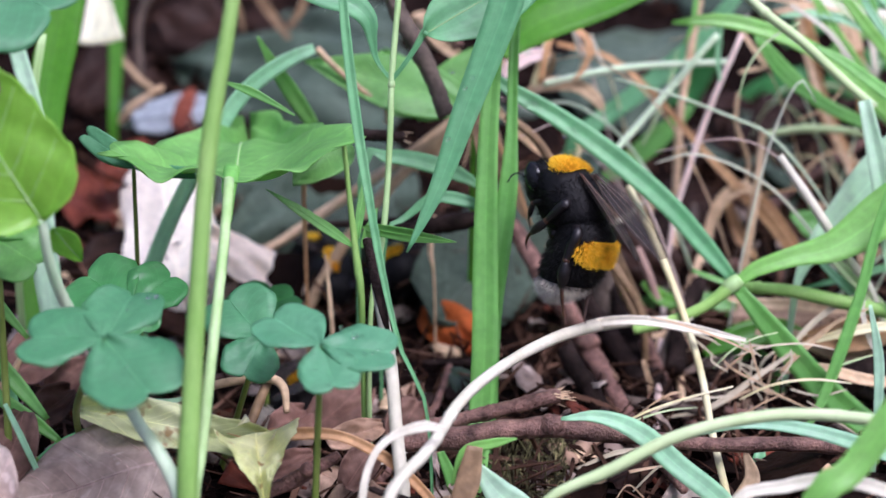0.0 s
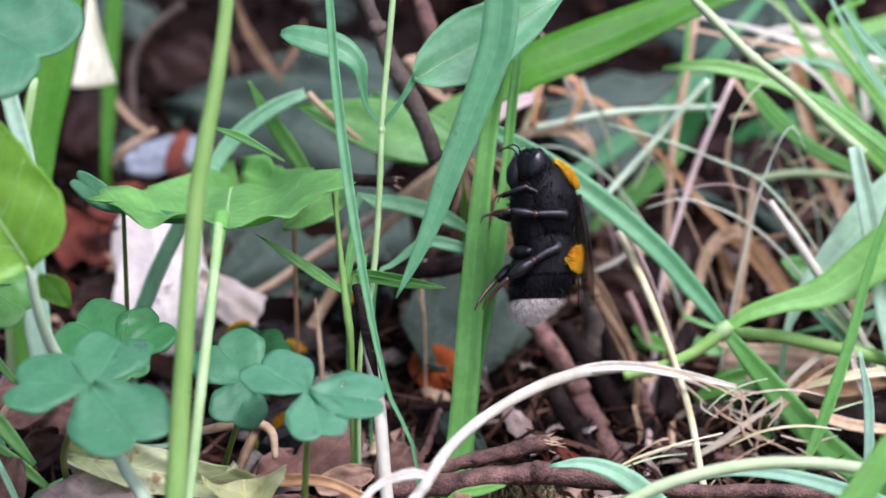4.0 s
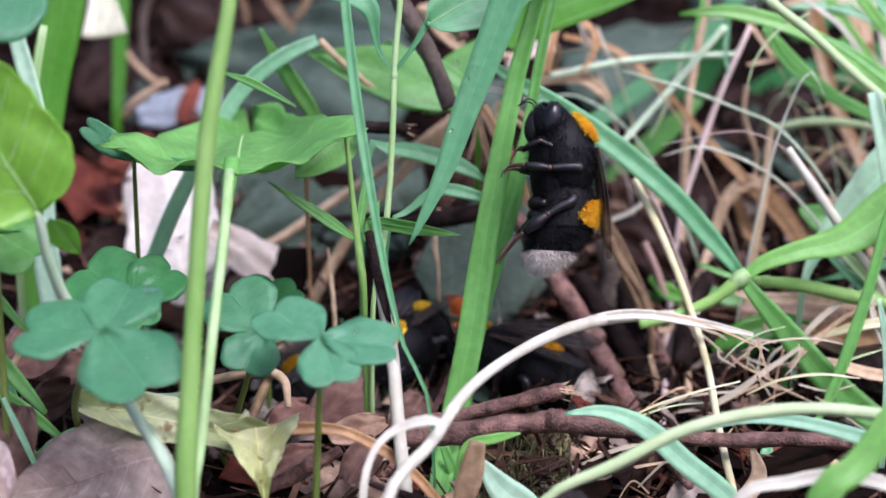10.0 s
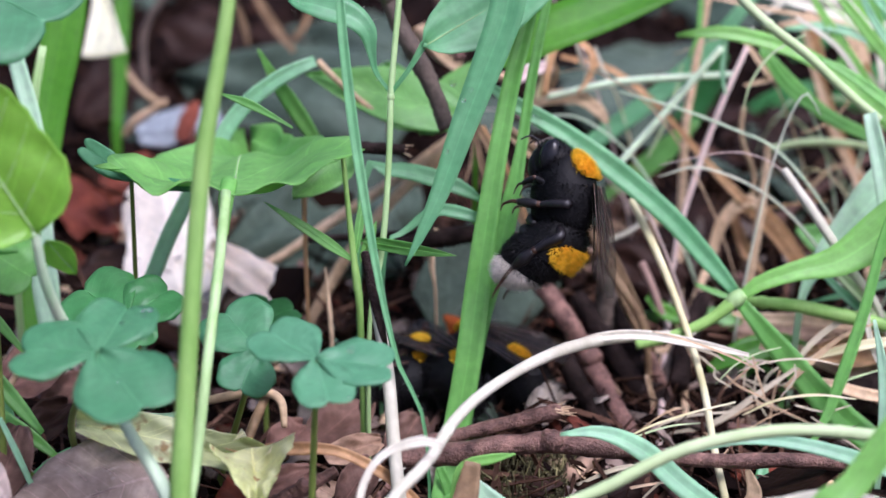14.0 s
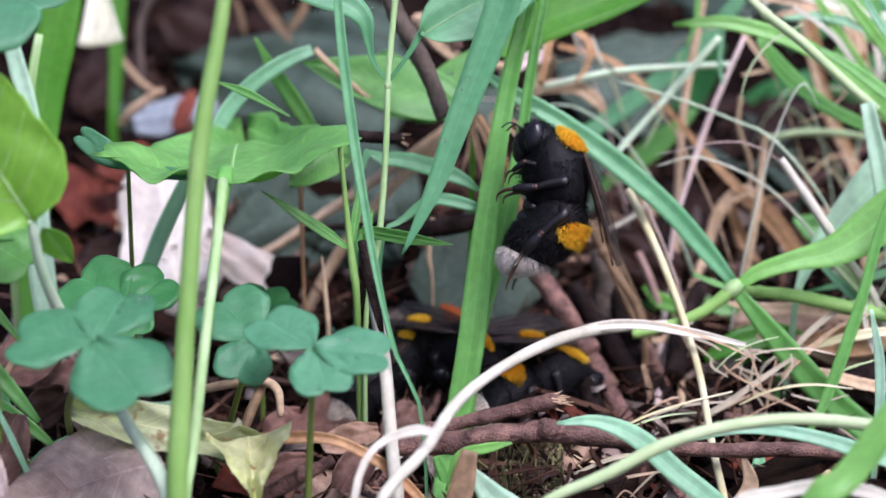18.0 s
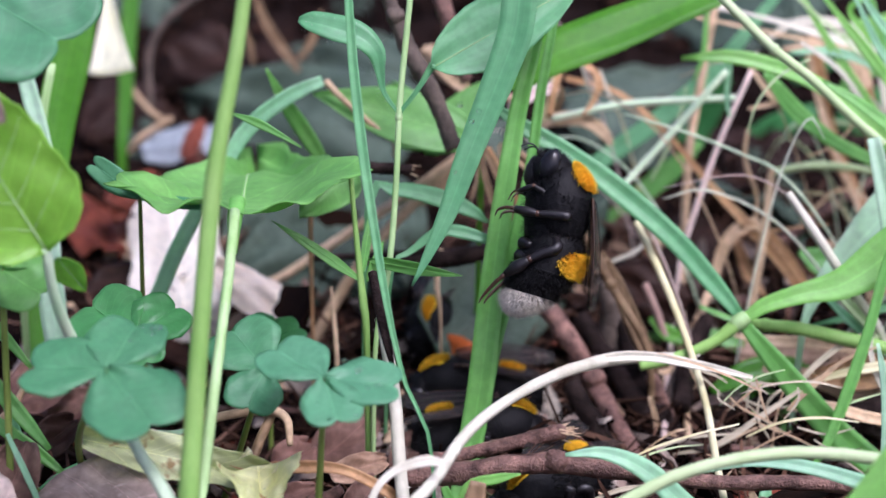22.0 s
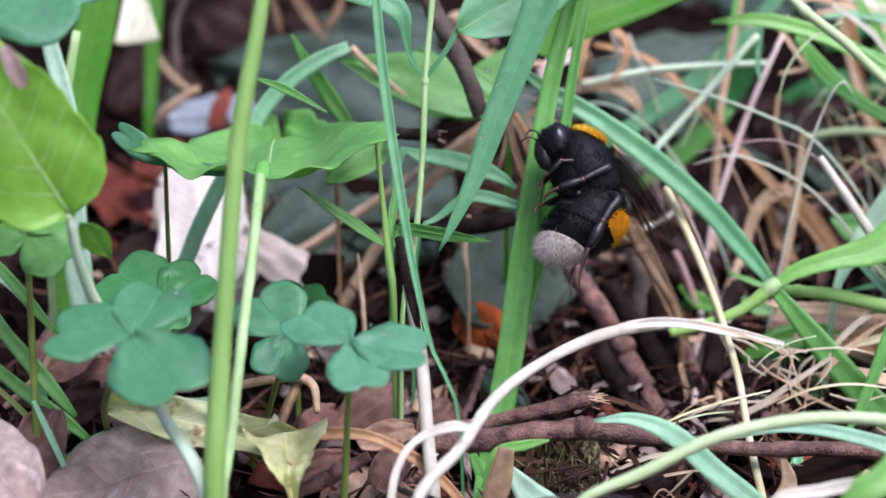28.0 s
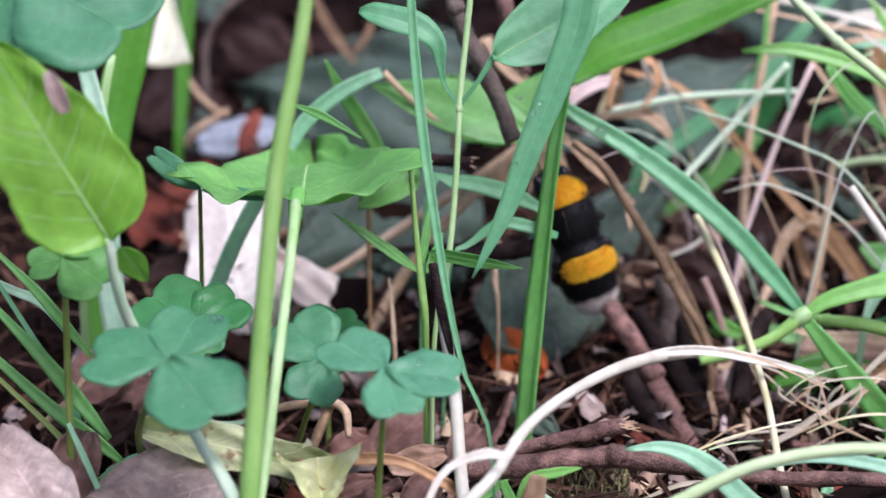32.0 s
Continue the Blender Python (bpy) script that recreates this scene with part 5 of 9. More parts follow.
plant_stem([(43.4, 214.1, 25.9, 0.5), (42.6, 211.2, 18.8, 0.6), (41.3, 208.1, 11, 0.6), (40.3, 205.8, 5.3, 0.5), (40.1, 205.2, 0.6, 0.4)], 'tan', 'thin upright tan stem', name='dry_straw')
plant_stem([(44.8, 222.7, 22.3, 0.4), (50.8, 223.1, 23.2, 0.6), (57.2, 223, 22.9, 0.5), (60.4, 222.6, 22, 0.3)], 'straw_green', 'thin level dry stem', name='dry_straw')
plant_stem([(22.5, 207.7, 35, 0.11), (30.6, 206.8, 32.8, 0.17), (37.9, 205.8, 30.2, 0.17), (42.3, 205, 28.3, 0.17), (46.7, 203.3, 24, 0.17), (51.2, 200.8, 17.9, 0.10)], 'stem_mint_lit', 'thin bluish trailing blade', name='grass_straw')
# -- dry curls above the bee
grass_blade([(13.2, 216.0, 32.0, 0.90), (13.9, 217.0, 35.4, 1.00), (14.8, 218.0, 38.1, 1.10), (17.1, 218.0, 39.0, 1.10), (19.1, 217.0, 38.1, 1.10), (19.8, 216.0, 36.6, 1.00), (18.9, 215.0, 34.3, 0.80), (17.6, 214.0, 33.0, 0.40)], (0.0, -0.75, 0.66), 'orange_tan', 'curled loop of dry brown grass', rib=False, fold=0.35, name='dry_grass')
grass_blade([(12.4, 218.0, 30.9, 1.00), (13.5, 219.0, 34.2, 1.20), (14.3, 220.0, 37.3, 1.00)], (0.0, -0.75, 0.66), 'straw_yellow', 'upright yellowish dry blade', rib=False, fold=0.35, name='dry_grass')
grass_blade([(16.8, 212.0, 41.2, 0.45), (17.5, 212.0, 38.8, 0.50), (18.4, 212.0, 36.1, 0.30)], (0.0, -0.75, 0.66), 'straw', 'thin whitish straw in the tangle', rib=False, fold=0.35, name='dry_grass')
grass_blade([(14.1, 214.0, 33.5, 0.50), (14.7, 214.0, 35.4, 0.80), (14.5, 214.0, 36.9, 0.60)], (0.0, -0.75, 0.66), 'brown_straw', 'small curled brown straw', rib=False, fold=0.35, name='dry_grass')
grass_blade([(11.7, 221.0, 29.1, 1.40), (14.5, 221.0, 30.2, 2.20), (18.6, 221.0, 30.0, 2.20), (20.9, 220.0, 28.7, 1.90), (22.1, 219.0, 27.2, 0.90)], (0.0, -0.75, 0.66), 'tan', 'flat tan dry blade bent over', rib=False, fold=0.35, name='dry_grass')
grass_blade([(8.2, 219.0, 32.1, 1.50), (10.0, 219.0, 33.8, 2.20), (12.1, 219.0, 34.8, 2.20), (14.6, 219.0, 35.2, 1.40)], (0.0, -0.75, 0.66), 'pink_pale', 'pinkish dry blade bent over', rib=False, fold=0.35, name='dry_grass')
grass_blade([(9.0, 213.0, 36.7, 0.80), (10.5, 213.0, 37.5, 1.30), (11.5, 213.0, 36.8, 0.70)], (0.0, -0.75, 0.66), 'straw', 'short whitish curl of dry grass', rib=False, fold=0.35, name='dry_grass')
grass_blade([(7.1, 208.1, 31, 0.8), (10.1, 206.7, 27.6, 0.9), (13.8, 205.6, 24.8, 0.8), (16.4, 204.8, 22.7, 0.6)], (-0.05, -0.95, 0.31), 'tan', 'curled dry grass blade', rib=False, fold=0.4, name='dry_grass')
grass_blade([(6.3, 211.4, 29.2, 0.6), (8.4, 208.9, 22.9, 0.8), (9.1, 206.3, 16.6, 0.6)], (-0.04, -0.93, 0.37), 'tan', 'curled dry grass blade', rib=False, fold=0.4, name='dry_grass')
grass_blade([(17.5, 214.1, 25.9, 0.7), (18.5, 213.2, 23.7, 0.8), (17.9, 212.4, 21.7, 0.6)], (-0.08, -0.75, 0.66), 'straw_yellow', 'curled dry grass blade', rib=False, fold=0.4, name='dry_grass')
grass_blade([(3.5, 214.7, 27.4, 0.7), (1.2, 213.5, 24.5, 1.3), (-4.1, 212.1, 21, 1.2)], (0.03, -0.94, 0.34), 'tan', 'curled dry grass blade', rib=False, fold=0.4, name='dry_grass')
grass_blade([(3.8, 211, 28.1, 0.3), (3.5, 209.7, 25, 0.5), (2.6, 208.6, 22.2, 0.2)], (-0.00, -0.93, 0.37), 'tan', 'curled dry grass blade', rib=False, fold=0.4, name='dry_grass')
grass_blade([(20.4, 222.7, 37.1, 0.3), (21.5, 221.5, 34.2, 0.4), (22.7, 220.5, 31.7, 0.2)], (-0.12, -0.75, 0.66), 'straw', 'curled dry grass blade', rib=False, fold=0.4, name='dry_grass')
# -- grass in the upper corner
plant_stem([(26.6, 202.8, 57.8, 0.4), (34.9, 199.7, 50.1, 0.6), (39.1, 198.1, 46.3, 0.6), (43.9, 196.7, 42.8, 0.6), (48.7, 195, 38.6, 0.6), (52.7, 193.7, 35.4, 0.6)], 'straw_green', 'hairy pale green grass stem with a fuzzy joint', name='grass_straw', hairy=420, nodes=((0.5, 1.2),))
grass_blade([(51, 192.3, 36.7, 1.8), (52.2, 190.2, 31.5, 2.5), (53.4, 187.9, 25.8, 3), (55.1, 184.5, 17.6, 3.4), (57.3, 180.2, 7, 2.7), (57.9, 179.2, -2.1, 2.2)], (-0.25, -0.75, 0.66), 'pale', 'pale bluish grass sheath', fold=0.5)
grass_blade([(29.6, 208.6, 42.2, 0.6), (35.4, 208.7, 42.5, 1.9), (41.2, 208.3, 41.4, 2.2), (47.1, 207.4, 39.2, 2.2), (53.6, 205.6, 34.8, 2.2), (59.5, 203.4, 29.4, 1.9), (68.2, 200.1, 21.3, 1.5), (70.4, 199.3, 0, 1.2)], (0.11, -0.83, 0.55), 'lime_grass', 'bright green blade arching over')
grass_blade([(41.9, 215.4, 39, 0.8), (45.3, 213.7, 34.8, 2), (50.2, 212, 30.6, 2.1), (56.3, 210.8, 27.8, 1.7)], (-0.12, -0.75, 0.66), 'grass', 'green blade bent over')
grass_blade([(47, 203.9, 40.5, 0.6), (51.3, 202.9, 38.2, 1.4), (58.4, 200.9, 33.2, 1.9), (68.1, 198.2, 26.4, 1.5)], (-0.14, -0.75, 0.66), 'grass', 'green blade at the side')
grass_blade([(54.3, 244.5, 51.1, 1.3), (45.4, 240.4, 41, 1.7), (37.9, 236.9, 32.5, 2.8), (30.4, 234.5, 26.4, 3), (22.9, 232.4, 21.3, 2.8), (18.8, 231, 17.9, 1.7), (17.7, 230.7, 6.7, 1.3)], (0.00, -0.75, 0.66), 'blue', 'dark green blade slanting behind')
grass_blade([(37.8, 240.4, 21.1, 0.9), (33.1, 238.8, 17.1, 3.4), (27.9, 237.2, 13.1, 3.1), (23.6, 235.9, 9.9, 1.7), (22.6, 235.6, 6.9, 1.4)], (-0.02, -0.75, 0.66), 'grass', 'green blade in the shade behind')
grass_blade([(35.6, 227.3, 58.6, 0.5), (34.6, 222.5, 46.6, 0.6), (34.1, 219.9, 40.2, 0.8), (32.8, 218.4, 36.6, 0.3)], (-0.12, -0.75, 0.66), 'grass', 'thin upright green tip', rib=False)
grass_blade([(34.3, 230.9, 42.6, 0.5), (47.6, 229.9, 40.1, 0.6), (52.4, 229.6, 39.2, 1), (56.4, 228.7, 37.1, 1.2), (58, 226.9, 32.7, 1.2), (58.8, 225.4, 29, 0.6)], (-0.20, -0.75, 0.66), 'tan', 'dry curved grass blade in the tangle', rib=False, fold=0.4, name='dry_grass')
grass_blade([(36.8, 237.1, 42.8, 0.5), (50.4, 236.1, 40.3, 0.6), (58.6, 235.4, 38.8, 1.1), (61.8, 233.6, 34.2, 1.1), (62.7, 231.2, 28.2, 0.9)], (-0.12, -0.75, 0.66), 'straw', 'dry curved grass blade in the tangle', rib=False, fold=0.4, name='dry_grass')
grass_blade([(52, 238.5, 36.4, 0.9), (53.8, 235.7, 29.4, 1.1), (56.6, 232.6, 21.7, 1.1), (60.3, 229.2, 13.3, 1), (62, 226.1, 5.6, 0.6)], (-0.22, -0.75, 0.66), 'tan', 'dry curved grass blade in the tangle', rib=False, fold=0.4, name='dry_grass')
grass_blade([(55.3, 238.4, 26.1, 0.9), (57.9, 235.5, 19, 1.3), (62.1, 233, 12.8, 1)], (-0.22, -0.75, 0.66), 'orange_tan', 'dry curved grass blade in the tangle', rib=False, fold=0.4, name='dry_grass')
grass_blade([(59.5, 237.9, 34.8, 1), (60.5, 236.3, 31, 1.6), (59.5, 235.1, 27.9, 0.7)], (-0.24, -0.75, 0.66), 'orange_tan', 'dry curved grass blade in the tangle', rib=False, fold=0.4, name='dry_grass')
grass_blade([(62, 229.3, 38.6, 0.6), (64.4, 226.3, 31.2, 1), (65.2, 222.7, 22.3, 0.6), (66.3, 217.7, 9.8, 0.5)], (-0.27, -0.75, 0.66), 'straw', 'dry curved grass blade in the tangle', rib=False, fold=0.4, name='dry_grass')
grass_blade([(41.2, 224.5, 51.6, 0.4), (51.1, 221.3, 43.7, 0.5), (56.4, 219.6, 39.5, 0.7), (62.6, 219, 38, 0.5), (75.2, 217.8, 35.1, 0.4)], (-0.11, -0.75, 0.66), 'straw_green', 'dry curved grass blade in the tangle', rib=False, fold=0.4, name='dry_grass')
grass_blade([(50.3, 237.7, 24.5, 0.4), (57, 238.1, 25.3, 0.6), (66.1, 237.4, 23.7, 0.4), (80.2, 236.5, 21.3, 0.3)], (-0.03, -0.75, 0.66), 'straw_green', 'dry curved grass blade in the tangle', rib=False, fold=0.4, name='dry_grass')
grass_blade([(51.2, 228.9, 12.5, 0.4), (57, 230.7, 17.1, 0.6), (62.8, 229.8, 14.8, 0.4)], (-0.00, -0.75, 0.66), 'tan', 'dry curved grass blade in the tangle', rib=False, fold=0.4, name='dry_grass')
grass_blade([(56.2, 235.7, 29.4, 0.8), (59.5, 236.9, 32.5, 2.5), (65.3, 237.9, 34.8, 1.7), (78.3, 240, 40, 1.3)], (0.01, -0.75, 0.66), 'grass', 'green blade deep in the tangle')
grass_blade([(59.5, 234.1, 25.6, 0.7), (64.5, 232.9, 22.5, 1.7), (69.5, 231, 17.9, 1.3), (79.4, 227.3, 8.6, 1.1)], (-0.17, -0.75, 0.66), 'grass', 'green blade deep in the tangle')
grass_blade([(58.3, 247.7, 34.1, 1.2), (61.8, 248.6, 36.5, 3.5), (67, 249.3, 38.1, 2.6), (80.9, 251, 42.4, 2.1)], (0.02, -0.75, 0.66), 'lime_grass', 'green blade deep in the tangle')
grass_blade([(47.2, 209.8, 15.3, 0.9), (50.3, 209.2, 13.9, 4.6), (53.4, 209, 13.1, 3.1)], (-0.03, -0.75, 0.66), 'grass', 'green blade deep in the tangle')
grass_blade([(34.2, 205.8, 5.3, 0.8), (38, 205.2, 3.9, 2.6), (41.9, 204.6, 2.5, 1.5)], (-0.01, -0.75, 0.66), 'grass', 'green blade deep in the tangle')
grass_blade([(27.2, 210.3, 2.5, 0.8), (30.8, 208, 2.7, 2.3), (34.3, 205.3, 2.2, 1.1)], (-0.49, -0.75, 0.66), 'grass', 'green blade deep in the tangle')
grass_blade([(35.7, 195, 3.6, 1.5), (40.9, 193.6, 0.2, 4.4), (43.5, 188.2, -0.3, 2.2)], (-0.38, -0.75, 0.54), 'grass', 'green blade deep in the tangle')
# -- at the side: white stub, pale blade, thin green stems
plant_stem([(41.1, 191.5, 29.9, 0.5), (45.3, 189.2, 24.2, 0.6), (49.4, 186.9, 18.4, 0.6), (52.2, 185.5, 14.9, 0.5), (53.6, 183.9, 11.1, 0.3)], 'straw', 'broken whitish dead stem', name='dead_straw')
plant_stem([(43.1, 191.3, 26.9, 0.3), (44.4, 190.6, 25.2, 0.6), (45.5, 190.1, 23.8, 0.3)], 'straw', 'split end of a dead stem', name='dead_straw')
grass_blade([(43.3, 188.4, -2.7, 0.8), (43.9, 188.9, 13.3, 1), (46.1, 190.6, 17.7, 2.5), (50.3, 192.6, 22.6, 4.4), (54.6, 194.4, 27.1, 5.6), (60.2, 196.5, 32.3, 4.9), (68.6, 199.7, 40.2, 3.9)], (0.14, -0.75, 0.66), 'pale', 'broad pale bluish blade underside')
grass_blade([(57.9, 188.6, 42.6, 0.7), (54.2, 184.6, 32.7, 0.9), (51.2, 181.3, 24.7, 1.2), (49.3, 178.6, 17.9, 1.3), (46.9, 175.9, 11.1, 1.5), (44.3, 173.4, 5, 1.1), (42.3, 172.1, 1.9, 0.4), (41.8, 171.8, -1.5, 0.3)], (-0.23, -0.75, 0.66), 'grass', 'narrow green blade leaning')
grass_blade([(47.9, 190.5, 17.4, 1), (51, 189.3, 14.4, 1.8), (56, 187.3, 9.5, 1.8), (64.1, 184.1, 1.4, 1.5)], (-0.12, -0.75, 0.66), 'straw_green', 'pale green stem end', rib=False, fold=0.6, thick=0.6)
grass_blade([(45.5, 192.3, 12, 0.2), (50.5, 192.7, 13, 1), (57, 193.4, 14.6, 1.1), (68.7, 194.6, 17.6, 0.9)], (-0.02, -0.75, 0.66), 'blue', 'thin bluish blade among the woodland litter', rib=False)
plant_stem([(65.8, 195, 28.5, 0.2), (57.4, 191.8, 20.6, 0.3), (53.9, 190.5, 17.4, 0.4), (51.7, 189.7, 15.4, 0.3)], 'tan', 'thin dry stem among the woodland litter', name='dry_straw')
grass_blade([(48.3, 171, 19.1, 0.4), (49.3, 168.6, 13.2, 1.2), (49, 165.7, 6, 0.8), (48.9, 165, -1.9, 0.6)], (-0.25, -0.75, 0.66), 'pale', 'thin pale blade among the woodland litter', rib=False)
# -- dry frayed straws on the ground
grass_blade([(28.8, 181.8, 10.9, 0.2), (31.2, 181.2, 9.3, 0.3), (33.1, 180.6, 7.7, 0.1)], (-0.03, -0.75, 0.66), 'straw_dull', 'frayed dry straw among the woodland litter', rib=False, fold=0.4, name='dry_grass')
grass_blade([(29.5, 181.8, 10.7, 0.2), (32.2, 181.4, 10, 0.3), (33.6, 181.1, 9.2, 0.1)], (-0.00, -0.75, 0.66), 'straw_dull', 'frayed dry straw among the woodland litter', rib=False, fold=0.4, name='dry_grass')
grass_blade([(29.4, 183.4, 9.8, 0.2), (30.8, 182.4, 7.2, 0.3), (31.8, 181.4, 4.8, 0.1)], (-0.10, -0.75, 0.66), 'tan', 'frayed dry straw among the woodland litter', rib=False, fold=0.4, name='dry_grass')
grass_blade([(41.8, 182.9, 8.5, 0.3), (39.1, 182.1, 6.6, 0.4), (38.4, 181.1, 4, 0.2)], (-0.16, -0.75, 0.66), 'straw_dull', 'frayed dry straw among the woodland litter', rib=False, fold=0.4, name='dry_grass')
grass_blade([(39.8, 182.8, 8.2, 0.3), (36.9, 182.8, 8.2, 0.4), (36.2, 181.6, 5.3, 0.2)], (-0.11, -0.75, 0.66), 'straw_dull', 'frayed dry straw among the woodland litter', rib=False, fold=0.4, name='dry_grass')
grass_blade([(40.8, 182.6, 7.9, 0.2), (39.9, 181.3, 4.7, 0.3), (39.2, 179.5, 0.2, 0.2)], (-0.20, -0.75, 0.66), 'tan', 'frayed dry straw among the woodland litter', rib=False, fold=0.4, name='dry_grass')
grass_blade([(36.3, 181.8, 6, 0.2), (39.8, 180.8, 3.4, 0.4), (43.9, 180, 1.5, 0.1)], (-0.02, -0.75, 0.66), 'straw_dull', 'frayed dry straw among the woodland litter', rib=False, fold=0.4, name='dry_grass')
grass_blade([(34.2, 184.2, 1.7, 0.1), (37, 183.9, 1.1, 0.3), (38.4, 183, -1.2, 0.1)], (-0.02, -0.75, 0.66), 'straw_dull', 'frayed dry straw among the woodland litter', rib=False, fold=0.4, name='dry_grass')
grass_blade([(31.5, 179.7, 0.5, 0.2), (37.7, 180.8, 3.4, 0.4), (40.4, 180.6, 2.8, 0.3)], (-0.04, -0.75, 0.66), 'tan', 'frayed dry straw among the woodland litter', rib=False, fold=0.4, name='dry_grass')
grass_blade([(21.9, 174.3, 2.2, 0.1), (27.9, 175.2, 4.6, 0.4), (34.6, 175.5, 5.3, 0.2)], (-0.03, -0.75, 0.66), 'straw_dull', 'frayed dry straw among the woodland litter', rib=False, fold=0.4, name='dry_grass')
grass_blade([(26.8, 176.2, 2, 0.3), (32.2, 176.7, 3.2, 0.8), (38.3, 178.2, 7, 0.7), (44.4, 179.8, 10.8, 0.3)], (-0.09, -0.86, 0.50), 'straw_dull', 'frayed dry straw among the woodland litter', rib=False, fold=0.4, name='dry_grass')
grass_blade([(40.4, 178.2, 7, 0.3), (43.1, 179.2, 9.5, 0.8), (47.2, 180.5, 12.6, 0.5), (51.2, 181.1, 14.2, 0.2)], (-0.09, -0.86, 0.50), 'tan', 'frayed dry straw among the woodland litter', rib=False, fold=0.4, name='dry_grass')
grass_blade([(41.3, 175.8, 6, 0.2), (44.7, 175.5, 5.3, 0.3), (48, 175.8, 6, 0.1)], (-0.00, -0.75, 0.66), 'straw_dull', 'frayed dry straw among the woodland litter', rib=False, fold=0.4, name='dry_grass')
grass_blade([(45.4, 186.8, 8.2, 0.7), (50.3, 187.1, 8.9, 2.1), (57.4, 187.5, 9.9, 1.5), (69.2, 188.1, 11.5, 1.2)], (-0.01, -0.75, 0.66), 'orange_tan', 'frayed dry straw among the woodland litter', rib=False, fold=0.4, name='dry_grass')
grass_blade([(44.7, 186.5, 7.6, 0.7), (50.3, 186.3, 6.9, 2.4), (57.4, 186.8, 8.2, 1.8), (69.1, 187.7, 10.4, 1.5)], (-0.02, -0.75, 0.66), 'orange_tan', 'frayed dry straw among the woodland litter', rib=False, fold=0.4, name='dry_grass')
grass_blade([(36.3, 185.5, 5, 0.2), (39.4, 185.1, 4, 0.3), (43.3, 185.2, 4.3, 0.1)], (0.00, -0.75, 0.66), 'straw_dull', 'frayed dry straw among the woodland litter', rib=False, fold=0.4, name='dry_grass')
grass_blade([(37.7, 180.9, 8.7, 0.2), (37.3, 179.7, 5.5, 0.3), (38.7, 178.6, 3, 0.2)], (-0.17, -0.75, 0.66), 'straw_dull', 'frayed dry straw among the woodland litter', rib=False, fold=0.4, name='dry_grass')
grass_blade([(26.1, 161, 4.3, 0.2), (19.8, 160.6, 3.2, 0.4), (14.2, 159.6, 0.9, 0.2)], (-0.05, -0.86, 0.51), 'tan', 'frayed dry straw among the woodland litter', rib=False, fold=0.4, name='dry_grass')
grass_blade([(25.9, 164.8, 3.7, 0.2), (20.2, 164.8, 3.7, 0.6), (15.1, 164.1, 1.9, 0.3)], (-0.02, -0.86, 0.50), 'straw_dull', 'frayed dry straw among the woodland litter', rib=False, fold=0.4, name='dry_grass')
grass_blade([(20.6, 156.6, 3.3, 0.2), (23.1, 157.5, 5.6, 0.3), (24.9, 157.9, 6.5, 0.2)], (-0.11, -0.86, 0.50), 'straw_dull', 'frayed dry straw among the woodland litter', rib=False, fold=0.4, name='dry_grass')
grass_blade([(21.6, 154.7, 3.7, 0.2), (19.8, 155.2, 4.9, 0.2), (18, 154.3, 2.6, 0.1)], (-0.06, -0.85, 0.53), 'tan', 'frayed dry straw among the woodland litter', rib=False, fold=0.4, name='dry_grass')
# -- foreground grasses along the lower edge
plant_stem([(7.3, 139.2, 0, 0.36), (9.1, 139.6, 11.1, 0.45), (16.3, 141.1, 14.8, 0.63), (22.9, 142.3, 17.9, 0.63), (30, 143, 19.5, 0.63), (36.6, 143.1, 19.8, 0.63), (45.9, 142.7, 18.9, 0.63), (55.2, 142.4, 18, 0.45)], 'straw_green', 'long pale yellow-green grass stem arching low', name='grass_straw', nodes=((0.72, 1.05),))
grass_blade([(12.4, 154.5, 13.3, 0.36), (16.4, 154.6, 13.5, 1.44), (20.6, 154, 12, 2.23), (24.7, 152.7, 8.7, 2.45), (30.1, 150.9, 4.3, 2.30), (31.4, 150.5, -2.1, 1.87)], (-0.12, -0.75, 0.66), 'sage', 'blue-green blade bending over a twig')
grass_blade([(25.9, 152.2, 12.5, 0.2), (31.5, 152.7, 13.7, 1.1), (38, 152.4, 13.1, 1.5), (45.6, 151.6, 11, 1.8), (50.3, 150.9, 9.3, 1.5), (59.7, 149.6, 6.1, 1.2)], (-0.14, -0.75, 0.66), 'sage', 'pale bluish narrow blade')
grass_blade([(32.7, 129.5, -0.9, 2.1), (33.5, 129.8, 17, 2.7), (36.9, 131.2, 20.3, 2.7), (39.7, 132.6, 23.8, 2.7), (43.8, 134.9, 29.5, 2), (48.6, 137.6, 36.2, 1.6)], (-0.22, -0.84, 0.50), 'lime_grass', 'bright green blade close to the lens')
grass_blade([(25.8, 136.2, -0.4, 0.9), (27.2, 136.4, 13.3, 1.1), (32.5, 137.2, 15.2, 1.4), (36.8, 137.4, 15.8, 1.5), (40.6, 137.2, 15.2, 1.5), (44.9, 136.6, 13.8, 1.4), (53.5, 135.5, 11, 1.1)], (0.02, -0.75, 0.66), 'straw', 'white dead blade near the ground', rib=False, fold=0.4)
grass_blade([(-8.1, 139.1, -2.2, 0.6), (-7.9, 139.6, 11.1, 0.8), (-7.1, 141.3, 15.4, 0.7), (-5.2, 142.2, 17.7, 0.8), (-1.9, 142.6, 18.8, 1.1), (0.3, 142.5, 18.4, 0.5)], (-0.05, -0.90, 0.44), 'straw', 'thin curled whitish straw', rib=False, name='dead_grass')
grass_blade([(7.7, 152.1, 12.3, 0.2), (5.1, 151.9, 11.8, 1.1), (2.1, 151.6, 11, 0.8), (0.9, 150.3, 7.7, 0.2)], (-0.07, -0.90, 0.44), 'lime_grass', 'small fresh green blade under a twig', rib=False)
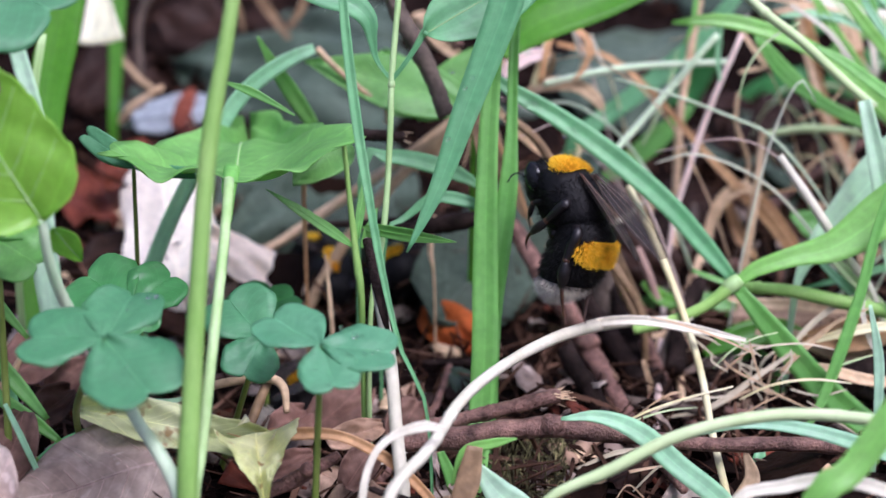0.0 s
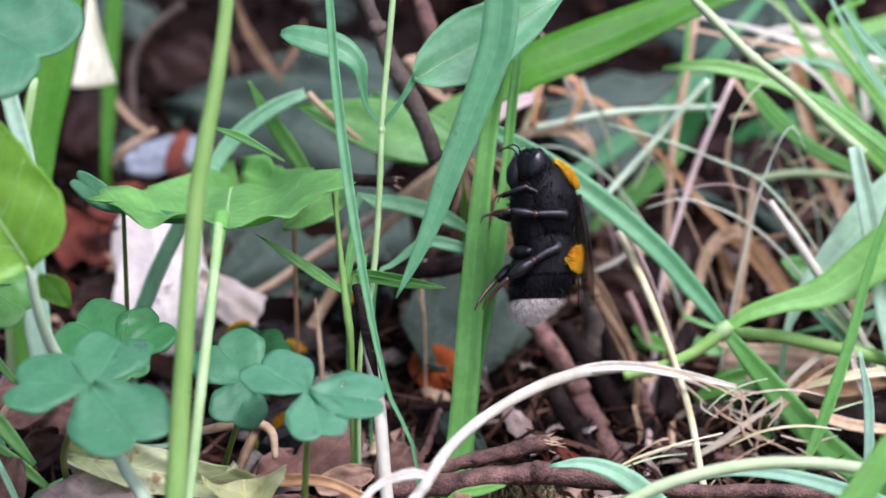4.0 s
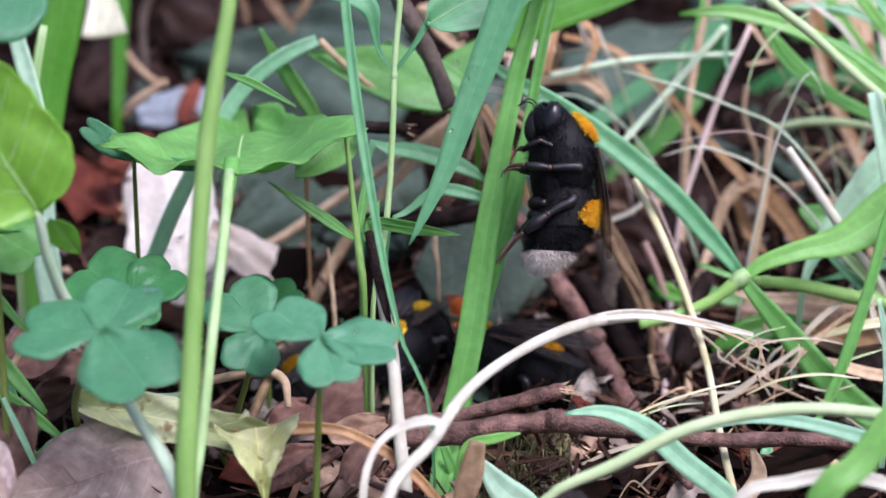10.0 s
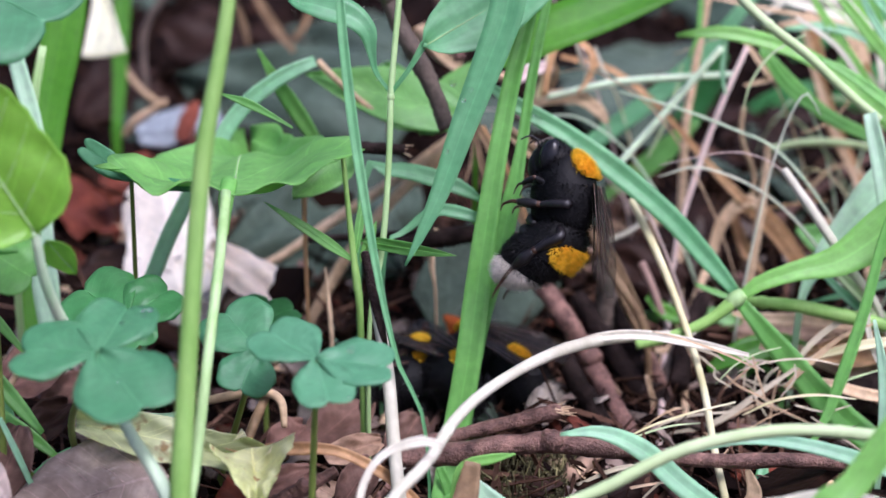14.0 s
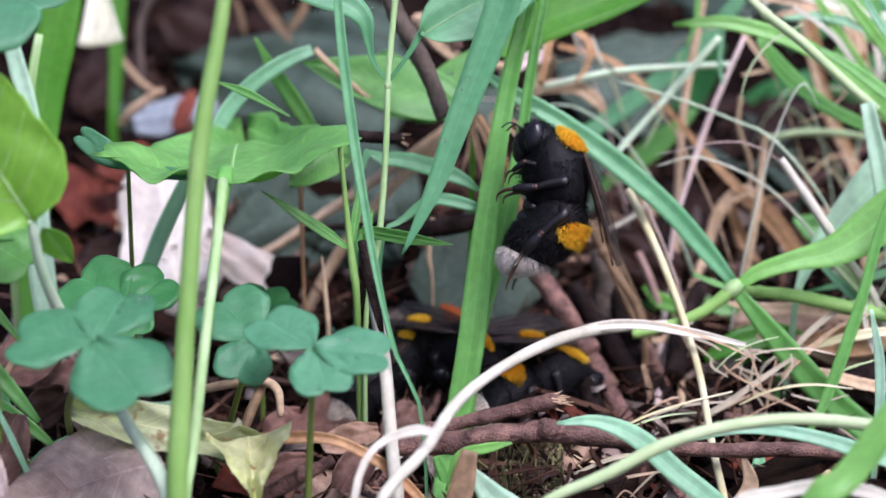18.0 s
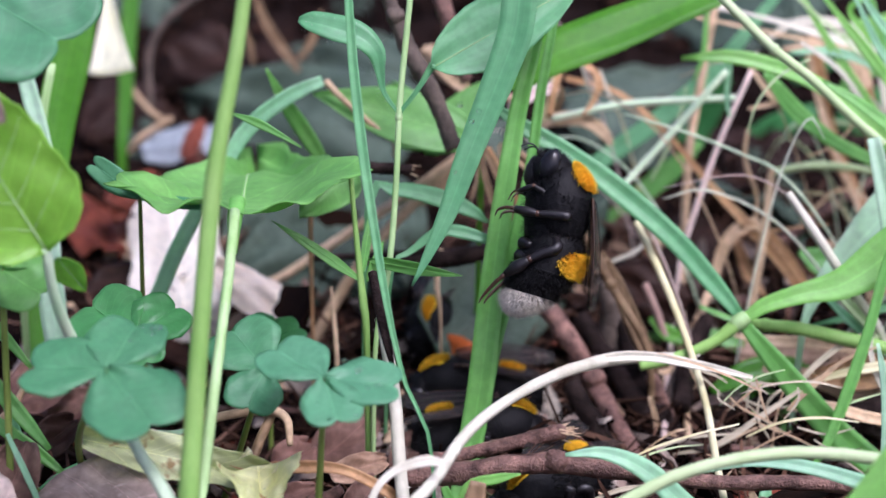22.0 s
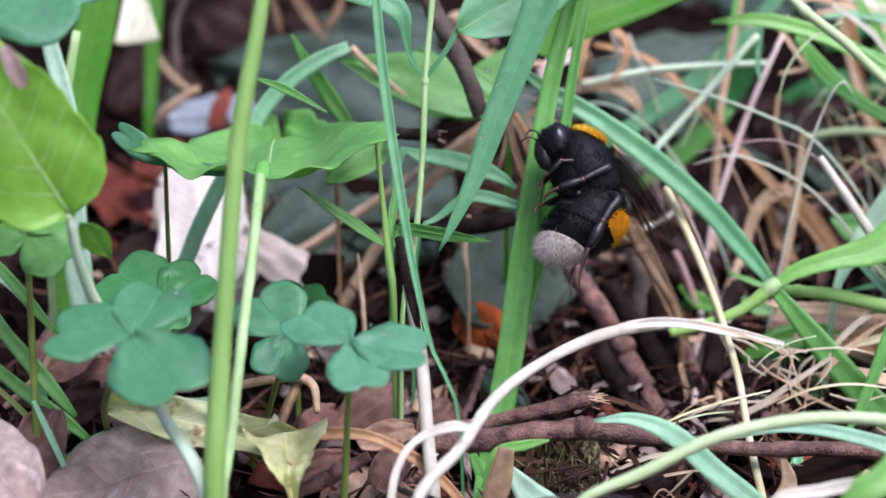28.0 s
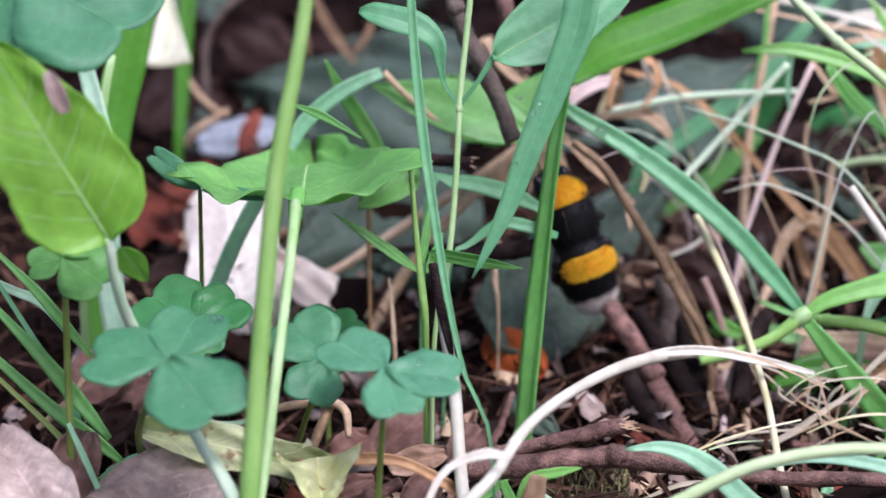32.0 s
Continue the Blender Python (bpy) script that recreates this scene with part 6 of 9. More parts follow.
grass_blade([(-14.3, 162.4, -2.3, 0.2), (-10.5, 163.6, 0.7, 0.3), (-4.1, 164.8, 3.7, 0.3)], (-0.05, -0.89, 0.45), 'straw', 'thin pale fibre among the woodland litter', rib=False)
grass_blade([(3.3, 150.2, 12.4, 1.7), (2.6, 148.9, 9.2, 2.6), (1.8, 147.7, 6.2, 2.3), (1.6, 147.4, -2.2, 1.9)], (-0.04, -0.92, 0.38), 'brown_straw', 'folded brown dead blade end', rib=False)
grass_blade([(3.4, 151.2, 9.9, 0.6), (5.6, 150.1, 7.2, 2.9), (8.6, 149, 4.4, 3.5), (9.3, 148.7, -1.9, 2.8)], (0.05, -0.91, 0.42), 'pale', 'bluish blade near the ground')
grass_blade([(-0.3, 164.8, 3.7, 0.9), (1, 163.6, 0.7, 1.5), (1.7, 162.4, -2.3, 1.3)], (0.03, -0.92, 0.38), 'grass', 'short green blade foot', rib=False)
grass_blade([(35.9, 165, 4.3, 1), (35.3, 162.3, 1.5, 2.3), (35.2, 162.4, -2.3, 2.3)], (-0.20, -0.75, 0.66), 'blue', 'bluish blade below a twig')
grass_blade([(30.9, 153.8, -1.7, 1.5), (31.3, 154.2, 2.3, 1.8), (33.2, 155.4, 5.4, 1.8), (32.5, 156.5, 8.2, 0.6)], (-0.20, -0.75, 0.66), 'tan', 'dry blade foot among the woodland litter', rib=False)
# -- twigs
twig([(-4.8, 156.9, 9.1, 0.86), (0.4, 157.1, 9.5, 1.12), (5.8, 157.4, 10.3, 1.03), (12.2, 157.5, 10.7, 1.03), (19.2, 157.2, 9.9, 0.86), (28.3, 156.9, 9, 0.77), (37.4, 156.9, 9, 0.77), (44.7, 156.7, 8.7, 0.77)], 'bark', 'smooth reddish-brown fallen twig with a knot', knobs=((0.345, 1.15),), rough=0.05)
twig([(-3.1, 165.9, 6.3, 0.6), (1, 166.1, 6.9, 0.7), (7.4, 166.7, 8.3, 0.8), (12.2, 167.1, 9.4, 0.8), (13.3, 167.1, 9.5, 0.7)], 'bark', 'thin brown twig with a splintered end', frayed=14)
twig([(8.8, 198.9, 18.2, 0.9), (12.2, 193.2, 14.1, 1.2), (15.5, 191.4, 9.6, 1.3), (19, 189.1, 4, 1.2), (22.3, 175.4, 2, 1)], 'bark', 'thick reddish-brown stick leaning back', wobble=0.07, knobs=((0.55, 1.1),))
twig([(21.2, 204.6, 12.4, 1.4), (21.9, 202.6, 7.5, 1.7), (21.6, 200.4, 1.9, 1.7), (20.5, 196.3, -0.3, 1.1)], 'bark_grey', 'grey stub of a stick')
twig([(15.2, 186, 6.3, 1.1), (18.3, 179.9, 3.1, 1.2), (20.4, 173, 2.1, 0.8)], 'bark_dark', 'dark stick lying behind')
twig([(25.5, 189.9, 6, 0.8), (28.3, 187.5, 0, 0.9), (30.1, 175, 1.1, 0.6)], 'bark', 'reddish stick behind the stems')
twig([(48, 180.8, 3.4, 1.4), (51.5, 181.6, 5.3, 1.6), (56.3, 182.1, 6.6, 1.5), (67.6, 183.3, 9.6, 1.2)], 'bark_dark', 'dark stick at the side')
twig([(-19.1, 151.5, 5.8, 0.5), (-15.1, 152.3, 7.6, 0.8), (-10.9, 153.1, 9.8, 0.5)], 'bark', 'short flaking piece of bark twig', knobs=((0.6, 1.2),))
grass_blade([(19.2, 197.4, 19.6, 1), (21, 196.2, 16.6, 1.9), (23.2, 194.3, 11.9, 2.5), (25.3, 192.6, 7.5, 2.2), (26.4, 191.4, 4.5, 0.9), (26.7, 191, -2.3, 0.7)], (-0.08, -0.75, 0.66), 'brown_straw', 'folded brown dead blade standing up', rib=False, fold=0.6)
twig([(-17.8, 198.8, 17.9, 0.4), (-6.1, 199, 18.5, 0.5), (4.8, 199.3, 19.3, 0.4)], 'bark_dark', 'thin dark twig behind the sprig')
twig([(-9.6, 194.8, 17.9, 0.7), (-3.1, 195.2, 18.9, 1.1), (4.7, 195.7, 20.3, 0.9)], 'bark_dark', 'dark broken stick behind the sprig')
twig([(-1.4, 146.2, 7.5, 0.5), (-4.8, 146.6, 8.5, 0.4), (-8.3, 147, 9.6, 0.2)], 'bark_dark', 'small dark root on the soil')
# -- dead leaves
single_leaf((-34.6, 203.0, 3.9), (-40.8, 224.2, 18.4), (0.16, -0.74, 0.65), 13.8, 'pale_dead', 'large bleached whitish dead leaf lying curled', kind='slab', wrinkle=0.06, cup=-0.10, droop=-0.02, teeth=.02, rib_mat='pale_dead', nu=36, nv=24)
single_leaf((-32.0, 206.5, 13.4), (-18.8, 202.0, 7.4), (0.10, -0.66, 0.75), 6.0, 'pale_dead', 'torn bleached piece of dead leaf', kind='torn', wrinkle=0.12, rib_mat='pale_dead')
single_leaf((-28.3, 152.5, 9.3), (-46.3, 146.5, 8.3), (-0.10, -0.55, 0.85), 14.5, 'brown_dead', 'pinkish-brown dead leaf on the ground', kind='broad', wrinkle=0.07, cup=-0.15)
single_leaf((-43.8, 141.0, 10.5), (-53.4, 152.0, 15.8), (0.35, -0.60, 0.72), 8.5, 'brown_dead', 'curled brown dead leaf at the edge', kind='torn', wrinkle=0.1)
single_leaf((-38.9, 158.0, 12.7), (-17.6, 152.0, 11.6), (-0.10, -0.75, 0.65), 4.6, 'cream', 'creamy withered leaf with a brown rim', kind='slab', name='withered_leaf', cup=0.55, wrinkle=0.16, teeth=.03, nu=40, nv=20)
single_leaf((-18.2, 146.5, 7.4), (-19.5, 152.5, 12.9), (0.10, -0.62, 0.78), 9.6, 'cream', 'creamy withered leaf folded like a funnel', kind='fan', name='withered_leaf', cup=0.6, wrinkle=0.14, teeth=.04, nu=30, nv=24)
grass_blade([(-24.4, 155.2, 12.3, 0.6), (-20.6, 154.7, 11.3, 1.1), (-15.8, 154.8, 11.4, 1.6), (-11, 154.7, 11.2, 1.3), (-6.2, 153.9, 9.1, 1.4), (-3.2, 153, 6.8, 1.3), (-0.2, 151.7, 3.8, 1.1)], (0.03, -0.87, 0.49), 'orange_tan', 'curled brown rim of a withered blade', rib=False, fold=0.5, wave=0.12)
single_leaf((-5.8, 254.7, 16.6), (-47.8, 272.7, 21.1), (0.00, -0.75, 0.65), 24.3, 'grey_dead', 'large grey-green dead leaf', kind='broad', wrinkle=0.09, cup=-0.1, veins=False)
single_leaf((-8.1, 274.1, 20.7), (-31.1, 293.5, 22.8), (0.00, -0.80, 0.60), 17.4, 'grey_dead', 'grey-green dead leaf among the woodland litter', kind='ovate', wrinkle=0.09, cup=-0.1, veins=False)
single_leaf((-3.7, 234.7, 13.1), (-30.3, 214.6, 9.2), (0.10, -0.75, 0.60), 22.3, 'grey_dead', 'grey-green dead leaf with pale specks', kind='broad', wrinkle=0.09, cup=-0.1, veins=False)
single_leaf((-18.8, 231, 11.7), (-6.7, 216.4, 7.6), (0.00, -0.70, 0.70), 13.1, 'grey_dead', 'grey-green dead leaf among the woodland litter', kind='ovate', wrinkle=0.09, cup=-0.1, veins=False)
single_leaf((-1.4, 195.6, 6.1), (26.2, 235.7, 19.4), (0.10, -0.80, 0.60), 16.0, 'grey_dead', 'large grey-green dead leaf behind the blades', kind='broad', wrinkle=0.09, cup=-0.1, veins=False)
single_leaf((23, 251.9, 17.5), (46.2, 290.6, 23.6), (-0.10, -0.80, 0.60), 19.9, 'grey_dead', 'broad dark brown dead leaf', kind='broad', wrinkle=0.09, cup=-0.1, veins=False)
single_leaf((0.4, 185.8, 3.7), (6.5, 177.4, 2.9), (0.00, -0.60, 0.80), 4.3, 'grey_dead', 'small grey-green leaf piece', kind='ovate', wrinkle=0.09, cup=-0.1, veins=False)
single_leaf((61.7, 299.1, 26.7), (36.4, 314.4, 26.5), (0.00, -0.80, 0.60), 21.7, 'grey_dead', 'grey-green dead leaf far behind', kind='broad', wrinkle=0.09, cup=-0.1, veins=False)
single_leaf((-50.1, 222.8, 9.5), (-59.8, 247, 13.5), (0.40, -0.70, 0.50), 11.2, 'red_dead', 'curled red-brown dead leaf', kind='torn', wrinkle=0.09, cup=-0.1, veins=False)
single_leaf((-40.5, 248.8, 13.8), (-45.3, 270.2, 16.9), (0.10, -0.90, 0.40), 3.9, 'red_dead', 'red-brown leaf strip among the woodland litter', kind='torn', wrinkle=0.09, cup=-0.1, veins=False)
single_leaf((-49.7, 253.0, 14.7), (-36.6, 257.0, 17.2), (0.00, -0.80, 0.60), 6.4, 'bluish_dead', 'bluish-white bleached leaf piece', kind='torn', wrinkle=0.09, cup=-0.1, teeth=.05, veins=False)
single_leaf((-49.6, 226.0, 14.4), (-43.2, 234.0, 18.0), (0.2, -0.75, 0.6), 6.0, 'red_dead', 'red-brown dead leaf lying behind a bleached one', kind='torn', wrinkle=0.12, cup=-0.2, veins=False)
single_leaf((-41.6, 246.0, 16.1), (-39.5, 252.0, 21.2), (0.1, -0.85, 0.5), 2.8, 'red_dead', 'narrow red-brown leaf strip on a bluish leaf', kind='torn', wrinkle=0.1, cup=-0.1, veins=False)
single_leaf((-41.7, 220.5, 7.8), (-51.8, 210.7, 7.4), (0.00, -0.60, 0.80), 7.8, 'dark_shaded_dead', 'brown dead leaf in shade', kind='broad', wrinkle=0.09, cup=-0.1, veins=False)
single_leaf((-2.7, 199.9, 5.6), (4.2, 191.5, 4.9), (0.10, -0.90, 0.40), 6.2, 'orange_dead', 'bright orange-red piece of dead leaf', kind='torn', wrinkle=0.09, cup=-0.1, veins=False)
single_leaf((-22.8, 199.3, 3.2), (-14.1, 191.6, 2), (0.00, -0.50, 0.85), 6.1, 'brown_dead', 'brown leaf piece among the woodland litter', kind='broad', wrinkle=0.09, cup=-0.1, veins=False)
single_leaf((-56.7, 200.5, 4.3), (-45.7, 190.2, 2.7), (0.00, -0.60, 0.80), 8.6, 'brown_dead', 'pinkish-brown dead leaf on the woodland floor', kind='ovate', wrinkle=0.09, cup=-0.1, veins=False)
single_leaf((-50.9, 276, 19.2), (-59.3, 258.7, 16.4), (0.20, -0.70, 0.70), 15.1, 'dark_shaded_dead', 'dark red-brown dead leaf', kind='broad', wrinkle=0.09, cup=-0.1, veins=False)
single_leaf((-51, 290.6, 23.6), (-36.3, 284.7, 20.9), (0.00, -0.70, 0.70), 12.8, 'dark_shaded_dead', 'dark brown dead leaf far behind', kind='ovate', wrinkle=0.09, cup=-0.1, veins=False)
single_leaf((-36.2, 293.5, 22.8), (-22.2, 281.8, 18.7), (0.00, -0.70, 0.70), 6.0, 'dark_shaded_dead', 'shaded-brown dead leaf far behind', kind='torn', wrinkle=0.09, cup=-0.1, veins=False)
single_leaf((40.8, 235.9, 9.9), (27, 218.4, 8.6), (0.00, -0.60, 0.80), 9.7, 'dark_shaded_dead', 'dull brown dead leaf in shade', kind='broad', wrinkle=0.09, cup=-0.1, veins=False)
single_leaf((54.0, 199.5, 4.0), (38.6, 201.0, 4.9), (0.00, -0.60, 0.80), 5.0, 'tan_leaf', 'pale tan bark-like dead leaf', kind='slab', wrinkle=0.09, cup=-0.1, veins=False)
single_leaf((17.2, 216.3, 9.4), (9.7, 231, 11.7), (0.00, -0.60, 0.80), 10.6, 'dark_shaded_dead', 'dark brown dead leaf', kind='ovate', wrinkle=0.09, cup=-0.1, veins=False)
single_leaf((29.2, 160.3, 2.6), (23.4, 153.8, 2.5), (0.10, -0.60, 0.80), 4.3, 'brown_dead', 'dark brown dead leaf by a twig', kind='broad', wrinkle=0.09, cup=-0.1, veins=False)
single_leaf((-11.4, 182.6, 1.7), (-4.3, 175.7, 0.7), (0.00, -0.60, 0.80), 4.8, 'brown_dead', 'brown leaf crumb among the woodland litter', kind='torn', wrinkle=0.09, cup=-0.1, veins=False)
single_leaf((-14.2, 162.4, 2.8), (-6.3, 154.3, 2.6), (0.20, -0.60, 0.70), 5.0, 'tan_leaf', 'tan curled leaf among the woodland litter', kind='torn', wrinkle=0.09, cup=-0.1, veins=False)
single_leaf((-47.7, 182.6, 1.7), (-50.8, 172.4, 2.5), (0.00, -0.60, 0.80), 6.2, 'brown_dead', 'mauve-brown torn leaf on the woodland floor', kind='torn', wrinkle=0.09, cup=-0.1, veins=False)
single_leaf((-36.2, 176.7, 3.2), (-38.9, 166.1, 2.9), (0.30, -0.60, 0.70), 4.0, 'red_dead', 'red-brown leaf piece among the woodland litter', kind='torn', wrinkle=0.09, cup=-0.1, veins=False)
single_leaf((18.4, 158.7, 3.5), (25.3, 164.8, 3.7), (0.00, -0.60, 0.80), 4.4, 'dark_shaded_dead', 'brown leaf piece under grass', kind='torn', wrinkle=0.09, cup=-0.1, veins=False)
# -- russet leaves and bent stalks below the sorrel
single_leaf((-50.1, 172.0, 9.0), (-45.7, 180.0, 11.7), (0.1, -0.75, 0.65), 6.5, 'russet_dead', 'russet dead leaf standing in the litter', kind='torn', wrinkle=0.14, cup=0.35, veins=False)
single_leaf((-47.6, 165.0, 6.5), (-42.7, 172.0, 8.2), (0.1, -0.75, 0.65), 4.5, 'dark_shaded_dead', 'dark purplish dead leaf in the litter', kind='torn', wrinkle=0.14, cup=0.35, veins=False)
single_leaf((-46.6, 174.0, 5.8), (-42.4, 180.0, 8.0), (0.1, -0.75, 0.65), 4.2, 'russet_dead', 'crumpled russet dead leaf behind a sorrel', kind='torn', wrinkle=0.14, cup=0.35, veins=False)
single_leaf((-46.1, 150.0, 7.6), (-44.4, 156.0, 13.6), (0.1, -0.75, 0.65), 5.5, 'russet_dead', 'russet dead leaf with a worn edge', kind='torn', wrinkle=0.14, cup=0.35, veins=False)
single_leaf((-15.2, 172.0, 2.7), (-9.0, 180.0, 5.0), (0.1, -0.75, 0.65), 6.0, 'russet_dead', 'brown dead leaf crumpled behind a stalk', kind='torn', wrinkle=0.14, cup=0.35, veins=False)
single_leaf((-12.8, 162.0, 6.3), (-6.6, 165.0, 7.1), (0.1, -0.75, 0.65), 3.2, 'tan_leaf', 'mottled crumb of decayed leaf', kind='torn', wrinkle=0.14, cup=0.35, veins=False)
single_leaf((-10.5, 155.0, 4.7), (-7.4, 160.0, 7.4), (0.1, -0.75, 0.65), 4.0, 'russet_dead', 'russet curled leaf on the litter', kind='torn', wrinkle=0.14, cup=0.35, veins=False)
single_leaf((-19.7, 157.0, 4.9), (-14.3, 161.0, 5.8), (0.1, -0.75, 0.65), 3.0, 'russet_dead', 'russet strip of curled dead leaf', kind='torn', wrinkle=0.14, cup=0.35, veins=False)
single_leaf((-5.7, 172.0, 0.9), (-2.8, 176.0, 4.7), (0.1, -0.75, 0.65), 5.0, 'russet_dead', 'russet dead leaf by a white stem', kind='torn', wrinkle=0.14, cup=0.35, veins=False)
single_leaf((-19.5, 166.0, 4.8), (-15.5, 172.0, 5.3), (0.1, -0.75, 0.65), 4.6, 'russet_dead', 'dull russet leaf under a withered one', kind='torn', wrinkle=0.14, cup=0.35, veins=False)
single_leaf((-35.7, 176.0, 6.2), (-30.9, 184.0, 6.1), (0.1, -0.75, 0.65), 5.0, 'russet_dead', 'russet leaf in the shade of a sorrel', kind='torn', wrinkle=0.14, cup=0.35, veins=False)
plant_stem([(-27.3, 166.0, 11.1, 0.50), (-22.3, 166.0, 12.2, 0.55), (-19.5, 166.0, 12.4, 0.55), (-17.8, 165.0, 11.7, 0.50), (-17.3, 163.0, 9.6, 0.35)], 'tan', 'bent tan dead stalk under a sorrel', name='dry_straw')
plant_stem([(-19.5, 167.0, 11.8, 0.50), (-20.8, 165.0, 9.3, 0.60), (-21.6, 163.0, 7.5, 0.55)], 'brown_straw', 'brown dead stalk propped on the litter', name='dry_straw')
plant_stem([(-47.6, 168.0, 13.8, 0.35), (-49.2, 167.0, 11.4, 0.50), (-52.7, 166.0, 8.4, 0.40)], 'tan', 'slanting tan stalk in the litter', name='dry_straw')
# -- tiny white florets and specks
single_leaf((-21.4, 152.6, 13.5), (-20.3, 152.9, 14.3), (-0.00, -0.92, 0.38), 0.9, 'ivory', 'tiny white torn petal on a withered leaf', kind='fan', name='petal', cup=0.5, wrinkle=0.3)
single_leaf((-18.1, 152, 12.1), (-17.1, 152.4, 12.8), (-0.02, -0.92, 0.39), 0.9, 'ivory', 'tiny white torn petal on a withered leaf', kind='fan', name='petal', cup=0.5, wrinkle=0.3)
# -- dry bundle hanging behind the bee
grass_blade([(3.9, 202.6, 32.3, 0.7), (6.1, 201.1, 28.6, 1.3), (8.4, 199.1, 23.6, 1.6), (10.5, 197.4, 19.6, 0.6)], (-0.05, -0.93, 0.35), 'brown_straw', 'hanging dry brown grass blade in a bundle', rib=False, fold=0.4, name='dry_grass')
grass_blade([(4.8, 204.2, 31.4, 0.6), (7.4, 202.5, 27, 0.9), (9.5, 200.7, 22.6, 1), (11.4, 198.8, 17.9, 0.4)], (-0.05, -0.93, 0.35), 'orange_tan', 'hanging dry tan grass blade in a bundle', rib=False, fold=0.4, name='dry_grass')
grass_blade([(3.7, 200.7, 32.5, 0.6), (4.7, 198.8, 27.9, 1), (6.9, 196.6, 22.6, 0.9), (8.3, 194.8, 17.9, 0.3)], (-0.04, -0.93, 0.36), 'brown_straw', 'hanging dry brown grass blade in a bundle', rib=False, fold=0.4, name='dry_grass')
grass_blade([(6.3, 206.2, 31.2, 0.6), (10.7, 205.1, 28.5, 0.9), (14.8, 203.3, 24, 1), (15.9, 201.6, 20, 0.4)], (-0.07, -0.94, 0.34), 'tan', 'hanging dry tan grass blade in a bundle', rib=False, fold=0.4, name='dry_grass')
plant_stem([(7.9, 198.7, 32.8, 0.5), (11.6, 197.7, 30.1, 0.6), (14.6, 195.9, 25.9, 0.6), (17.5, 194.3, 21.7, 0.6), (21, 192, 16, 0.6), (24.9, 189.3, 9.4, 0.5), (25.9, 188.6, -1.9, 0.4)], 'brown_straw', 'dry jointed brown stalk leaning over the ground', name='dry_straw', nodes=((0.5, 1.35),))
add_leaf(lime, (-23.4, 134.6, -2.4), (-40.5, 143.9, 51.9), (-41.8, 143.5, 55.7), (0.21, -0.98, -0.05), 1.7, "brown_dead", "torn", "brown_dead", "withered_patch", "brown withered patch in the leaf edge", False)
# -- fine curled straws in the tangle
grass_blade([(45.9, 175.6, 8.8, 0.2), (47.9, 175.9, 9.5, 0.3), (49.9, 176.1, 10.1, 0.2), (51.6, 176.3, 10.5, 0.1)], (-0.03, -0.75, 0.66), 'straw_green', 'fine curled pale straw among the stems', rib=False, fold=0.4, name='fine_straw')
grass_blade([(40.4, 174.8, 6, 0.1), (36.9, 174.1, 4.5, 0.2), (34.1, 173.3, 2.4, 0.2), (31.9, 171, 1.1, 0.1)], (0.05, -0.77, 0.64), 'tan', 'fine curled pale straw among the stems', rib=False, fold=0.4, name='fine_straw')
grass_blade([(31.3, 172.4, 10.4, 0.1), (33.4, 173.2, 12.3, 0.2), (36, 173.7, 13.6, 0.2), (38.8, 174, 14.3, 0.1)], (-0.04, -0.75, 0.66), 'straw_green', 'fine curled pale straw among the stems', rib=False, fold=0.4, name='fine_straw')
grass_blade([(44.5, 177.5, 2.2, 0.1), (46.6, 177.7, 2.5, 0.2), (48.8, 177.6, 2.3, 0.2), (50.8, 177.3, 1.6, 0.1)], (0.01, -0.75, 0.66), 'tan', 'fine curled pale straw among the stems', rib=False, fold=0.4, name='fine_straw')
grass_blade([(47.2, 177.1, 10.4, 0.2), (42.8, 177.4, 11.2, 0.2), (38.4, 177.3, 10.9, 0.2), (34.5, 176.9, 9.8, 0.1)], (-0.02, -0.75, 0.66), 'straw_dull', 'fine curled pale straw among the stems', rib=False, fold=0.4, name='fine_straw')
grass_blade([(36, 176.2, 6.6, 0.1), (38.5, 175.9, 5.8, 0.2), (41.1, 175.5, 4.8, 0.2), (43.6, 175.1, 3.7, 0.1)], (0.00, -0.75, 0.66), 'tan', 'fine curled pale straw among the stems', rib=False, fold=0.4, name='fine_straw')
grass_blade([(35.8, 171.2, 12.8, 0.2), (31.8, 171.9, 14.5, 0.3), (27.5, 172.5, 15.9, 0.3), (23.8, 172.9, 16.8, 0.1)], (0.00, -0.75, 0.66), 'tan', 'fine curled pale straw among the stems', rib=False, fold=0.4, name='fine_straw')
grass_blade([(30.4, 173.4, 3.6, 0.1), (31.6, 173.3, 3.2, 0.2), (33.1, 172.9, 2.4, 0.2), (34.8, 172.5, 1.4, 0.1)], (0.00, -0.75, 0.66), 'tan', 'fine curled pale straw among the stems', rib=False, fold=0.4, name='fine_straw')
grass_blade([(46.3, 179.5, 2.7, 0.2), (45.7, 179.3, 2.4, 0.2), (44.2, 178.9, 1.4, 0.2), (42.2, 178.4, 0, 0.1)], (-0.12, -0.85, 0.52), 'tan', 'fine curled pale straw among the stems', rib=False, fold=0.4, name='fine_straw')
grass_blade([(29.4, 170.2, 6.5, 0.1), (25.8, 170.1, 6.1, 0.2), (21.8, 169.6, 4.9, 0.2), (18, 168.9, 3.3, 0.1)], (-0.05, -0.75, 0.66), 'straw_green', 'fine curled pale straw among the stems', rib=False, fold=0.4, name='fine_straw')
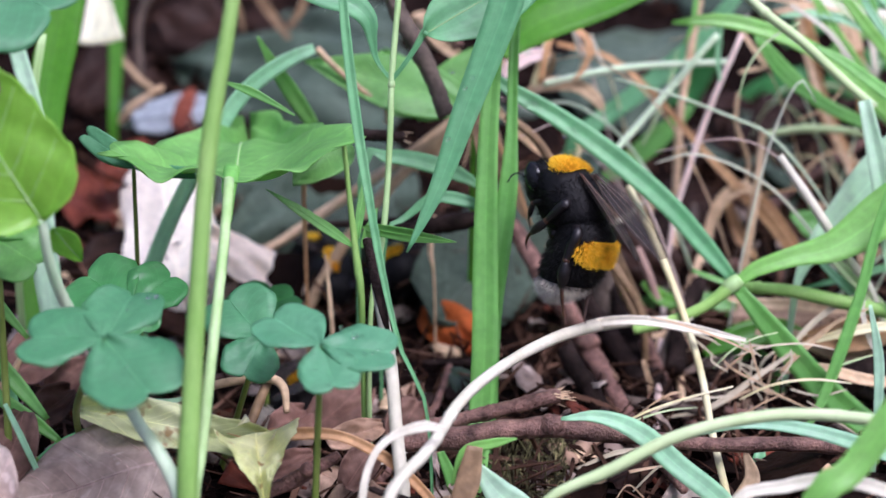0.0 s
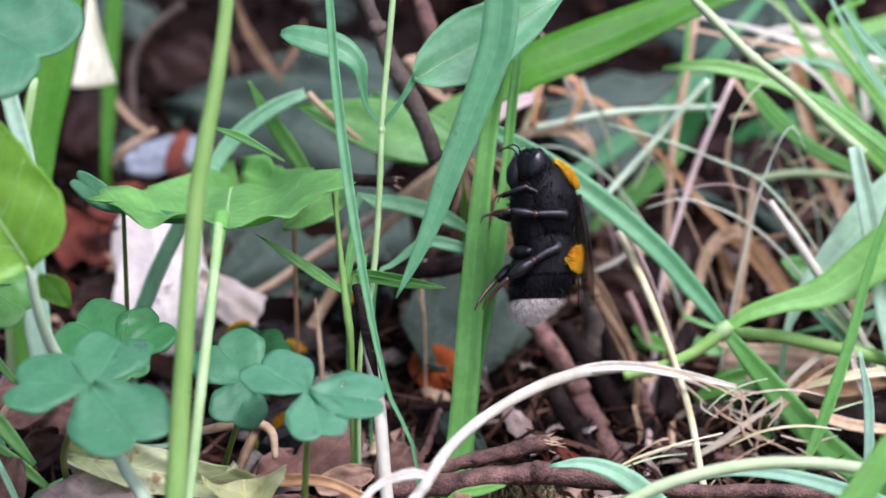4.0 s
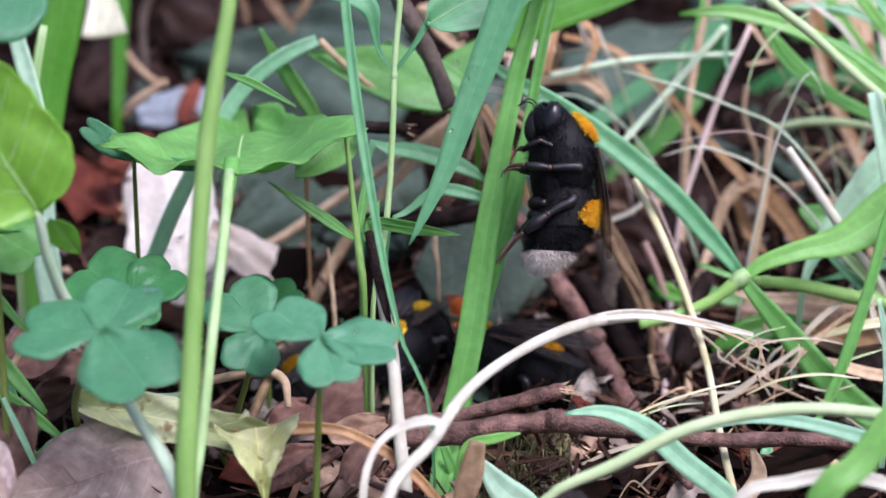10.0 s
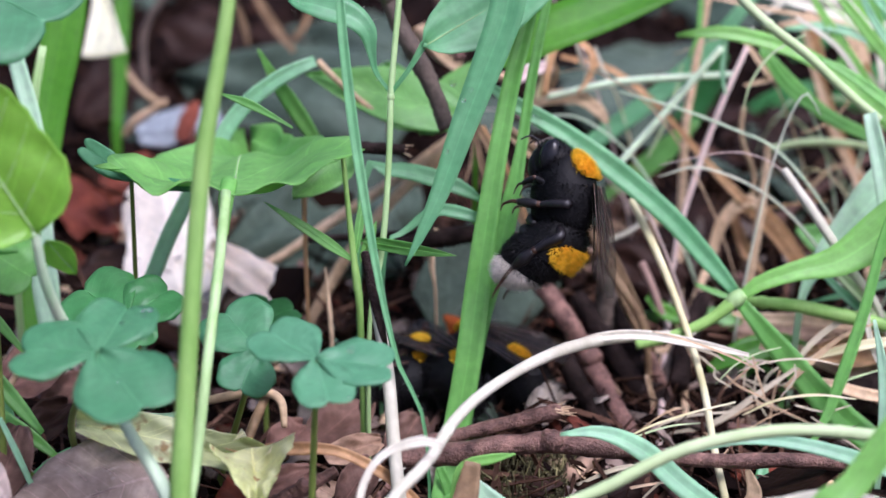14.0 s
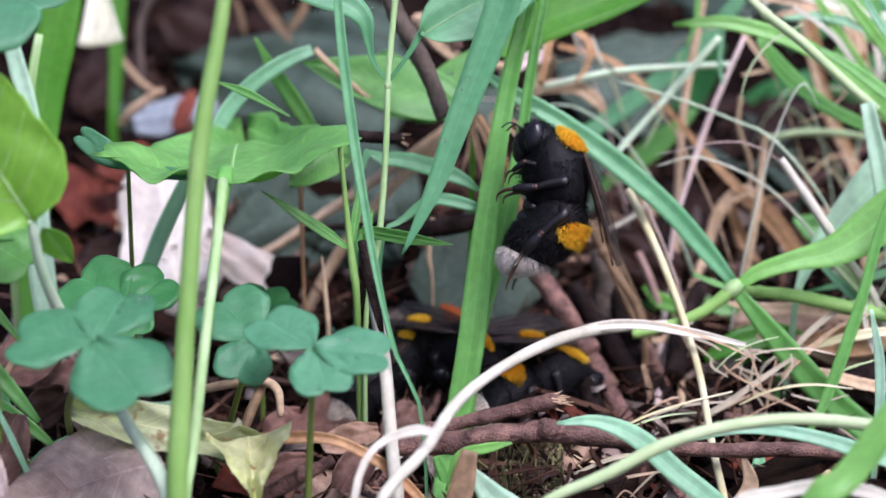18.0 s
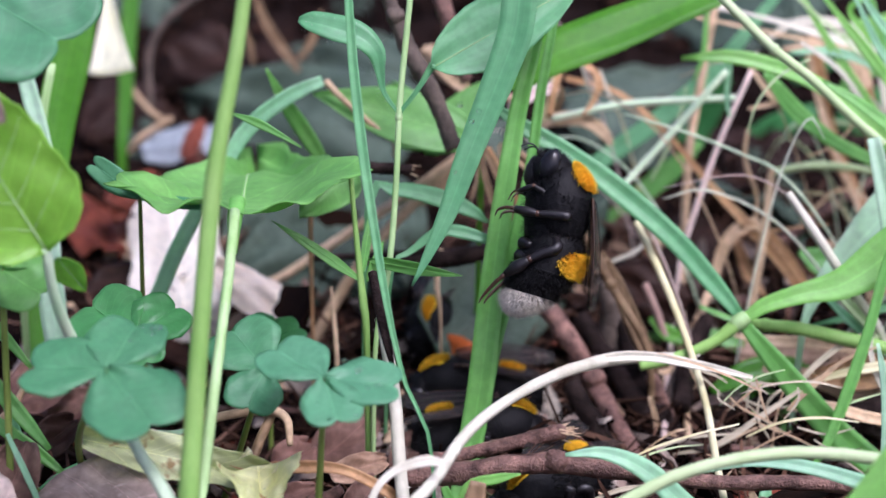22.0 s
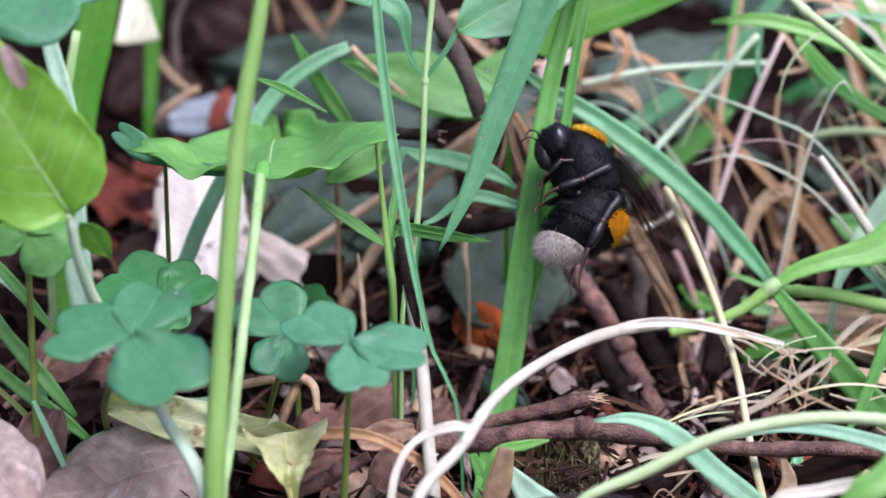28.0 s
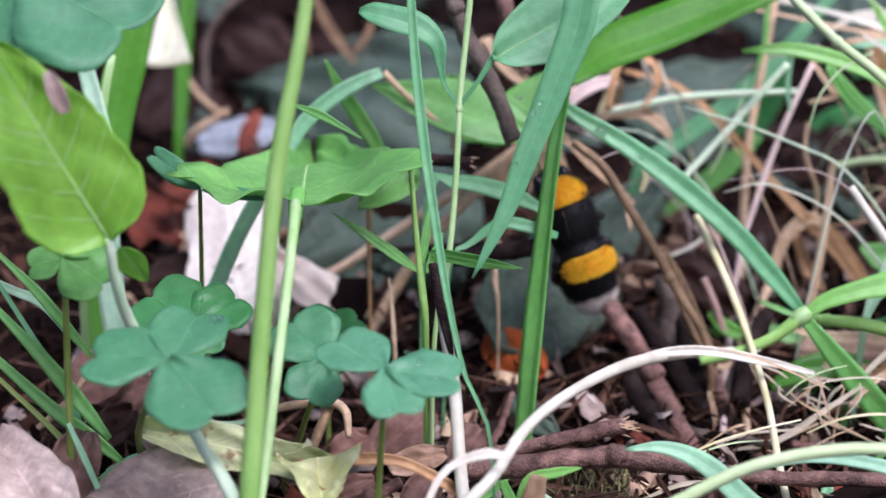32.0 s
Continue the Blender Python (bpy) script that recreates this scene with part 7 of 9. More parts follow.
grass_blade([(42.8, 173.5, 5.6, 0.2), (45.6, 172.8, 3.9, 0.3), (48.4, 172.1, 2.1, 0.2), (50.9, 171.5, 0.6, 0.1)], (-0.03, -0.75, 0.66), 'straw_dull', 'fine curled pale straw among the stems', rib=False, fold=0.4, name='fine_straw')
grass_blade([(27.8, 173.9, 6.5, 0.2), (26.9, 173.9, 6.4, 0.3), (25.2, 173.6, 5.6, 0.2), (23.2, 173.1, 4.3, 0.1)], (-0.08, -0.75, 0.66), 'tan', 'fine curled pale straw among the stems', rib=False, fold=0.4, name='fine_straw')
grass_blade([(52, 214.3, 17.7, 0.2), (47.4, 214.1, 17.2, 0.4), (42.8, 213.8, 16.6, 0.3), (38.9, 213.6, 16, 0.1)], (0.00, -0.75, 0.66), 'orange_tan', 'fine curved dry straw in the grass tangle', rib=False, fold=0.4, name='fine_straw')
grass_blade([(59.8, 223.4, 35.6, 0.3), (64.9, 223.5, 35.8, 0.5), (69.9, 223.8, 36.8, 0.4), (74, 224.4, 38.1, 0.2)], (0.01, -0.75, 0.66), 'tan', 'fine curved dry straw in the grass tangle', rib=False, fold=0.4, name='fine_straw')
grass_blade([(44.8, 202.6, 43.8, 0.2), (40.8, 201.8, 41.6, 0.3), (38.2, 200.5, 38.5, 0.3), (37, 199.1, 35, 0.1)], (-0.10, -0.75, 0.66), 'straw_green', 'fine curved dry straw in the grass tangle', rib=False, fold=0.4, name='fine_straw')
grass_blade([(34.3, 215.3, 40.2, 0.3), (36.6, 215.3, 40.1, 0.4), (38.9, 215.5, 40.6, 0.4), (40.7, 215.8, 41.4, 0.2)], (0.02, -0.75, 0.66), 'straw', 'fine curved dry straw in the grass tangle', rib=False, fold=0.4, name='fine_straw')
grass_blade([(55.9, 220, 35.2, 0.2), (54.9, 218.3, 30.9, 0.3), (52, 217.1, 28, 0.3), (48.2, 216.5, 26.5, 0.1)], (-0.04, -0.75, 0.66), 'tan', 'fine curved dry straw in the grass tangle', rib=False, fold=0.4, name='fine_straw')
grass_blade([(28, 220.6, 21.6, 0.3), (30.2, 222.2, 25.7, 0.4), (31.9, 223.9, 30, 0.4), (32.9, 225.5, 33.9, 0.2)], (-0.10, -0.75, 0.66), 'straw_green', 'fine curved dry straw in the grass tangle', rib=False, fold=0.4, name='fine_straw')
grass_blade([(41.2, 216.9, 57.7, 0.6), (48.9, 213.2, 48.6, 0.7), (53, 211.3, 43.8, 1.5), (57, 209.3, 39, 1.6), (61.4, 207.4, 34.3, 1.5), (69.6, 203.8, 25.5, 1.2)], (-0.21, -0.75, 0.66), 'lime_grass', 'bright green blade in the upper tangle')
grass_blade([(45.8, 211.7, 59.9, 0.5), (51.3, 207.6, 49.8, 0.6), (54.1, 205.5, 44.5, 1), (57.7, 203.6, 39.8, 1), (64.8, 199.9, 30.7, 0.8)], (-0.24, -0.75, 0.66), 'sage', 'pale blade in the upper tangle', rib=False)
grass_blade([(45.7, 219.9, 40.2, 0.6), (51.1, 220, 40.5, 1.4), (57.2, 219.3, 38.7, 1.5), (64.1, 217.6, 34.5, 1.2), (75, 214.9, 27.8, 1)], (-0.10, -0.75, 0.66), 'sage', 'pale green blade arching in the upper tangle', rib=False)
grass_blade([(42.1, 226.1, 55.5, 0.6), (48.8, 221.9, 45.1, 0.8), (53.4, 219, 38, 1.5), (59.5, 215.6, 29.5, 1.7), (64.1, 212.7, 22.4, 1.4), (70.8, 208.5, 12, 1.1)], (-0.22, -0.75, 0.66), 'lime_grass', 'bright green blade arching in the upper tangle', rib=False)
grass_blade([(30.6, 226.6, 46.9, 0.5), (43.4, 225.3, 43.6, 0.6), (50.4, 224.6, 41.8, 1.1), (57.4, 223.8, 40, 1.2), (65.2, 223.5, 39.3, 1.1), (78.4, 223, 38, 0.9)], (-0.03, -0.75, 0.66), 'straw', 'whitish dry blade arching in the upper tangle', rib=False)
grass_blade([(46.5, 216.8, 42.5, 0.5), (51.7, 215.4, 39, 0.8), (55.5, 213.4, 34.1, 0.6)], (-0.17, -0.75, 0.66), 'straw', 'whitish dry blade arching in the upper tangle', rib=False)
grass_blade([(54.1, 226.6, 56.9, 0.9), (57.2, 221.9, 45.1, 1.1), (59.1, 219, 38, 1.7), (62.6, 216.1, 30.9, 1.5), (67.9, 211.7, 19.9, 1.2)], (-0.27, -0.75, 0.66), 'grass', 'green blade arching in the upper tangle', rib=False)
# -- dry stalks and curls at the back
grass_blade([(-32.2, 262.0, 39.8, 0.84), (-30.5, 261.0, 35.4, 1.54), (-27.9, 260.0, 31.0, 1.82), (-24.6, 258.0, 27.1, 0.98)], (-0.05, -0.95, 0.3), 'brown_straw', 'brown dry blade in the shade behind the leaves', rib=False, fold=0.4, name='dry_grass')
grass_blade([(-34.6, 266.0, 33.3, 0.56), (-33.2, 265.0, 29.3, 1.26), (-32.6, 264.0, 26.5, 0.70)], (-0.05, -0.95, 0.3), 'brown_straw', 'short brown dry blade in the shade', rib=False, fold=0.4, name='dry_grass')
grass_blade([(-21.1, 262.0, 36.1, 0.56), (-22.7, 261.0, 31.3, 1.40), (-24.8, 260.0, 28.3, 0.70)], (-0.05, -0.95, 0.3), 'brown_straw', 'curled brown dry blade in the shade', rib=False, fold=0.4, name='dry_grass')
plant_stem([(-41.7, 270.0, 37.1, 0.6), (-47.2, 268.0, 32.9, 0.6), (-50.0, 266.0, 27.6, 0.6), (-49.5, 262.0, 20.1, 0.5)], 'bark_grey', 'thin bent root in the shade', name='root')
plant_stem([(-53.6, 262.0, 24.4, 0.5), (-49.8, 260.0, 20.2, 0.5), (-46.2, 258.0, 18.2, 0.4)], 'tan', 'thin tan stalk in the shade', name='dry_straw')
plant_stem([(-51.1, 250.0, 15.7, 0.6), (-48.6, 249.0, 18.5, 0.7), (-43.7, 248.0, 21.9, 0.5)], 'tan', 'thin tan stalk over a bleached leaf', name='dry_straw')
grass_blade([(-3.2, 228.0, 38.9, 1.2), (-1.1, 227.0, 35.3, 1.6), (1.9, 226.0, 33.1, 1.4), (4.9, 225.0, 32.3, 0.7)], (-0.05, -0.95, 0.3), 'tan', 'broken pale dry blade behind a twig', rib=False, fold=0.4, name='dry_grass')
grass_blade([(45.4, 236.0, 37.9, 0.7), (48.9, 236.0, 40.4, 1.4), (54.2, 236.0, 40.8, 1.6), (59.2, 236.0, 39.2, 1.5), (62.1, 235.0, 36.1, 1.4), (63.4, 234.0, 31.7, 0.8)], (-0.05, -0.75, 0.66), 'straw', 'whitish dry blade curling over', rib=False, fold=0.4, name='dry_grass')
grass_blade([(47.3, 233.0, 37.4, 0.6), (52.1, 233.0, 38.2, 1.2), (57.1, 233.0, 37.0, 1.3), (59.4, 232.0, 33.9, 1.6), (60.2, 231.0, 29.6, 1.0)], (-0.05, -0.75, 0.66), 'tan', 'tan dry blade curling over', rib=False, fold=0.4, name='dry_grass')
grass_blade([(52.8, 240.0, 37.8, 1.2), (54.3, 239.0, 32.1, 2.2), (55.8, 238.0, 25.4, 2.2), (58.0, 237.0, 19.5, 2.4), (61.5, 236.0, 13.6, 1.8)], (-0.05, -0.75, 0.66), 'orange_tan', 'broad tan dry blade hanging down', rib=False, fold=0.4, name='dry_grass')
grass_blade([(40.6, 222.0, 38.1, 0.7), (43.7, 221.0, 34.0, 0.9), (44.3, 221.0, 32.9, 0.9), (40.9, 221.0, 32.0, 0.5)], (-0.05, -0.75, 0.66), 'tan', 'bent tan straw with a broken joint', rib=False, fold=0.4, name='dry_grass')
grass_blade([(58.7, 228.0, 33.3, 1.2), (59.6, 227.0, 29.5, 2.0), (59.5, 226.0, 24.7, 1.0)], (-0.05, -0.75, 0.66), 'orange_tan', 'orange-brown dry blade in the grass tangle', rib=False, fold=0.4, name='dry_grass')
grass_blade([(41.1, 212.0, 39.5, 0.8), (44.4, 211.0, 34.8, 1.5), (48.8, 210.0, 31.7, 1.6), (55.6, 209.0, 28.1, 0.8)], (-0.05, -0.75, 0.66), 'grass', 'pale green blade bent over', rib=False, fold=0.4, name='dry_grass')
grass_blade([(56.5, 215.0, 49.8, 0.8), (52.5, 216.0, 47.3, 1.0), (54.8, 215.0, 43.8, 1.0), (59.9, 214.0, 38.7, 0.9)], (-0.05, -0.75, 0.66), 'lime_grass', 'bright green blade in the upper corner', rib=False, fold=0.4, name='grass_plant')
grass_blade([(51.9, 208.0, 50.5, 0.7), (54.8, 207.0, 46.8, 1.3), (58.5, 206.0, 43.3, 1.2)], (-0.05, -0.75, 0.66), 'sage', 'pale blade in the upper corner', rib=False, fold=0.4, name='grass_plant')
grass_blade([(37.3, 216.0, 40.0, 0.5), (36.8, 215.0, 36.0, 0.8), (37.2, 214.0, 32.8, 0.4)], (-0.05, -0.75, 0.66), 'sage', 'short pale blade behind the stems', rib=False, fold=0.4, name='grass_plant')
plant_stem([(41.2, 222.0, 28.8, 0.3), (41.0, 221.0, 24.6, 0.35), (42.9, 220.0, 19.1, 0.35), (42.3, 219.0, 13.6, 0.3)], 'tan', 'thin tan stalk in the tangle', name='dry_straw')
plant_stem([(27.6, 214.0, 15.4, 0.3), (25.3, 213.5, 13.5, 0.35), (22.3, 213.0, 12.3, 0.3)], 'straw', 'thin pale stalk behind the bee', name='dry_straw')
plant_stem([(26.1, 206.0, 11.9, 0.5), (27.6, 205.0, 8.7, 0.55), (29.1, 204.0, 4.6, 0.5)], 'pink', 'thin pinkish stalk behind the stems', name='dry_straw')
grass_blade([(19.7, 196.0, 19.4, 0.8), (21.6, 195.0, 14.8, 1.6), (23.8, 194.0, 9.8, 2.2), (25.7, 193.0, 6.3, 1.2)], (-0.05, -0.75, 0.66), 'brown_straw', 'brown dry blade folded beside a stick', rib=False, fold=0.4, name='dry_grass')
grass_blade([(31.2, 173.1, 12.1, 0.15), (31.2, 172.5, 11.2, 0.3), (33.0, 171.9, 10.2, 0.12)], (-0.05, -0.75, 0.66), 'straw_dull', 'fine frayed fibre of a dead straw', rib=False, fold=0.4, name='fine_straw')
grass_blade([(37.0, 177.7, 10.8, 0.15), (35.1, 177.1, 9.4, 0.3), (33.0, 176.5, 7.7, 0.12)], (-0.05, -0.75, 0.66), 'tan', 'fine frayed fibre of a dead straw', rib=False, fold=0.4, name='fine_straw')
grass_blade([(33.8, 176.2, 12.5, 0.15), (35.6, 175.6, 11.7, 0.3), (37.3, 175.0, 10.7, 0.12)], (-0.05, -0.75, 0.66), 'straw_dull', 'fine frayed fibre of a dead straw', rib=False, fold=0.4, name='fine_straw')
grass_blade([(35.5, 173.9, 13.4, 0.15), (36.2, 173.3, 11.0, 0.3), (37.3, 172.7, 8.0, 0.12)], (-0.05, -0.75, 0.66), 'tan', 'fine frayed fibre of a dead straw', rib=False, fold=0.4, name='fine_straw')
grass_blade([(40.6, 174.5, 11.9, 0.15), (40.6, 173.9, 10.3, 0.3), (39.0, 173.3, 8.2, 0.12)], (-0.05, -0.75, 0.66), 'straw_dull', 'fine frayed fibre of a dead straw', rib=False, fold=0.4, name='fine_straw')
grass_blade([(33.3, 177.7, 9.0, 0.15), (35.0, 177.1, 7.7, 0.3), (38.9, 176.5, 6.0, 0.12)], (-0.05, -0.75, 0.66), 'tan', 'fine frayed fibre of a dead straw', rib=False, fold=0.4, name='fine_straw')
# -- straws and bark at the side
grass_blade([(42.1, 183.0, 7.2, 0.5), (44.5, 184.0, 10.1, 0.8), (48.2, 185.0, 12.8, 0.8), (52.1, 186.0, 14.1, 0.5)], (-0.05, -0.75, 0.66), 'straw_dull', 'whitish dry straw bent over bark', rib=False, fold=0.4, name='dry_grass')
grass_blade([(44.8, 182.0, 9.3, 0.6), (48.8, 182.0, 10.5, 1.3), (53.5, 182.0, 11.3, 1.3), (58.9, 182.0, 11.4, 1.0)], (-0.05, -0.75, 0.66), 'straw_yellow', 'yellowish dry blade lying on bark', rib=False, fold=0.4, name='dry_grass')
grass_blade([(51.1, 184.0, 16.5, 0.5), (50.8, 183.0, 13.2, 0.7), (52.0, 182.0, 9.2, 0.7), (54.9, 181.0, 5.1, 0.5)], (-0.05, -0.75, 0.66), 'straw', 'curved whitish straw at the side', rib=False, fold=0.4, name='dry_grass')
grass_blade([(46.5, 190.0, 16.9, 0.8), (49.3, 189.0, 14.3, 1.3), (52.9, 188.0, 11.3, 1.4), (57.1, 187.0, 8.4, 1.0)], (-0.05, -0.75, 0.66), 'sage', 'pale green blade at the side', rib=False, fold=0.4, name='grass_plant')
grass_blade([(39.5, 190.0, 6.9, 0.8), (44.3, 189.0, 6.6, 2.0), (49.9, 188.0, 4.8, 2.4), (56.1, 187.0, 4.5, 1.8)], (-0.05, -0.75, 0.66), 'tan', 'tan dry blade lying on the litter', rib=False, fold=0.4, name='dry_grass')
grass_blade([(41.2, 180.0, 6.2, 0.6), (45.3, 180.0, 6.7, 1.4), (50.6, 179.0, 5.7, 1.6), (56.1, 179.0, 5.0, 1.2)], (-0.05, -0.75, 0.66), 'tan', 'tan dry blade lying low', rib=False, fold=0.4, name='dry_grass')
grass_blade([(36.8, 196.0, 8.9, 0.6), (41.2, 196.0, 8.1, 1.6), (47.1, 196.0, 7.8, 1.8), (53.0, 196.0, 7.0, 1.2)], (-0.05, -0.75, 0.66), 'tan', 'flat tan dry blade under the stems', rib=False, fold=0.4, name='dry_grass')
grass_blade([(52.4, 188.0, 23.7, 0.8), (52.0, 187.0, 18.2, 1.1), (51.2, 186.0, 12.6, 1.2), (49.1, 185.0, 6.2, 1.0), (47.5, 184.0, 2.4, 0.6)], (-0.05, -0.75, 0.66), 'grass', 'narrow green blade at the side', rib=False, fold=0.4, name='grass_plant')
grass_blade([(51.1, 176.0, 10.5, 0.5), (51.8, 175.0, 5.1, 1.0), (51.6, 174.0, -0.3, 1.0)], (-0.05, -0.75, 0.66), 'sage', 'upright pale blade at the side', rib=False, fold=0.4, name='grass_plant')
grass_blade([(25.0, 186.0, 4.9, 0.6), (26.1, 185.0, 0.7, 0.9), (26.5, 184.0, -4.3, 0.8)], (-0.05, -0.75, 0.66), 'tan', 'upright dry straw by a stem', rib=False, fold=0.4, name='dry_grass')
grass_blade([(34.5, 172.0, 6.6, 0.18), (38.3, 172.0, 8.5, 0.32), (42.8, 172.0, 9.2, 0.32), (47.4, 172.0, 8.7, 0.18)], (-0.05, -0.75, 0.66), 'straw_yellow', 'thin dry straw lying low', rib=False, fold=0.4, name='dry_grass')
grass_blade([(18.3, 166.0, 4.7, 0.18), (22.1, 167.0, 7.1, 0.27), (27.3, 168.0, 8.7, 0.27), (33.1, 169.0, 9.8, 0.18)], (-0.05, -0.75, 0.66), 'straw_yellow', 'thin dry straw lying low', rib=False, fold=0.4, name='dry_grass')
# -- green depths and dark sticks behind
# deep blades use the shaded sorrel green to darken the back
grass_blade([(43.6, 268.0, 4.6, 1.5), (48.8, 267.0, 11.0, 4.5), (54.0, 266.0, 15.7, 5.0), (60.1, 265.0, 19.4, 2.5)], (-0.05, -0.75, 0.66), 'clover_shade', 'broad green blade deep in the grass', rib=False, fold=0.3, name='grass_plant')
grass_blade([(60.4, 270.0, 3.9, 2.0), (63.7, 270.0, 11.0, 5.0), (68.9, 270.0, 17.0, 5.5), (75.1, 270.0, 22.0, 4.0)], (-0.05, -0.75, 0.66), 'clover_shade', 'broad green blade deep in the grass', rib=False, fold=0.3, name='grass_plant')
grass_blade([(57.4, 272.0, 22.4, 2.0), (63.7, 272.0, 27.3, 6.0), (70.1, 272.0, 30.2, 6.5), (77.5, 272.0, 32.1, 5.0)], (-0.05, -0.75, 0.66), 'clover_shade', 'broad dark green blade deep in the grass', rib=False, fold=0.3, name='grass_plant')
grass_blade([(32.2, 262.0, 6.6, 1.5), (37.5, 261.0, 12.8, 4.0), (41.6, 260.0, 19.9, 4.2), (43.8, 259.0, 26.8, 2.5)], (-0.05, -0.75, 0.66), 'clover_shade', 'green blade deep in the grass', rib=False, fold=0.3, name='grass_plant')
grass_blade([(68.0, 262.0, 6.7, 1.5), (71.9, 262.0, 10.6, 4.0), (77.8, 262.0, 12.6, 4.0)], (-0.05, -0.75, 0.66), 'clover_shade', 'green blade deep in the grass', rib=False, fold=0.3, name='grass_plant')
grass_blade([(33.6, 192.0, 2.8, 1.0), (38.0, 193.0, 4.7, 3.5), (43.2, 194.0, 5.1, 3.5), (47.9, 195.0, 3.4, 1.5)], (-0.05, -0.75, 0.66), 'bright', 'green blade lying under the stems', rib=False, fold=0.3, name='grass_plant')
grass_blade([(26.9, 205.0, 7.4, 0.8), (29.6, 204.0, 5.4, 2.4), (32.5, 203.0, 5.0, 1.2)], (-0.05, -0.75, 0.66), 'bright', 'short green blade in the shade', rib=False, fold=0.3, name='grass_plant')
# dark sticks and leaves added over lit litter to stand for shade
twig([(22.9, 203.0, 8.3, 1.2), (24.6, 196.0, 4.1, 1.6), (26.8, 188.0, 0.8, 1.5), (27.5, 184.0, -1.1, 1.1)], 'bark_dark', 'dark stick added to deepen the shade')
twig([(17.9, 206.0, 7.0, 1.0), (21.4, 197.0, 3.6, 1.4), (24.8, 190.0, 1.4, 1.4), (27.0, 183.0, -1.4, 1.0)], 'bark_dark', 'dark brown stick added to deepen the shade')
twig([(34.2, 203.0, 8.3, 1.0), (31.2, 196.0, 4.9, 1.3), (29.3, 189.0, 1.9, 1.2)], 'bark_dark', 'dark stick added to deepen the shade')
single_leaf((15.7, 193.0, 1.5), (31.1, 200.0, 3.1), (0.1, -0.85, 0.5), 9.0, 'dark_shaded_dead', 'dark brown dead leaf added over lit litter', kind='broad', wrinkle=0.1, cup=-0.2, veins=False)
single_leaf((22.1, 212.0, 11.2), (31.5, 206.0, 8.7), (-0.1, -0.85, 0.5), 8.0, 'dark_shaded_dead', 'dark curled dead leaf added over lit litter', kind='torn', wrinkle=0.12, cup=-0.2, veins=False)
# -- loose litter
scatter("leaf_litter", "crumbled brown leaf litter on woodland soil", "leaf litter", "litter", 9500, (-150, 150, 140, 420), 2.5, 11, needle=0.55)
scatter("soil_crumbs", "crumbs of soil and bark darkened for shade", "soil crumbs", "soil", 5000, (-110, 110, 145, 330), 2.2, 12, flat=0.9, needle=0.15)
scatter("moss", "patch of dull green moss", "moss", "moss", 1500, (2, 15, 156, 171), 1.1, 13, flat=1.2, needle=0.7)
scatter("plant_fibres", "fine reddish-brown fibres and rootlets on soil", "plant fibres", "fibre", 3400, (-80, 85, 150, 250), 2.6, 14, flat=0.5, needle=1.0, lift=1.2)
scatter("outer_litter", "brown leaf litter strewn over the woodland floor", "leaf litter", "litter", 5000, (-700, 700, -400, 900), 9.0, 15)


def litter_leaves(count):
    """Dead leaves strewn over the ground, wide of the subject."""
    rnd = random.Random(21)
    for i in range(count):
        x, y = rnd.uniform(-130, 130), rnd.uniform(215, 420)
        a, s = rnd.uniform(0, 6.28), rnd.uniform(14, 30)
        z = height(x, y) + 1.5
        e = (x + s * math.cos(a), y + s * math.sin(a))
        # far leaves mostly in the brown that carries the background shade
        mat, col = rnd.choice((("dark_shaded_dead", "dark brown"), ("dark_shaded_dead", "dark brown"), ("dark_shaded_dead", "dark brown"), ("grey_dead", "grey-green"), ("grey_dead", "grey-green")))
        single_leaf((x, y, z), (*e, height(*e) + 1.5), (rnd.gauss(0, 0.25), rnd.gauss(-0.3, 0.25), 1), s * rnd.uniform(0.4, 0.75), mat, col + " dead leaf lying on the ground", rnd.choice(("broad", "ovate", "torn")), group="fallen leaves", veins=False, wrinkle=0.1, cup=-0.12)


litter_leaves(60)


def fine_tangle(count):
    """Thin pale straws that cross one another among the thicker stems."""
    rnd = random.Random(58)
    for i in range(count):
        x, y = rnd.uniform(24, 70), rnd.uniform(197, 234)
        z = height(x, y)
        lean = rnd.choice((-1, -1, 1)) * rnd.uniform(6, 26)
        up = rnd.uniform(14, 40)
        back = rnd.uniform(-5, 8)
        sag = rnd.uniform(0, 7)
        w = rnd.uniform(0.09, 0.19)
        pts = [(x, y, z - 0.8, w), (x + lean * 0.25, y + back * 0.3, z + up * 0.4, w * 1.15), (x + lean * 0.6, y + back * 0.6, z + up * 0.78, w), (x + lean, y + back * 0.9, z + up * 0.97, w * 0.8), (x + lean * rnd.uniform(1.2, 1.6), y + back, z + up - sag, w * 0.4)]
        mat, col = rnd.choice((("straw", "whitish"), ("straw_green", "yellow-green"), ("stem_mint_lit", "pale green"), ("stem_cream", "cream"), ("tan", "tan"), ("pink_pale", "pinkish"), ("straw_yellow", "pale yellow")))
        plant_stem(pts, mat, "thin " + col + " straw crossing the tangle", name="thin_straw", sides=6)


fine_tangle(22)


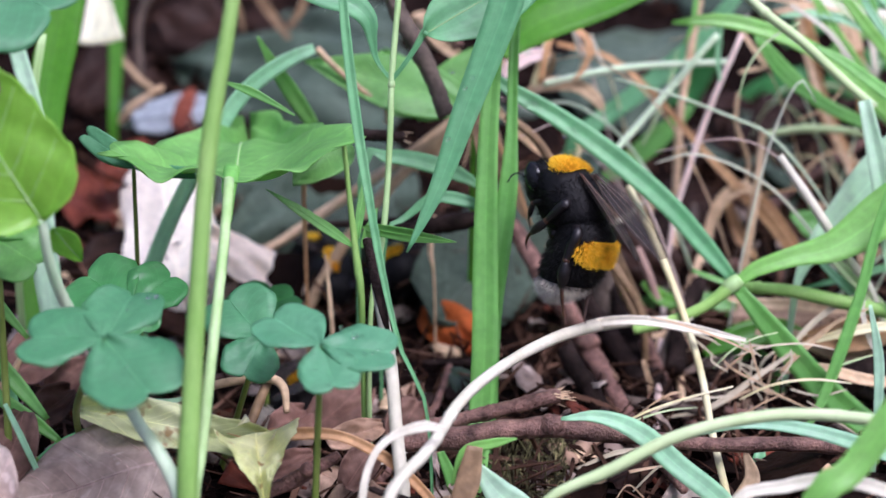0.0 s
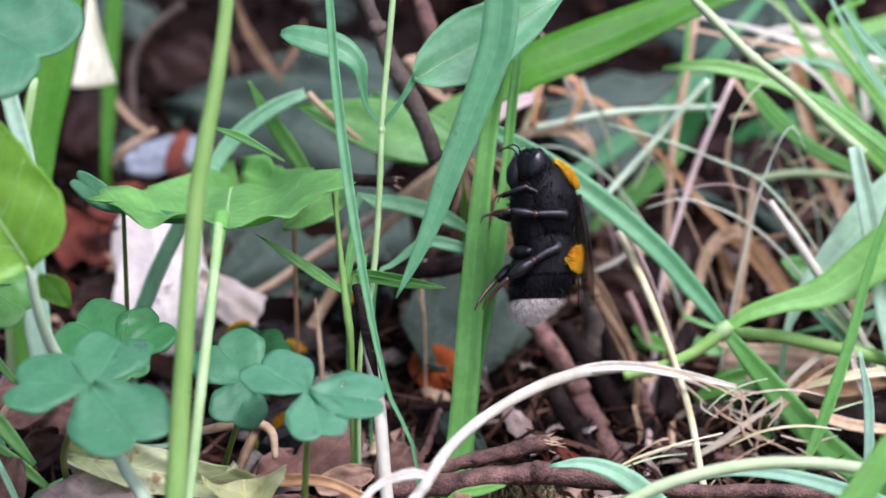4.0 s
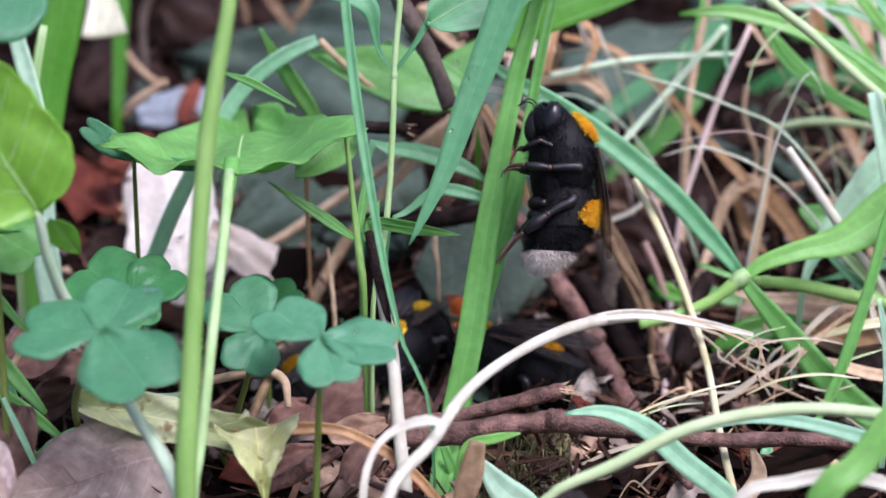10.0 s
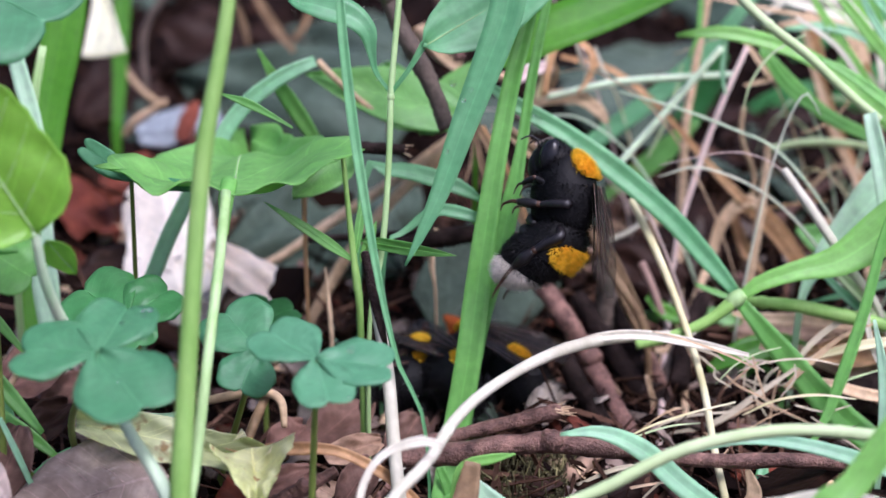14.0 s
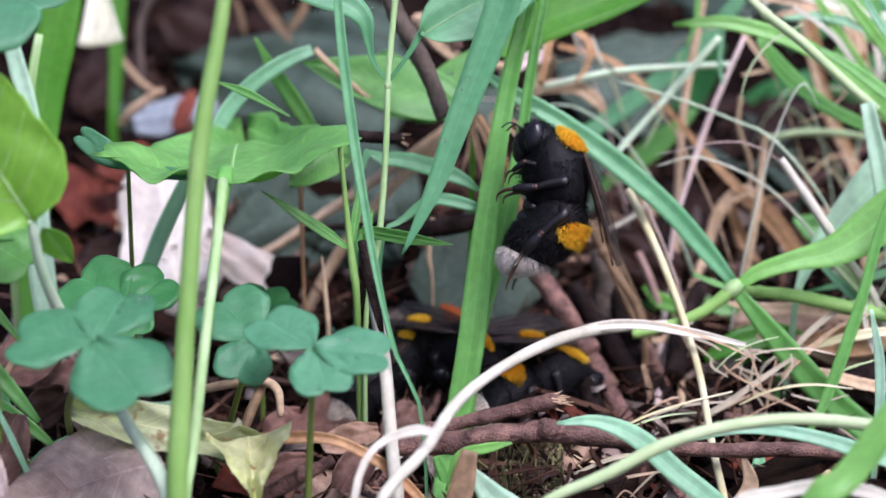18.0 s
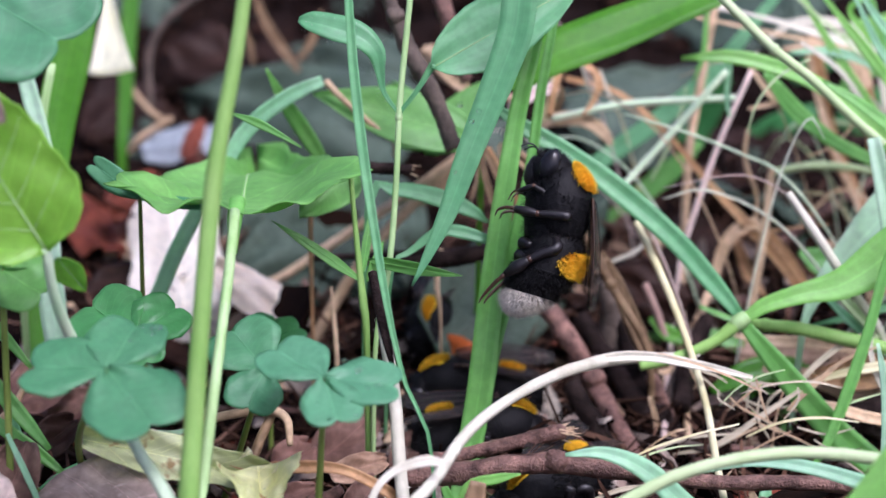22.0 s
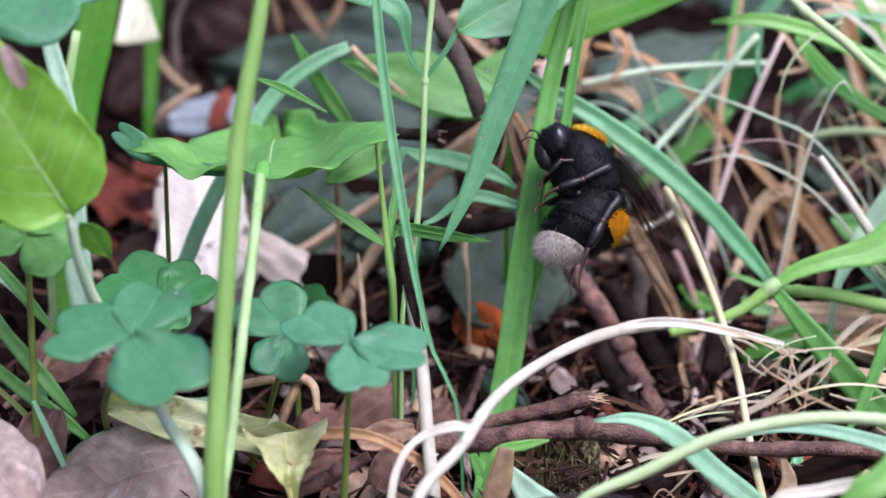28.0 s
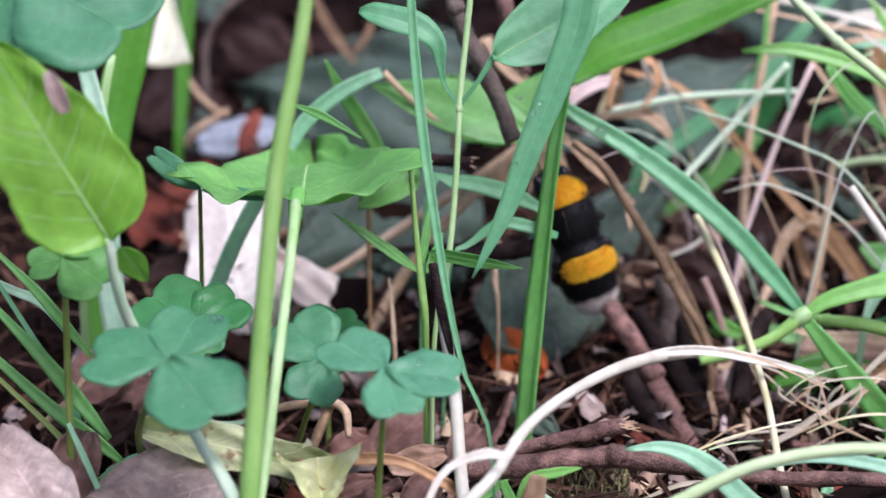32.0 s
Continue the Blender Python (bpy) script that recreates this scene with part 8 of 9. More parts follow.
def leaf_fragments(count):
    """Broken bits of dead leaf and bark, tilted and curled, near the stems."""
    rnd = random.Random(44)
    for i in range(count):
        x, y = rnd.uniform(-58, 62), rnd.uniform(158, 232)
        a, s = rnd.uniform(0, 6.28), rnd.uniform(2.5, 8)
        z = height(x, y) + 0.8
        tip = (x + s * math.cos(a), y + s * math.sin(a), z + rnd.uniform(-0.5, 3.5))
        mat, col = rnd.choice((("brown_dead", "pinkish-brown"), ("red_dead", "red-brown"), ("brown_dead", "pinkish-brown"), ("dark_shaded_dead", "dark brown"), ("tan", "tan"), ("tan_leaf", "tan")))
        single_leaf((x, y, z), tip, (rnd.gauss(0, 0.5), rnd.gauss(-0.5, 0.4), 1), s * rnd.uniform(0.3, 0.7), mat, col + " curled fragment of dead leaf", rnd.choice(("torn", "lance", "fan")), name="leaf_fragment", group="leaf fragments", veins=False, wrinkle=0.16, cup=rnd.uniform(-0.5, 0.6), nu=8, nv=6)


leaf_fragments(270)


def small_twigs(count):
    rnd = random.Random(55)
    for i in range(count):
        x, y = rnd.uniform(-55, 65), rnd.uniform(165, 235)
        a, s, r = rnd.uniform(0, 6.28), rnd.uniform(6, 22), rnd.uniform(0.3, 0.9)
        z = height(x, y) + r + 0.5
        e = (x + s * math.cos(a), y + s * math.sin(a))
        twig([(x, y, z, r), ((x + e[0]) / 2 + rnd.gauss(0, 1), (y + e[1]) / 2, (z + height(*e)) / 2 + r + 0.8, r * 0.9), (*e, height(*e) + r + rnd.uniform(0, 3), r * 0.6)], rnd.choice(("bark", "bark_dark", "bark_grey")), "small broken brown twig on the litter")


small_twigs(46)


# ---- bees ----
bee = build_bee("black bumblebee with orange bands and white tail on a blade")
shy = build_bee("bumblebee", 13, 11)
other = [shy, copy_thing(shy, Matrix()), copy_thing(bee, Matrix()), copy_thing(shy, Matrix()), copy_thing(shy, Matrix())]
for ob, text in zip(other, ("bumblebee crawling over the brown leaf litter", "bumblebee walking on soil between the stems", "bumblebee flying past low over the ground", "bumblebee in the shade by a dead white stem", "bumblebee crawling on moss below a fallen twig")):
    ob["label"] = text


def keyed(ob, rows):
    walk(ob, [(t, pose(x * MM, y * MM, z * MM, rx, ry, rz)) for t, x, y, z, rx, ry, rz in rows])


def child_of(ob, word):
    return [c for c in ob.children if c.name.split(".")[0] == word]


def motions():
    keyed(bee, [
        (0, 16.42, 171.78, 27.9, -24, -47.47, -22),
        (0.5, 14.77, 171.57, 28.04, -24, -25.51, 0),
        (1, 13.03, 171.6, 28.65, -24, -4.96, 8),
        (1.5, 12.66, 171.81, 29.28, -24, -2.44, 8),
        (2, 11.85, 172.4, 30.45, -24, 0.05, 8),
        (2.5, 11.48, 173, 31.54, -24, 1.65, 15),
        (3, 12.25, 172.9, 31.11, -24, 4.25, 4),
        (3.5, 12.64, 173.05, 31.2, -24, 4.46, 11),
        (5.5, 12.98, 173.69, 31.56, -24, 1.87, 11),
        (6, 13.05, 174.18, 31.49, -24, 1.54, 16),
        (6.5, 13.13, 174.16, 31.48, -24, 1.09, 11),
        (7, 12.95, 174.95, 32.03, -24, 0.46, 20),
        (7.5, 13.6, 174.52, 30.04, -24, -0.15, 11),
        (8, 13.87, 174.49, 29.42, -24, -0.66, 11),
        (8.5, 14.47, 174.87, 29.26, -24, -7.62, 15),
        (9, 12.39, 174.28, 28.65, -24, 7.16, 4),
        (9.5, 12.71, 174.47, 28.75, -24, 2.62, 0),
        (10, 13.41, 174.92, 29.9, -24, -0.36, 4),
        (10.5, 14.81, 175.14, 30.91, -24, -12.47, 11),
        (11, 14.19, 174.71, 29.37, -24, -5.5, 4),
        (11.5, 14.05, 174.93, 30.56, -24, -6.28, 11),
        (12, 14.76, 174.62, 30.86, -24, -10.39, 8),
        (12.5, 15.34, 174.06, 30.11, -24, -9.62, 2),
        (13, 16.46, 173.67, 29.49, -24, -15.81, 2),
        (13.5, 13.21, 173.47, 28.52, -24, -0.92, -22),
        (14, 13.82, 173.73, 28.44, -24, -7.51, -18),
        (14.5, 16.59, 173.96, 30.13, -24, -28.02, -6),
        (16.5, 14.12, 174.11, 29.62, -24, -13.77, -3),
        (17, 13.99, 174.24, 29.67, -24, -17.5, -5),
        (17.5, 12.57, 174.16, 28.88, -24, -10.76, -12),
        (18, 14.01, 174.18, 29.65, -24, -15.53, -6),
        (18.5, 14.87, 174.61, 30.84, -24, -10.94, 14),
        (19, 11.25, 173.72, 29.26, -24, -11.78, -35),
        (19.5, 12.04, 173.72, 29.55, -24, -5.37, -18),
        (20, 12.86, 173.94, 30.21, -24, 0.73, 0),
        (20.5, 13.43, 173.93, 30.4, -24, -4.29, 6),
        (21, 13.66, 173.88, 31.56, -24, -1.89, 20),
        (21.5, 12.96, 173.23, 30.28, -24, 2.83, 3),
        (22, 12.14, 173.18, 29.87, -24, 0.76, -10),
        (22.5, 13.57, 173.76, 29.89, -24, -2.93, 3),
        (23, 12.37, 174.17, 29.64, -24, 4.43, 0),
        (23.5, 12.63, 174.35, 29.89, -24, 8.51, 3),
        (24, 13.28, 174.76, 30.52, -24, 9.44, 13),
        (24.5, 11.87, 174.34, 29.39, -24, 11.28, -6),
        (25, 13.37, 174.54, 28.62, -24, -3.55, -5),
        (25.5, 13.82, 174.96, 28.99, -24, -13.01, -8),
        (26, 11.87, 174.92, 28.75, -24, -3.47, -14),
        (26.5, 14.36, 174.93, 29.37, -24, -21.61, -3),
        (28.5, 14.03, 175.19, 30.15, -52.22, -15.24, 31.7),
        (28.8, 13.51, 176.1, 32.54, -76.79, -25.45, 30.8),
        (29, 13.32, 176.15, 32.75, -79.92, -31.86, 34.31),
        (29.2, 12.4, 175.6, 31.6, -74.99, -26.24, 28.39),
        (29.4, 13.07, 176.07, 32.85, -41.38, -34.32, 11.75),
        (29.6, 16.77, 183.67, 33.92, -16.47, -46.67, -4),
        (29.8, 25.47, 187.97, 26.26, 42.1, -45.6, -80.7),
        (30, 28.49, 190.92, 26.81, 42.1, -45.6, -80.7),
        (30.2, 27.35, 190.92, 26.95, 42.1, -45.6, -80.7),
        (30.4, 25.19, 190.80, 27.48, 44.1, -43.9, -79.4),
        (30.6, 16.02, 190.99, 28.22, 42.5, -38.6, -78.3),
        (30.8, 13.12, 193.57, 22.68, 23.7, -22.3, -78.2),
        (31, 10.11, 193.60, 24.08, 21.7, -19.9, -77.1),
        (31.2, 9.76, 193.61, 24.52, 20.4, -19.5, -77.0),
        (31.4, 10.23, 193.61, 23.36, 19.2, -19.1, -76.8),
        (31.6, 11.30, 193.62, 24.96, 17.9, -18.6, -76.7),
        (31.8, 9.07, 193.62, 20.51, 17.9, -18.6, -76.7),
        (32, 8.94, 193.62, 20.67, 17.9, -18.6, -76.7),
    ])
    # the abdomen curls towards the stem and stretches again
    walk(child_of(bee, "abdomen")[0], [(t, pose(0, 0, 0.6 * MM, 0, a, 0)) for t, a in [
        (0, 51.5),
        (0.5, 38.6),
        (1, 15.4),
        (1.5, 0.5),
        (2, -5.2),
        (2.5, -8.5),
        (3, -6.6),
        (3.5, -0.6),
        (5.5, -2.2),
        (6, -5.6),
        (6.5, -4.8),
        (7, -1.7),
        (7.5, 0.8),
        (8, 8.4),
        (8.5, 22.3),
        (9, 2),
        (9.5, 6.5),
        (10, 4.4),
        (10.5, 25.1),
        (11, 24.2),
        (11.5, 19.1),
        (12, 25.1),
        (12.5, 25.8),
        (13, 51.2),
        (13.5, 32.3),
        (14, 36.9),
        (14.5, 59.8),
        (16.5, 21.6),
        (17, 30.3),
        (17.5, 29.8),
        (18, 36.9),
        (18.5, 20.8),
        (19, 27.1),
        (19.5, 24.7),
        (20, 12.7),
        (20.5, 17.5),
        (21, 6.1),
        (21.5, 7),
        (22, 11.2),
        (22.5, 15.8),
        (23, 12.4),
        (23.5, 4.5),
        (24, -0.1),
        (24.5, 11.7),
        (25, 19),
        (25.5, 28.5),
        (26, 22.2),
        (26.5, 29.3),
        (28.5, 58),
        (28.8, 52.86),
        (29, 49.43),
        (29.2, 46),
        (29.4, 30),
        (29.6, 14),
        (29.8, 18),
        (30, 20),
        (30.2, 20),
        (30.4, 20),
        (30.6, 14),
        (30.8, 4),
        (31, 2),
        (31.2, 2),
        (31.4, 2),
        (31.6, 2),
        (31.8, 2),
        (32, 2),
    ]])
    # wings: folded on the ground, beating in flight
    for flyer, flights in ((bee, ((29.3, 32.0),)), (other[2], ((0.0, 7.6), (8.2, 9.0), (15.2, 16.1), (20.4, 21.5)))):
        for s, wing, hind in zip((-1, 1), child_of(flyer, "wing"), child_of(flyer, "hind_wing")):
            for ob, rest, at, spread in ((wing, (s * 3, -2, s * -14), (3.4, s * 1.3, 5.2), 50), (hind, (s * 4, -1, s * -12), (3.2, s * 1.4, 4.0), 42)):
                x, y, z = (q * MM for q in at)
                rows = [] if flights[0][0] == 0.0 else [(0.0, pose(x, y, z, *rest))]
                for start, end in flights:
                    if start > 0.0:
                        rows.append((start - 0.1, pose(x, y, z, *rest)))
                    for i in range(int((end - start) * 30) + 1):
                        rows.append((start + i / 30, pose(x, y, z, s * spread, 0, s * (43, -43)[i % 2])))
                    if end < 31.9:
                        rows.append((end + 0.1, pose(x, y, z, *rest)))
                walk(ob, rows if rows[-1][0] > 31.9 else rows + [(32.0, pose(x, y, z, *rest))])
    # the two blades that the bee bends
    keyed(blade_a, [
        (0, 3.25, 158.5, -2.5, 0, -4.24, 0),
        (1, 0.01, 158.5, -2.5, 0, 2.13, 0),
        (2, -1.09, 158.5, -2.5, 0, 3.08, 0),
        (3, -1.44, 158.5, -2.5, 0, 5.19, 0),
        (3.5, 1.12, 158.5, -2.5, 0, -0.32, 0),
        (5.5, 0.65, 158.5, -2.5, 0, 0.39, 0),
        (6, 0.03, 158.5, -2.5, 0, 1.56, 0),
        (7, -0.44, 158.5, -2.5, 0, 2.31, 0),
        (8, 0.41, 158.5, -2.5, 0, 0.85, 0),
        (9, 0.81, 158.5, -2.5, 0, 1.26, 0),
        (10, -1.43, 158.5, -2.5, 0, 5, 0),
        (11, 0.82, 158.5, -2.5, 0, 1.06, 0),
        (12, -0.32, 158.5, -2.5, 0, 2.89, 0),
        (13, 0.64, 158.5, -2.5, 0, 0.99, 0),
        (14, -0.77, 158.5, -2.5, 0, 3.48, 0),
        (14.5, -1.83, 158.5, -2.5, 0, 5.52, 0),
        (16.5, 2.62, 158.5, -2.5, 0, -2.12, 0),
        (17, -2.16, 158.5, -2.5, 0, 6.24, 0),
        (18, -0.08, 158.5, -2.5, 0, 2.98, 0),
        (19, 2.19, 158.5, -2.5, 0, -1.18, 0),
        (20, -1.86, 158.5, -2.5, 0, 6.27, 0),
        (21, -1.77, 158.5, -2.5, 0, 5.48, 0),
        (22, 0.59, 158.5, -2.5, 0, 1.93, 0),
        (23, -2.68, 158.5, -2.5, 0, 7.05, 0),
        (24, -3.42, 158.5, -2.5, 0, 8.76, 0),
        (25, -2.69, 158.5, -2.5, 0, 7.79, 0),
        (26, 0.64, 158.5, -2.5, 0, 1.78, 0),
        (26.5, -1.54, 158.5, -2.5, 0, 6.08, 0),
        (28.5, 0.85, 158.5, -2.5, 0, 2.5, 0),
        (29, -0.78, 158.5, -2.5, 0, 4.1, 0),
        (29.2, 0.78, 158.5, -2.5, 0, 0.33, 0),
        (29.4, 0.66, 158.5, -2.5, 0, 0.97, 0),
        (29.6, -1.73, 159.74, -2.74, -0.14, -8.32, -20.37),
        (29.8, -5.64, 161.78, -3.19, 1.17, -14.11, -39.1),
        (30, -5.79, 161.78, -3.24, 1.48, -14.48, -39.18),
        (31, -5.13, 161.78, -3.22, 1.38, -14.36, -39.15),
        (32, -5.87, 161.78, -3.3, 1.89, -14.97, -39.28),
    ])
    keyed(blade_b, [
        (0, 4.05, 157.6, -2.4, 0, -7.74, 0),
        (1, 0.81, 157.6, -2.4, 0, -1.37, 0),
        (2, -0.29, 157.6, -2.4, 0, -0.42, 0),
        (3, -0.64, 157.6, -2.4, 0, 1.69, 0),
        (3.5, 1.92, 157.6, -2.4, 0, -3.82, 0),
        (5.5, 1.45, 157.6, -2.4, 0, -3.11, 0),
        (6, 0.83, 157.6, -2.4, 0, -1.94, 0),
        (7, 0.36, 157.6, -2.4, 0, -1.19, 0),
        (8, 1.21, 157.6, -2.4, 0, -2.65, 0),
        (9, 1.61, 157.6, -2.4, 0, -2.24, 0),
        (10, -0.63, 157.6, -2.4, 0, 1.5, 0),
        (11, 1.62, 157.6, -2.4, 0, -2.44, 0),
        (12, 0.48, 157.6, -2.4, 0, -0.61, 0),
        (13, 1.44, 157.6, -2.4, 0, -2.51, 0),
        (14, 0.03, 157.6, -2.4, 0, -0.02, 0),
        (14.5, -1.03, 157.6, -2.4, 0, 2.02, 0),
        (16.5, 3.42, 157.6, -2.4, 0, -5.62, 0),
        (17, -1.36, 157.6, -2.4, 0, 2.74, 0),
        (18, 0.72, 157.6, -2.4, 0, -0.52, 0),
        (19, 2.99, 157.6, -2.4, 0, -4.68, 0),
        (20, -1.06, 157.6, -2.4, 0, 2.77, 0),
        (21, -0.97, 157.6, -2.4, 0, 1.98, 0),
        (22, 1.39, 157.6, -2.4, 0, -1.57, 0),
        (23, -1.88, 157.6, -2.4, 0, 3.55, 0),
        (24, -2.62, 157.6, -2.4, 0, 5.26, 0),
        (25, -1.89, 157.6, -2.4, 0, 4.29, 0),
        (26, 1.44, 157.6, -2.4, 0, -1.72, 0),
        (26.5, -0.74, 157.6, -2.4, 0, 2.58, 0),
        (28.5, 1.65, 157.6, -2.4, 0, -1, 0),
        (29, 0.02, 157.6, -2.4, 0, 0.6, 0),
        (29.2, 1.58, 157.6, -2.4, 0, -3.17, 0),
        (29.4, 1.46, 157.6, -2.4, 0, -2.53, 0),
        (29.6, 1.61, 157.6, -2.4, 0, 14.81, 0),
        (29.8, 2.61, 160.6, -2.4, -10, 48.81, 0),
        (30, 3.61, 161.6, -2.4, -20, 72.81, 0),
        (30.4, 3.61, 161.6, -2.4, -20, 64.81, 0),
        (32, 3.61, 161.6, -2.4, -20, 66.81, 0),
    ])
    keyed(other[0], [
        (0, -17.38, 214.43, 5.88, -10.5, -81.3, 120.7),
        (1, -17.62, 213.36, 5.81, -23.7, -80.7, 167.9),
        (2, -19.37, 213.26, 5.58, -22.7, -80.7, 163.8),
        (2.5, -23.3, 215.61, 6.35, -17.2, -81.1, 141.9),
        (3, -16.92, 218.39, 6.54, -7.6, -81.4, 111.6),
        (3.5, -13.78, 219.45, 7.13, 2.6, -81.5, 82.7),
        (5.5, -0.59, 190.54, 6.48, -6, -81.4, 107.3),
        (6, -2.01, 185.26, 5.99, -16, -81.1, 138),
        (6.5, -1.47, 185.76, 6.11, -22.2, -80.8, 161.4),
        (7, -3.1, 184.15, 5.68, -24.5, -80.6, 172.3),
        (7.5, -3.3, 182.85, 5.5, -23.9, -80.7, 169.2),
        (8, -2.49, 184.99, 5.94, -20.1, -80.9, 152.6),
        (8.5, -2.99, 181.85, 5.2, -12, -81.3, 124.9),
        (9, -1.63, 181.7, 5.2, -1.4, -81.5, 94),
        (9.5, -2.62, 183.38, 5.55, 6.8, -81.4, 70.6),
        (10, -3.97, 187.94, 6.18, 9.6, -81.3, 62.3),
        (10.5, -6.97, 197.86, 5.05, 6.6, -81.4, 71.1),
        (11, -1.05, 184.26, 5.78, -1.6, -81.5, 94.5),
        (12, -1.66, 187.57, 6.43, -20.2, -80.9, 152.9),
        (13, -1.03, 182.02, 5.25, -24.5, -80.6, 172.3),
        (14, -1.45, 185.18, 5.97, -15.9, -81.1, 137.6),
        (14.5, -0.75, 187.34, 6.35, -5.9, -81.4, 106.9),
        (16.5, -3.38, 197.24, 5.61, 2.4, -81.5, 83.1),
        (17, 0.73, 201.49, 6.11, -7.7, -81.4, 112.1),
        (17.5, -0.55, 192.03, 6.36, -17.3, -81.1, 142.3),
        (18, -0.57, 187.36, 6.32, -22.8, -80.8, 164),
        (19, -0.44, 185.97, 6.08, -23.6, -80.7, 167.6),
        (20, -3.42, 185.03, 5.86, -10.4, -81.3, 120.1),
        (21, 0.34, 196.48, 6.04, 7.6, -81.4, 68.4),
        (21.5, -4.31, 208.71, 6.44, 9.5, -81.4, 62.5),
        (22, -1.59, 208.25, 6.34, 5.7, -81.4, 73.7),
        (22.5, -5.02, 209.02, 6.48, -3.1, -81.4, 99),
        (23, -9.05, 206.77, 6.29, -13.6, -81.2, 130),
        (24, -19.5, 203.26, 5.79, -24.3, -80.6, 170.8),
        (26, -32.8, 188.33, 3.68, -4.3, -81.5, 102.1),
        (32, -39.83, 194.21, 3.88, 1.5, -81.5, 85.6),
    ])
    keyed(other[1], [
        (0, -0.7, 210.26, 6.77, 26.6, -80.4, -5.3),
        (0.5, 1.7, 209.04, 6.58, 26.7, -80.5, -5.5),
        (1, -3.31, 210.18, 6.75, 27.9, -80.3, -17.6),
        (1.5, -7.03, 210.69, 6.87, 28, -80.3, -36.1),
        (2, -10.33, 206.49, 6.37, 25.2, -80.6, -53.8),
        (2.5, -14.62, 204.95, 6.26, 20.7, -80.9, -65.9),
        (3, -19.66, 199.69, 5.63, 17.9, -81, -70.9),
        (3.5, -20, 198.24, 5.31, 19.2, -81, -68.8),
        (5.5, -18.01, 192.87, 4.15, 27.1, -80.4, -9.1),
        (7, -16.19, 189.83, 3.7, 28.3, -80.3, -28),
        (8, -5.29, 180.6, 4.65, 22.6, -80.7, -61.6),
        (8.5, 11.19, 178.82, 6.23, 18.6, -81, -69.6),
        (9, 9.21, 179.5, 5.91, 18.1, -81, -70.5),
        (9.5, 7.74, 180.28, 5.57, 21.5, -80.8, -64.4),
        (10, 10.1, 180.24, 6.06, 25.8, -80.5, -51.2),
        (10.5, 11.59, 179.43, 6.36, 28.2, -80.3, -32.9),
        (11, 8.19, 181.4, 5.65, 27.7, -80.3, -14.9),
        (12, 6.73, 180.77, 5.36, 26.8, -80.4, -6.6),
        (13, 7.79, 179.05, 5.62, 27.8, -80.3, -39),
        (14, 7.61, 186.08, 5.55, 20.1, -80.9, -67.2),
        (14.5, 7.65, 186.14, 5.53, 17.8, -81.1, -71.1),
        (16.5, 10.72, 181.09, 6.08, 28.1, -80.3, -22),
        (17, 7.94, 179.76, 5.68, 26.9, -80.4, -7.5),
        (17.5, 10.3, 194.33, 4.55, 26.5, -80.5, -4.2),
        (18, 8.72, 185.78, 5.41, 27.6, -80.4, -13.3),
        (19, 8.56, 187.66, 5.31, 26.3, -80.5, -49.5),
        (20, 8.89, 184.67, 5.5, 18.3, -81, -70.2),
        (20.5, 9.74, 191.37, 4.89, 18.3, -81, -70),
        (21, 9.35, 197.54, 5.22, 22.1, -80.8, -62.8),
        (21.5, 6.08, 192.16, 5.74, 26.4, -80.5, -48.6),
        (22, 5.37, 185.89, 5.66, 28.3, -80.3, -30),
        (22.5, 4.94, 179.36, 5.08, 27.5, -80.4, -12.7),
        (23, 4.69, 179.46, 4.93, 26.5, -80.5, -4),
        (24, 6, 179.02, 5.16, 28.1, -80.3, -22.8),
        (26, 8.91, 179.39, 5.77, 17.8, -81.1, -71.1),
        (26.5, 6.35, 180.43, 5.37, 20.2, -80.9, -66.7),
        (28.5, 9.28, 133.17, 6.03, 26.7, -80.4, -6.2),
        (32, 7.85, 135.68, 6.01, 18.8, -81, -69.4),
    ])
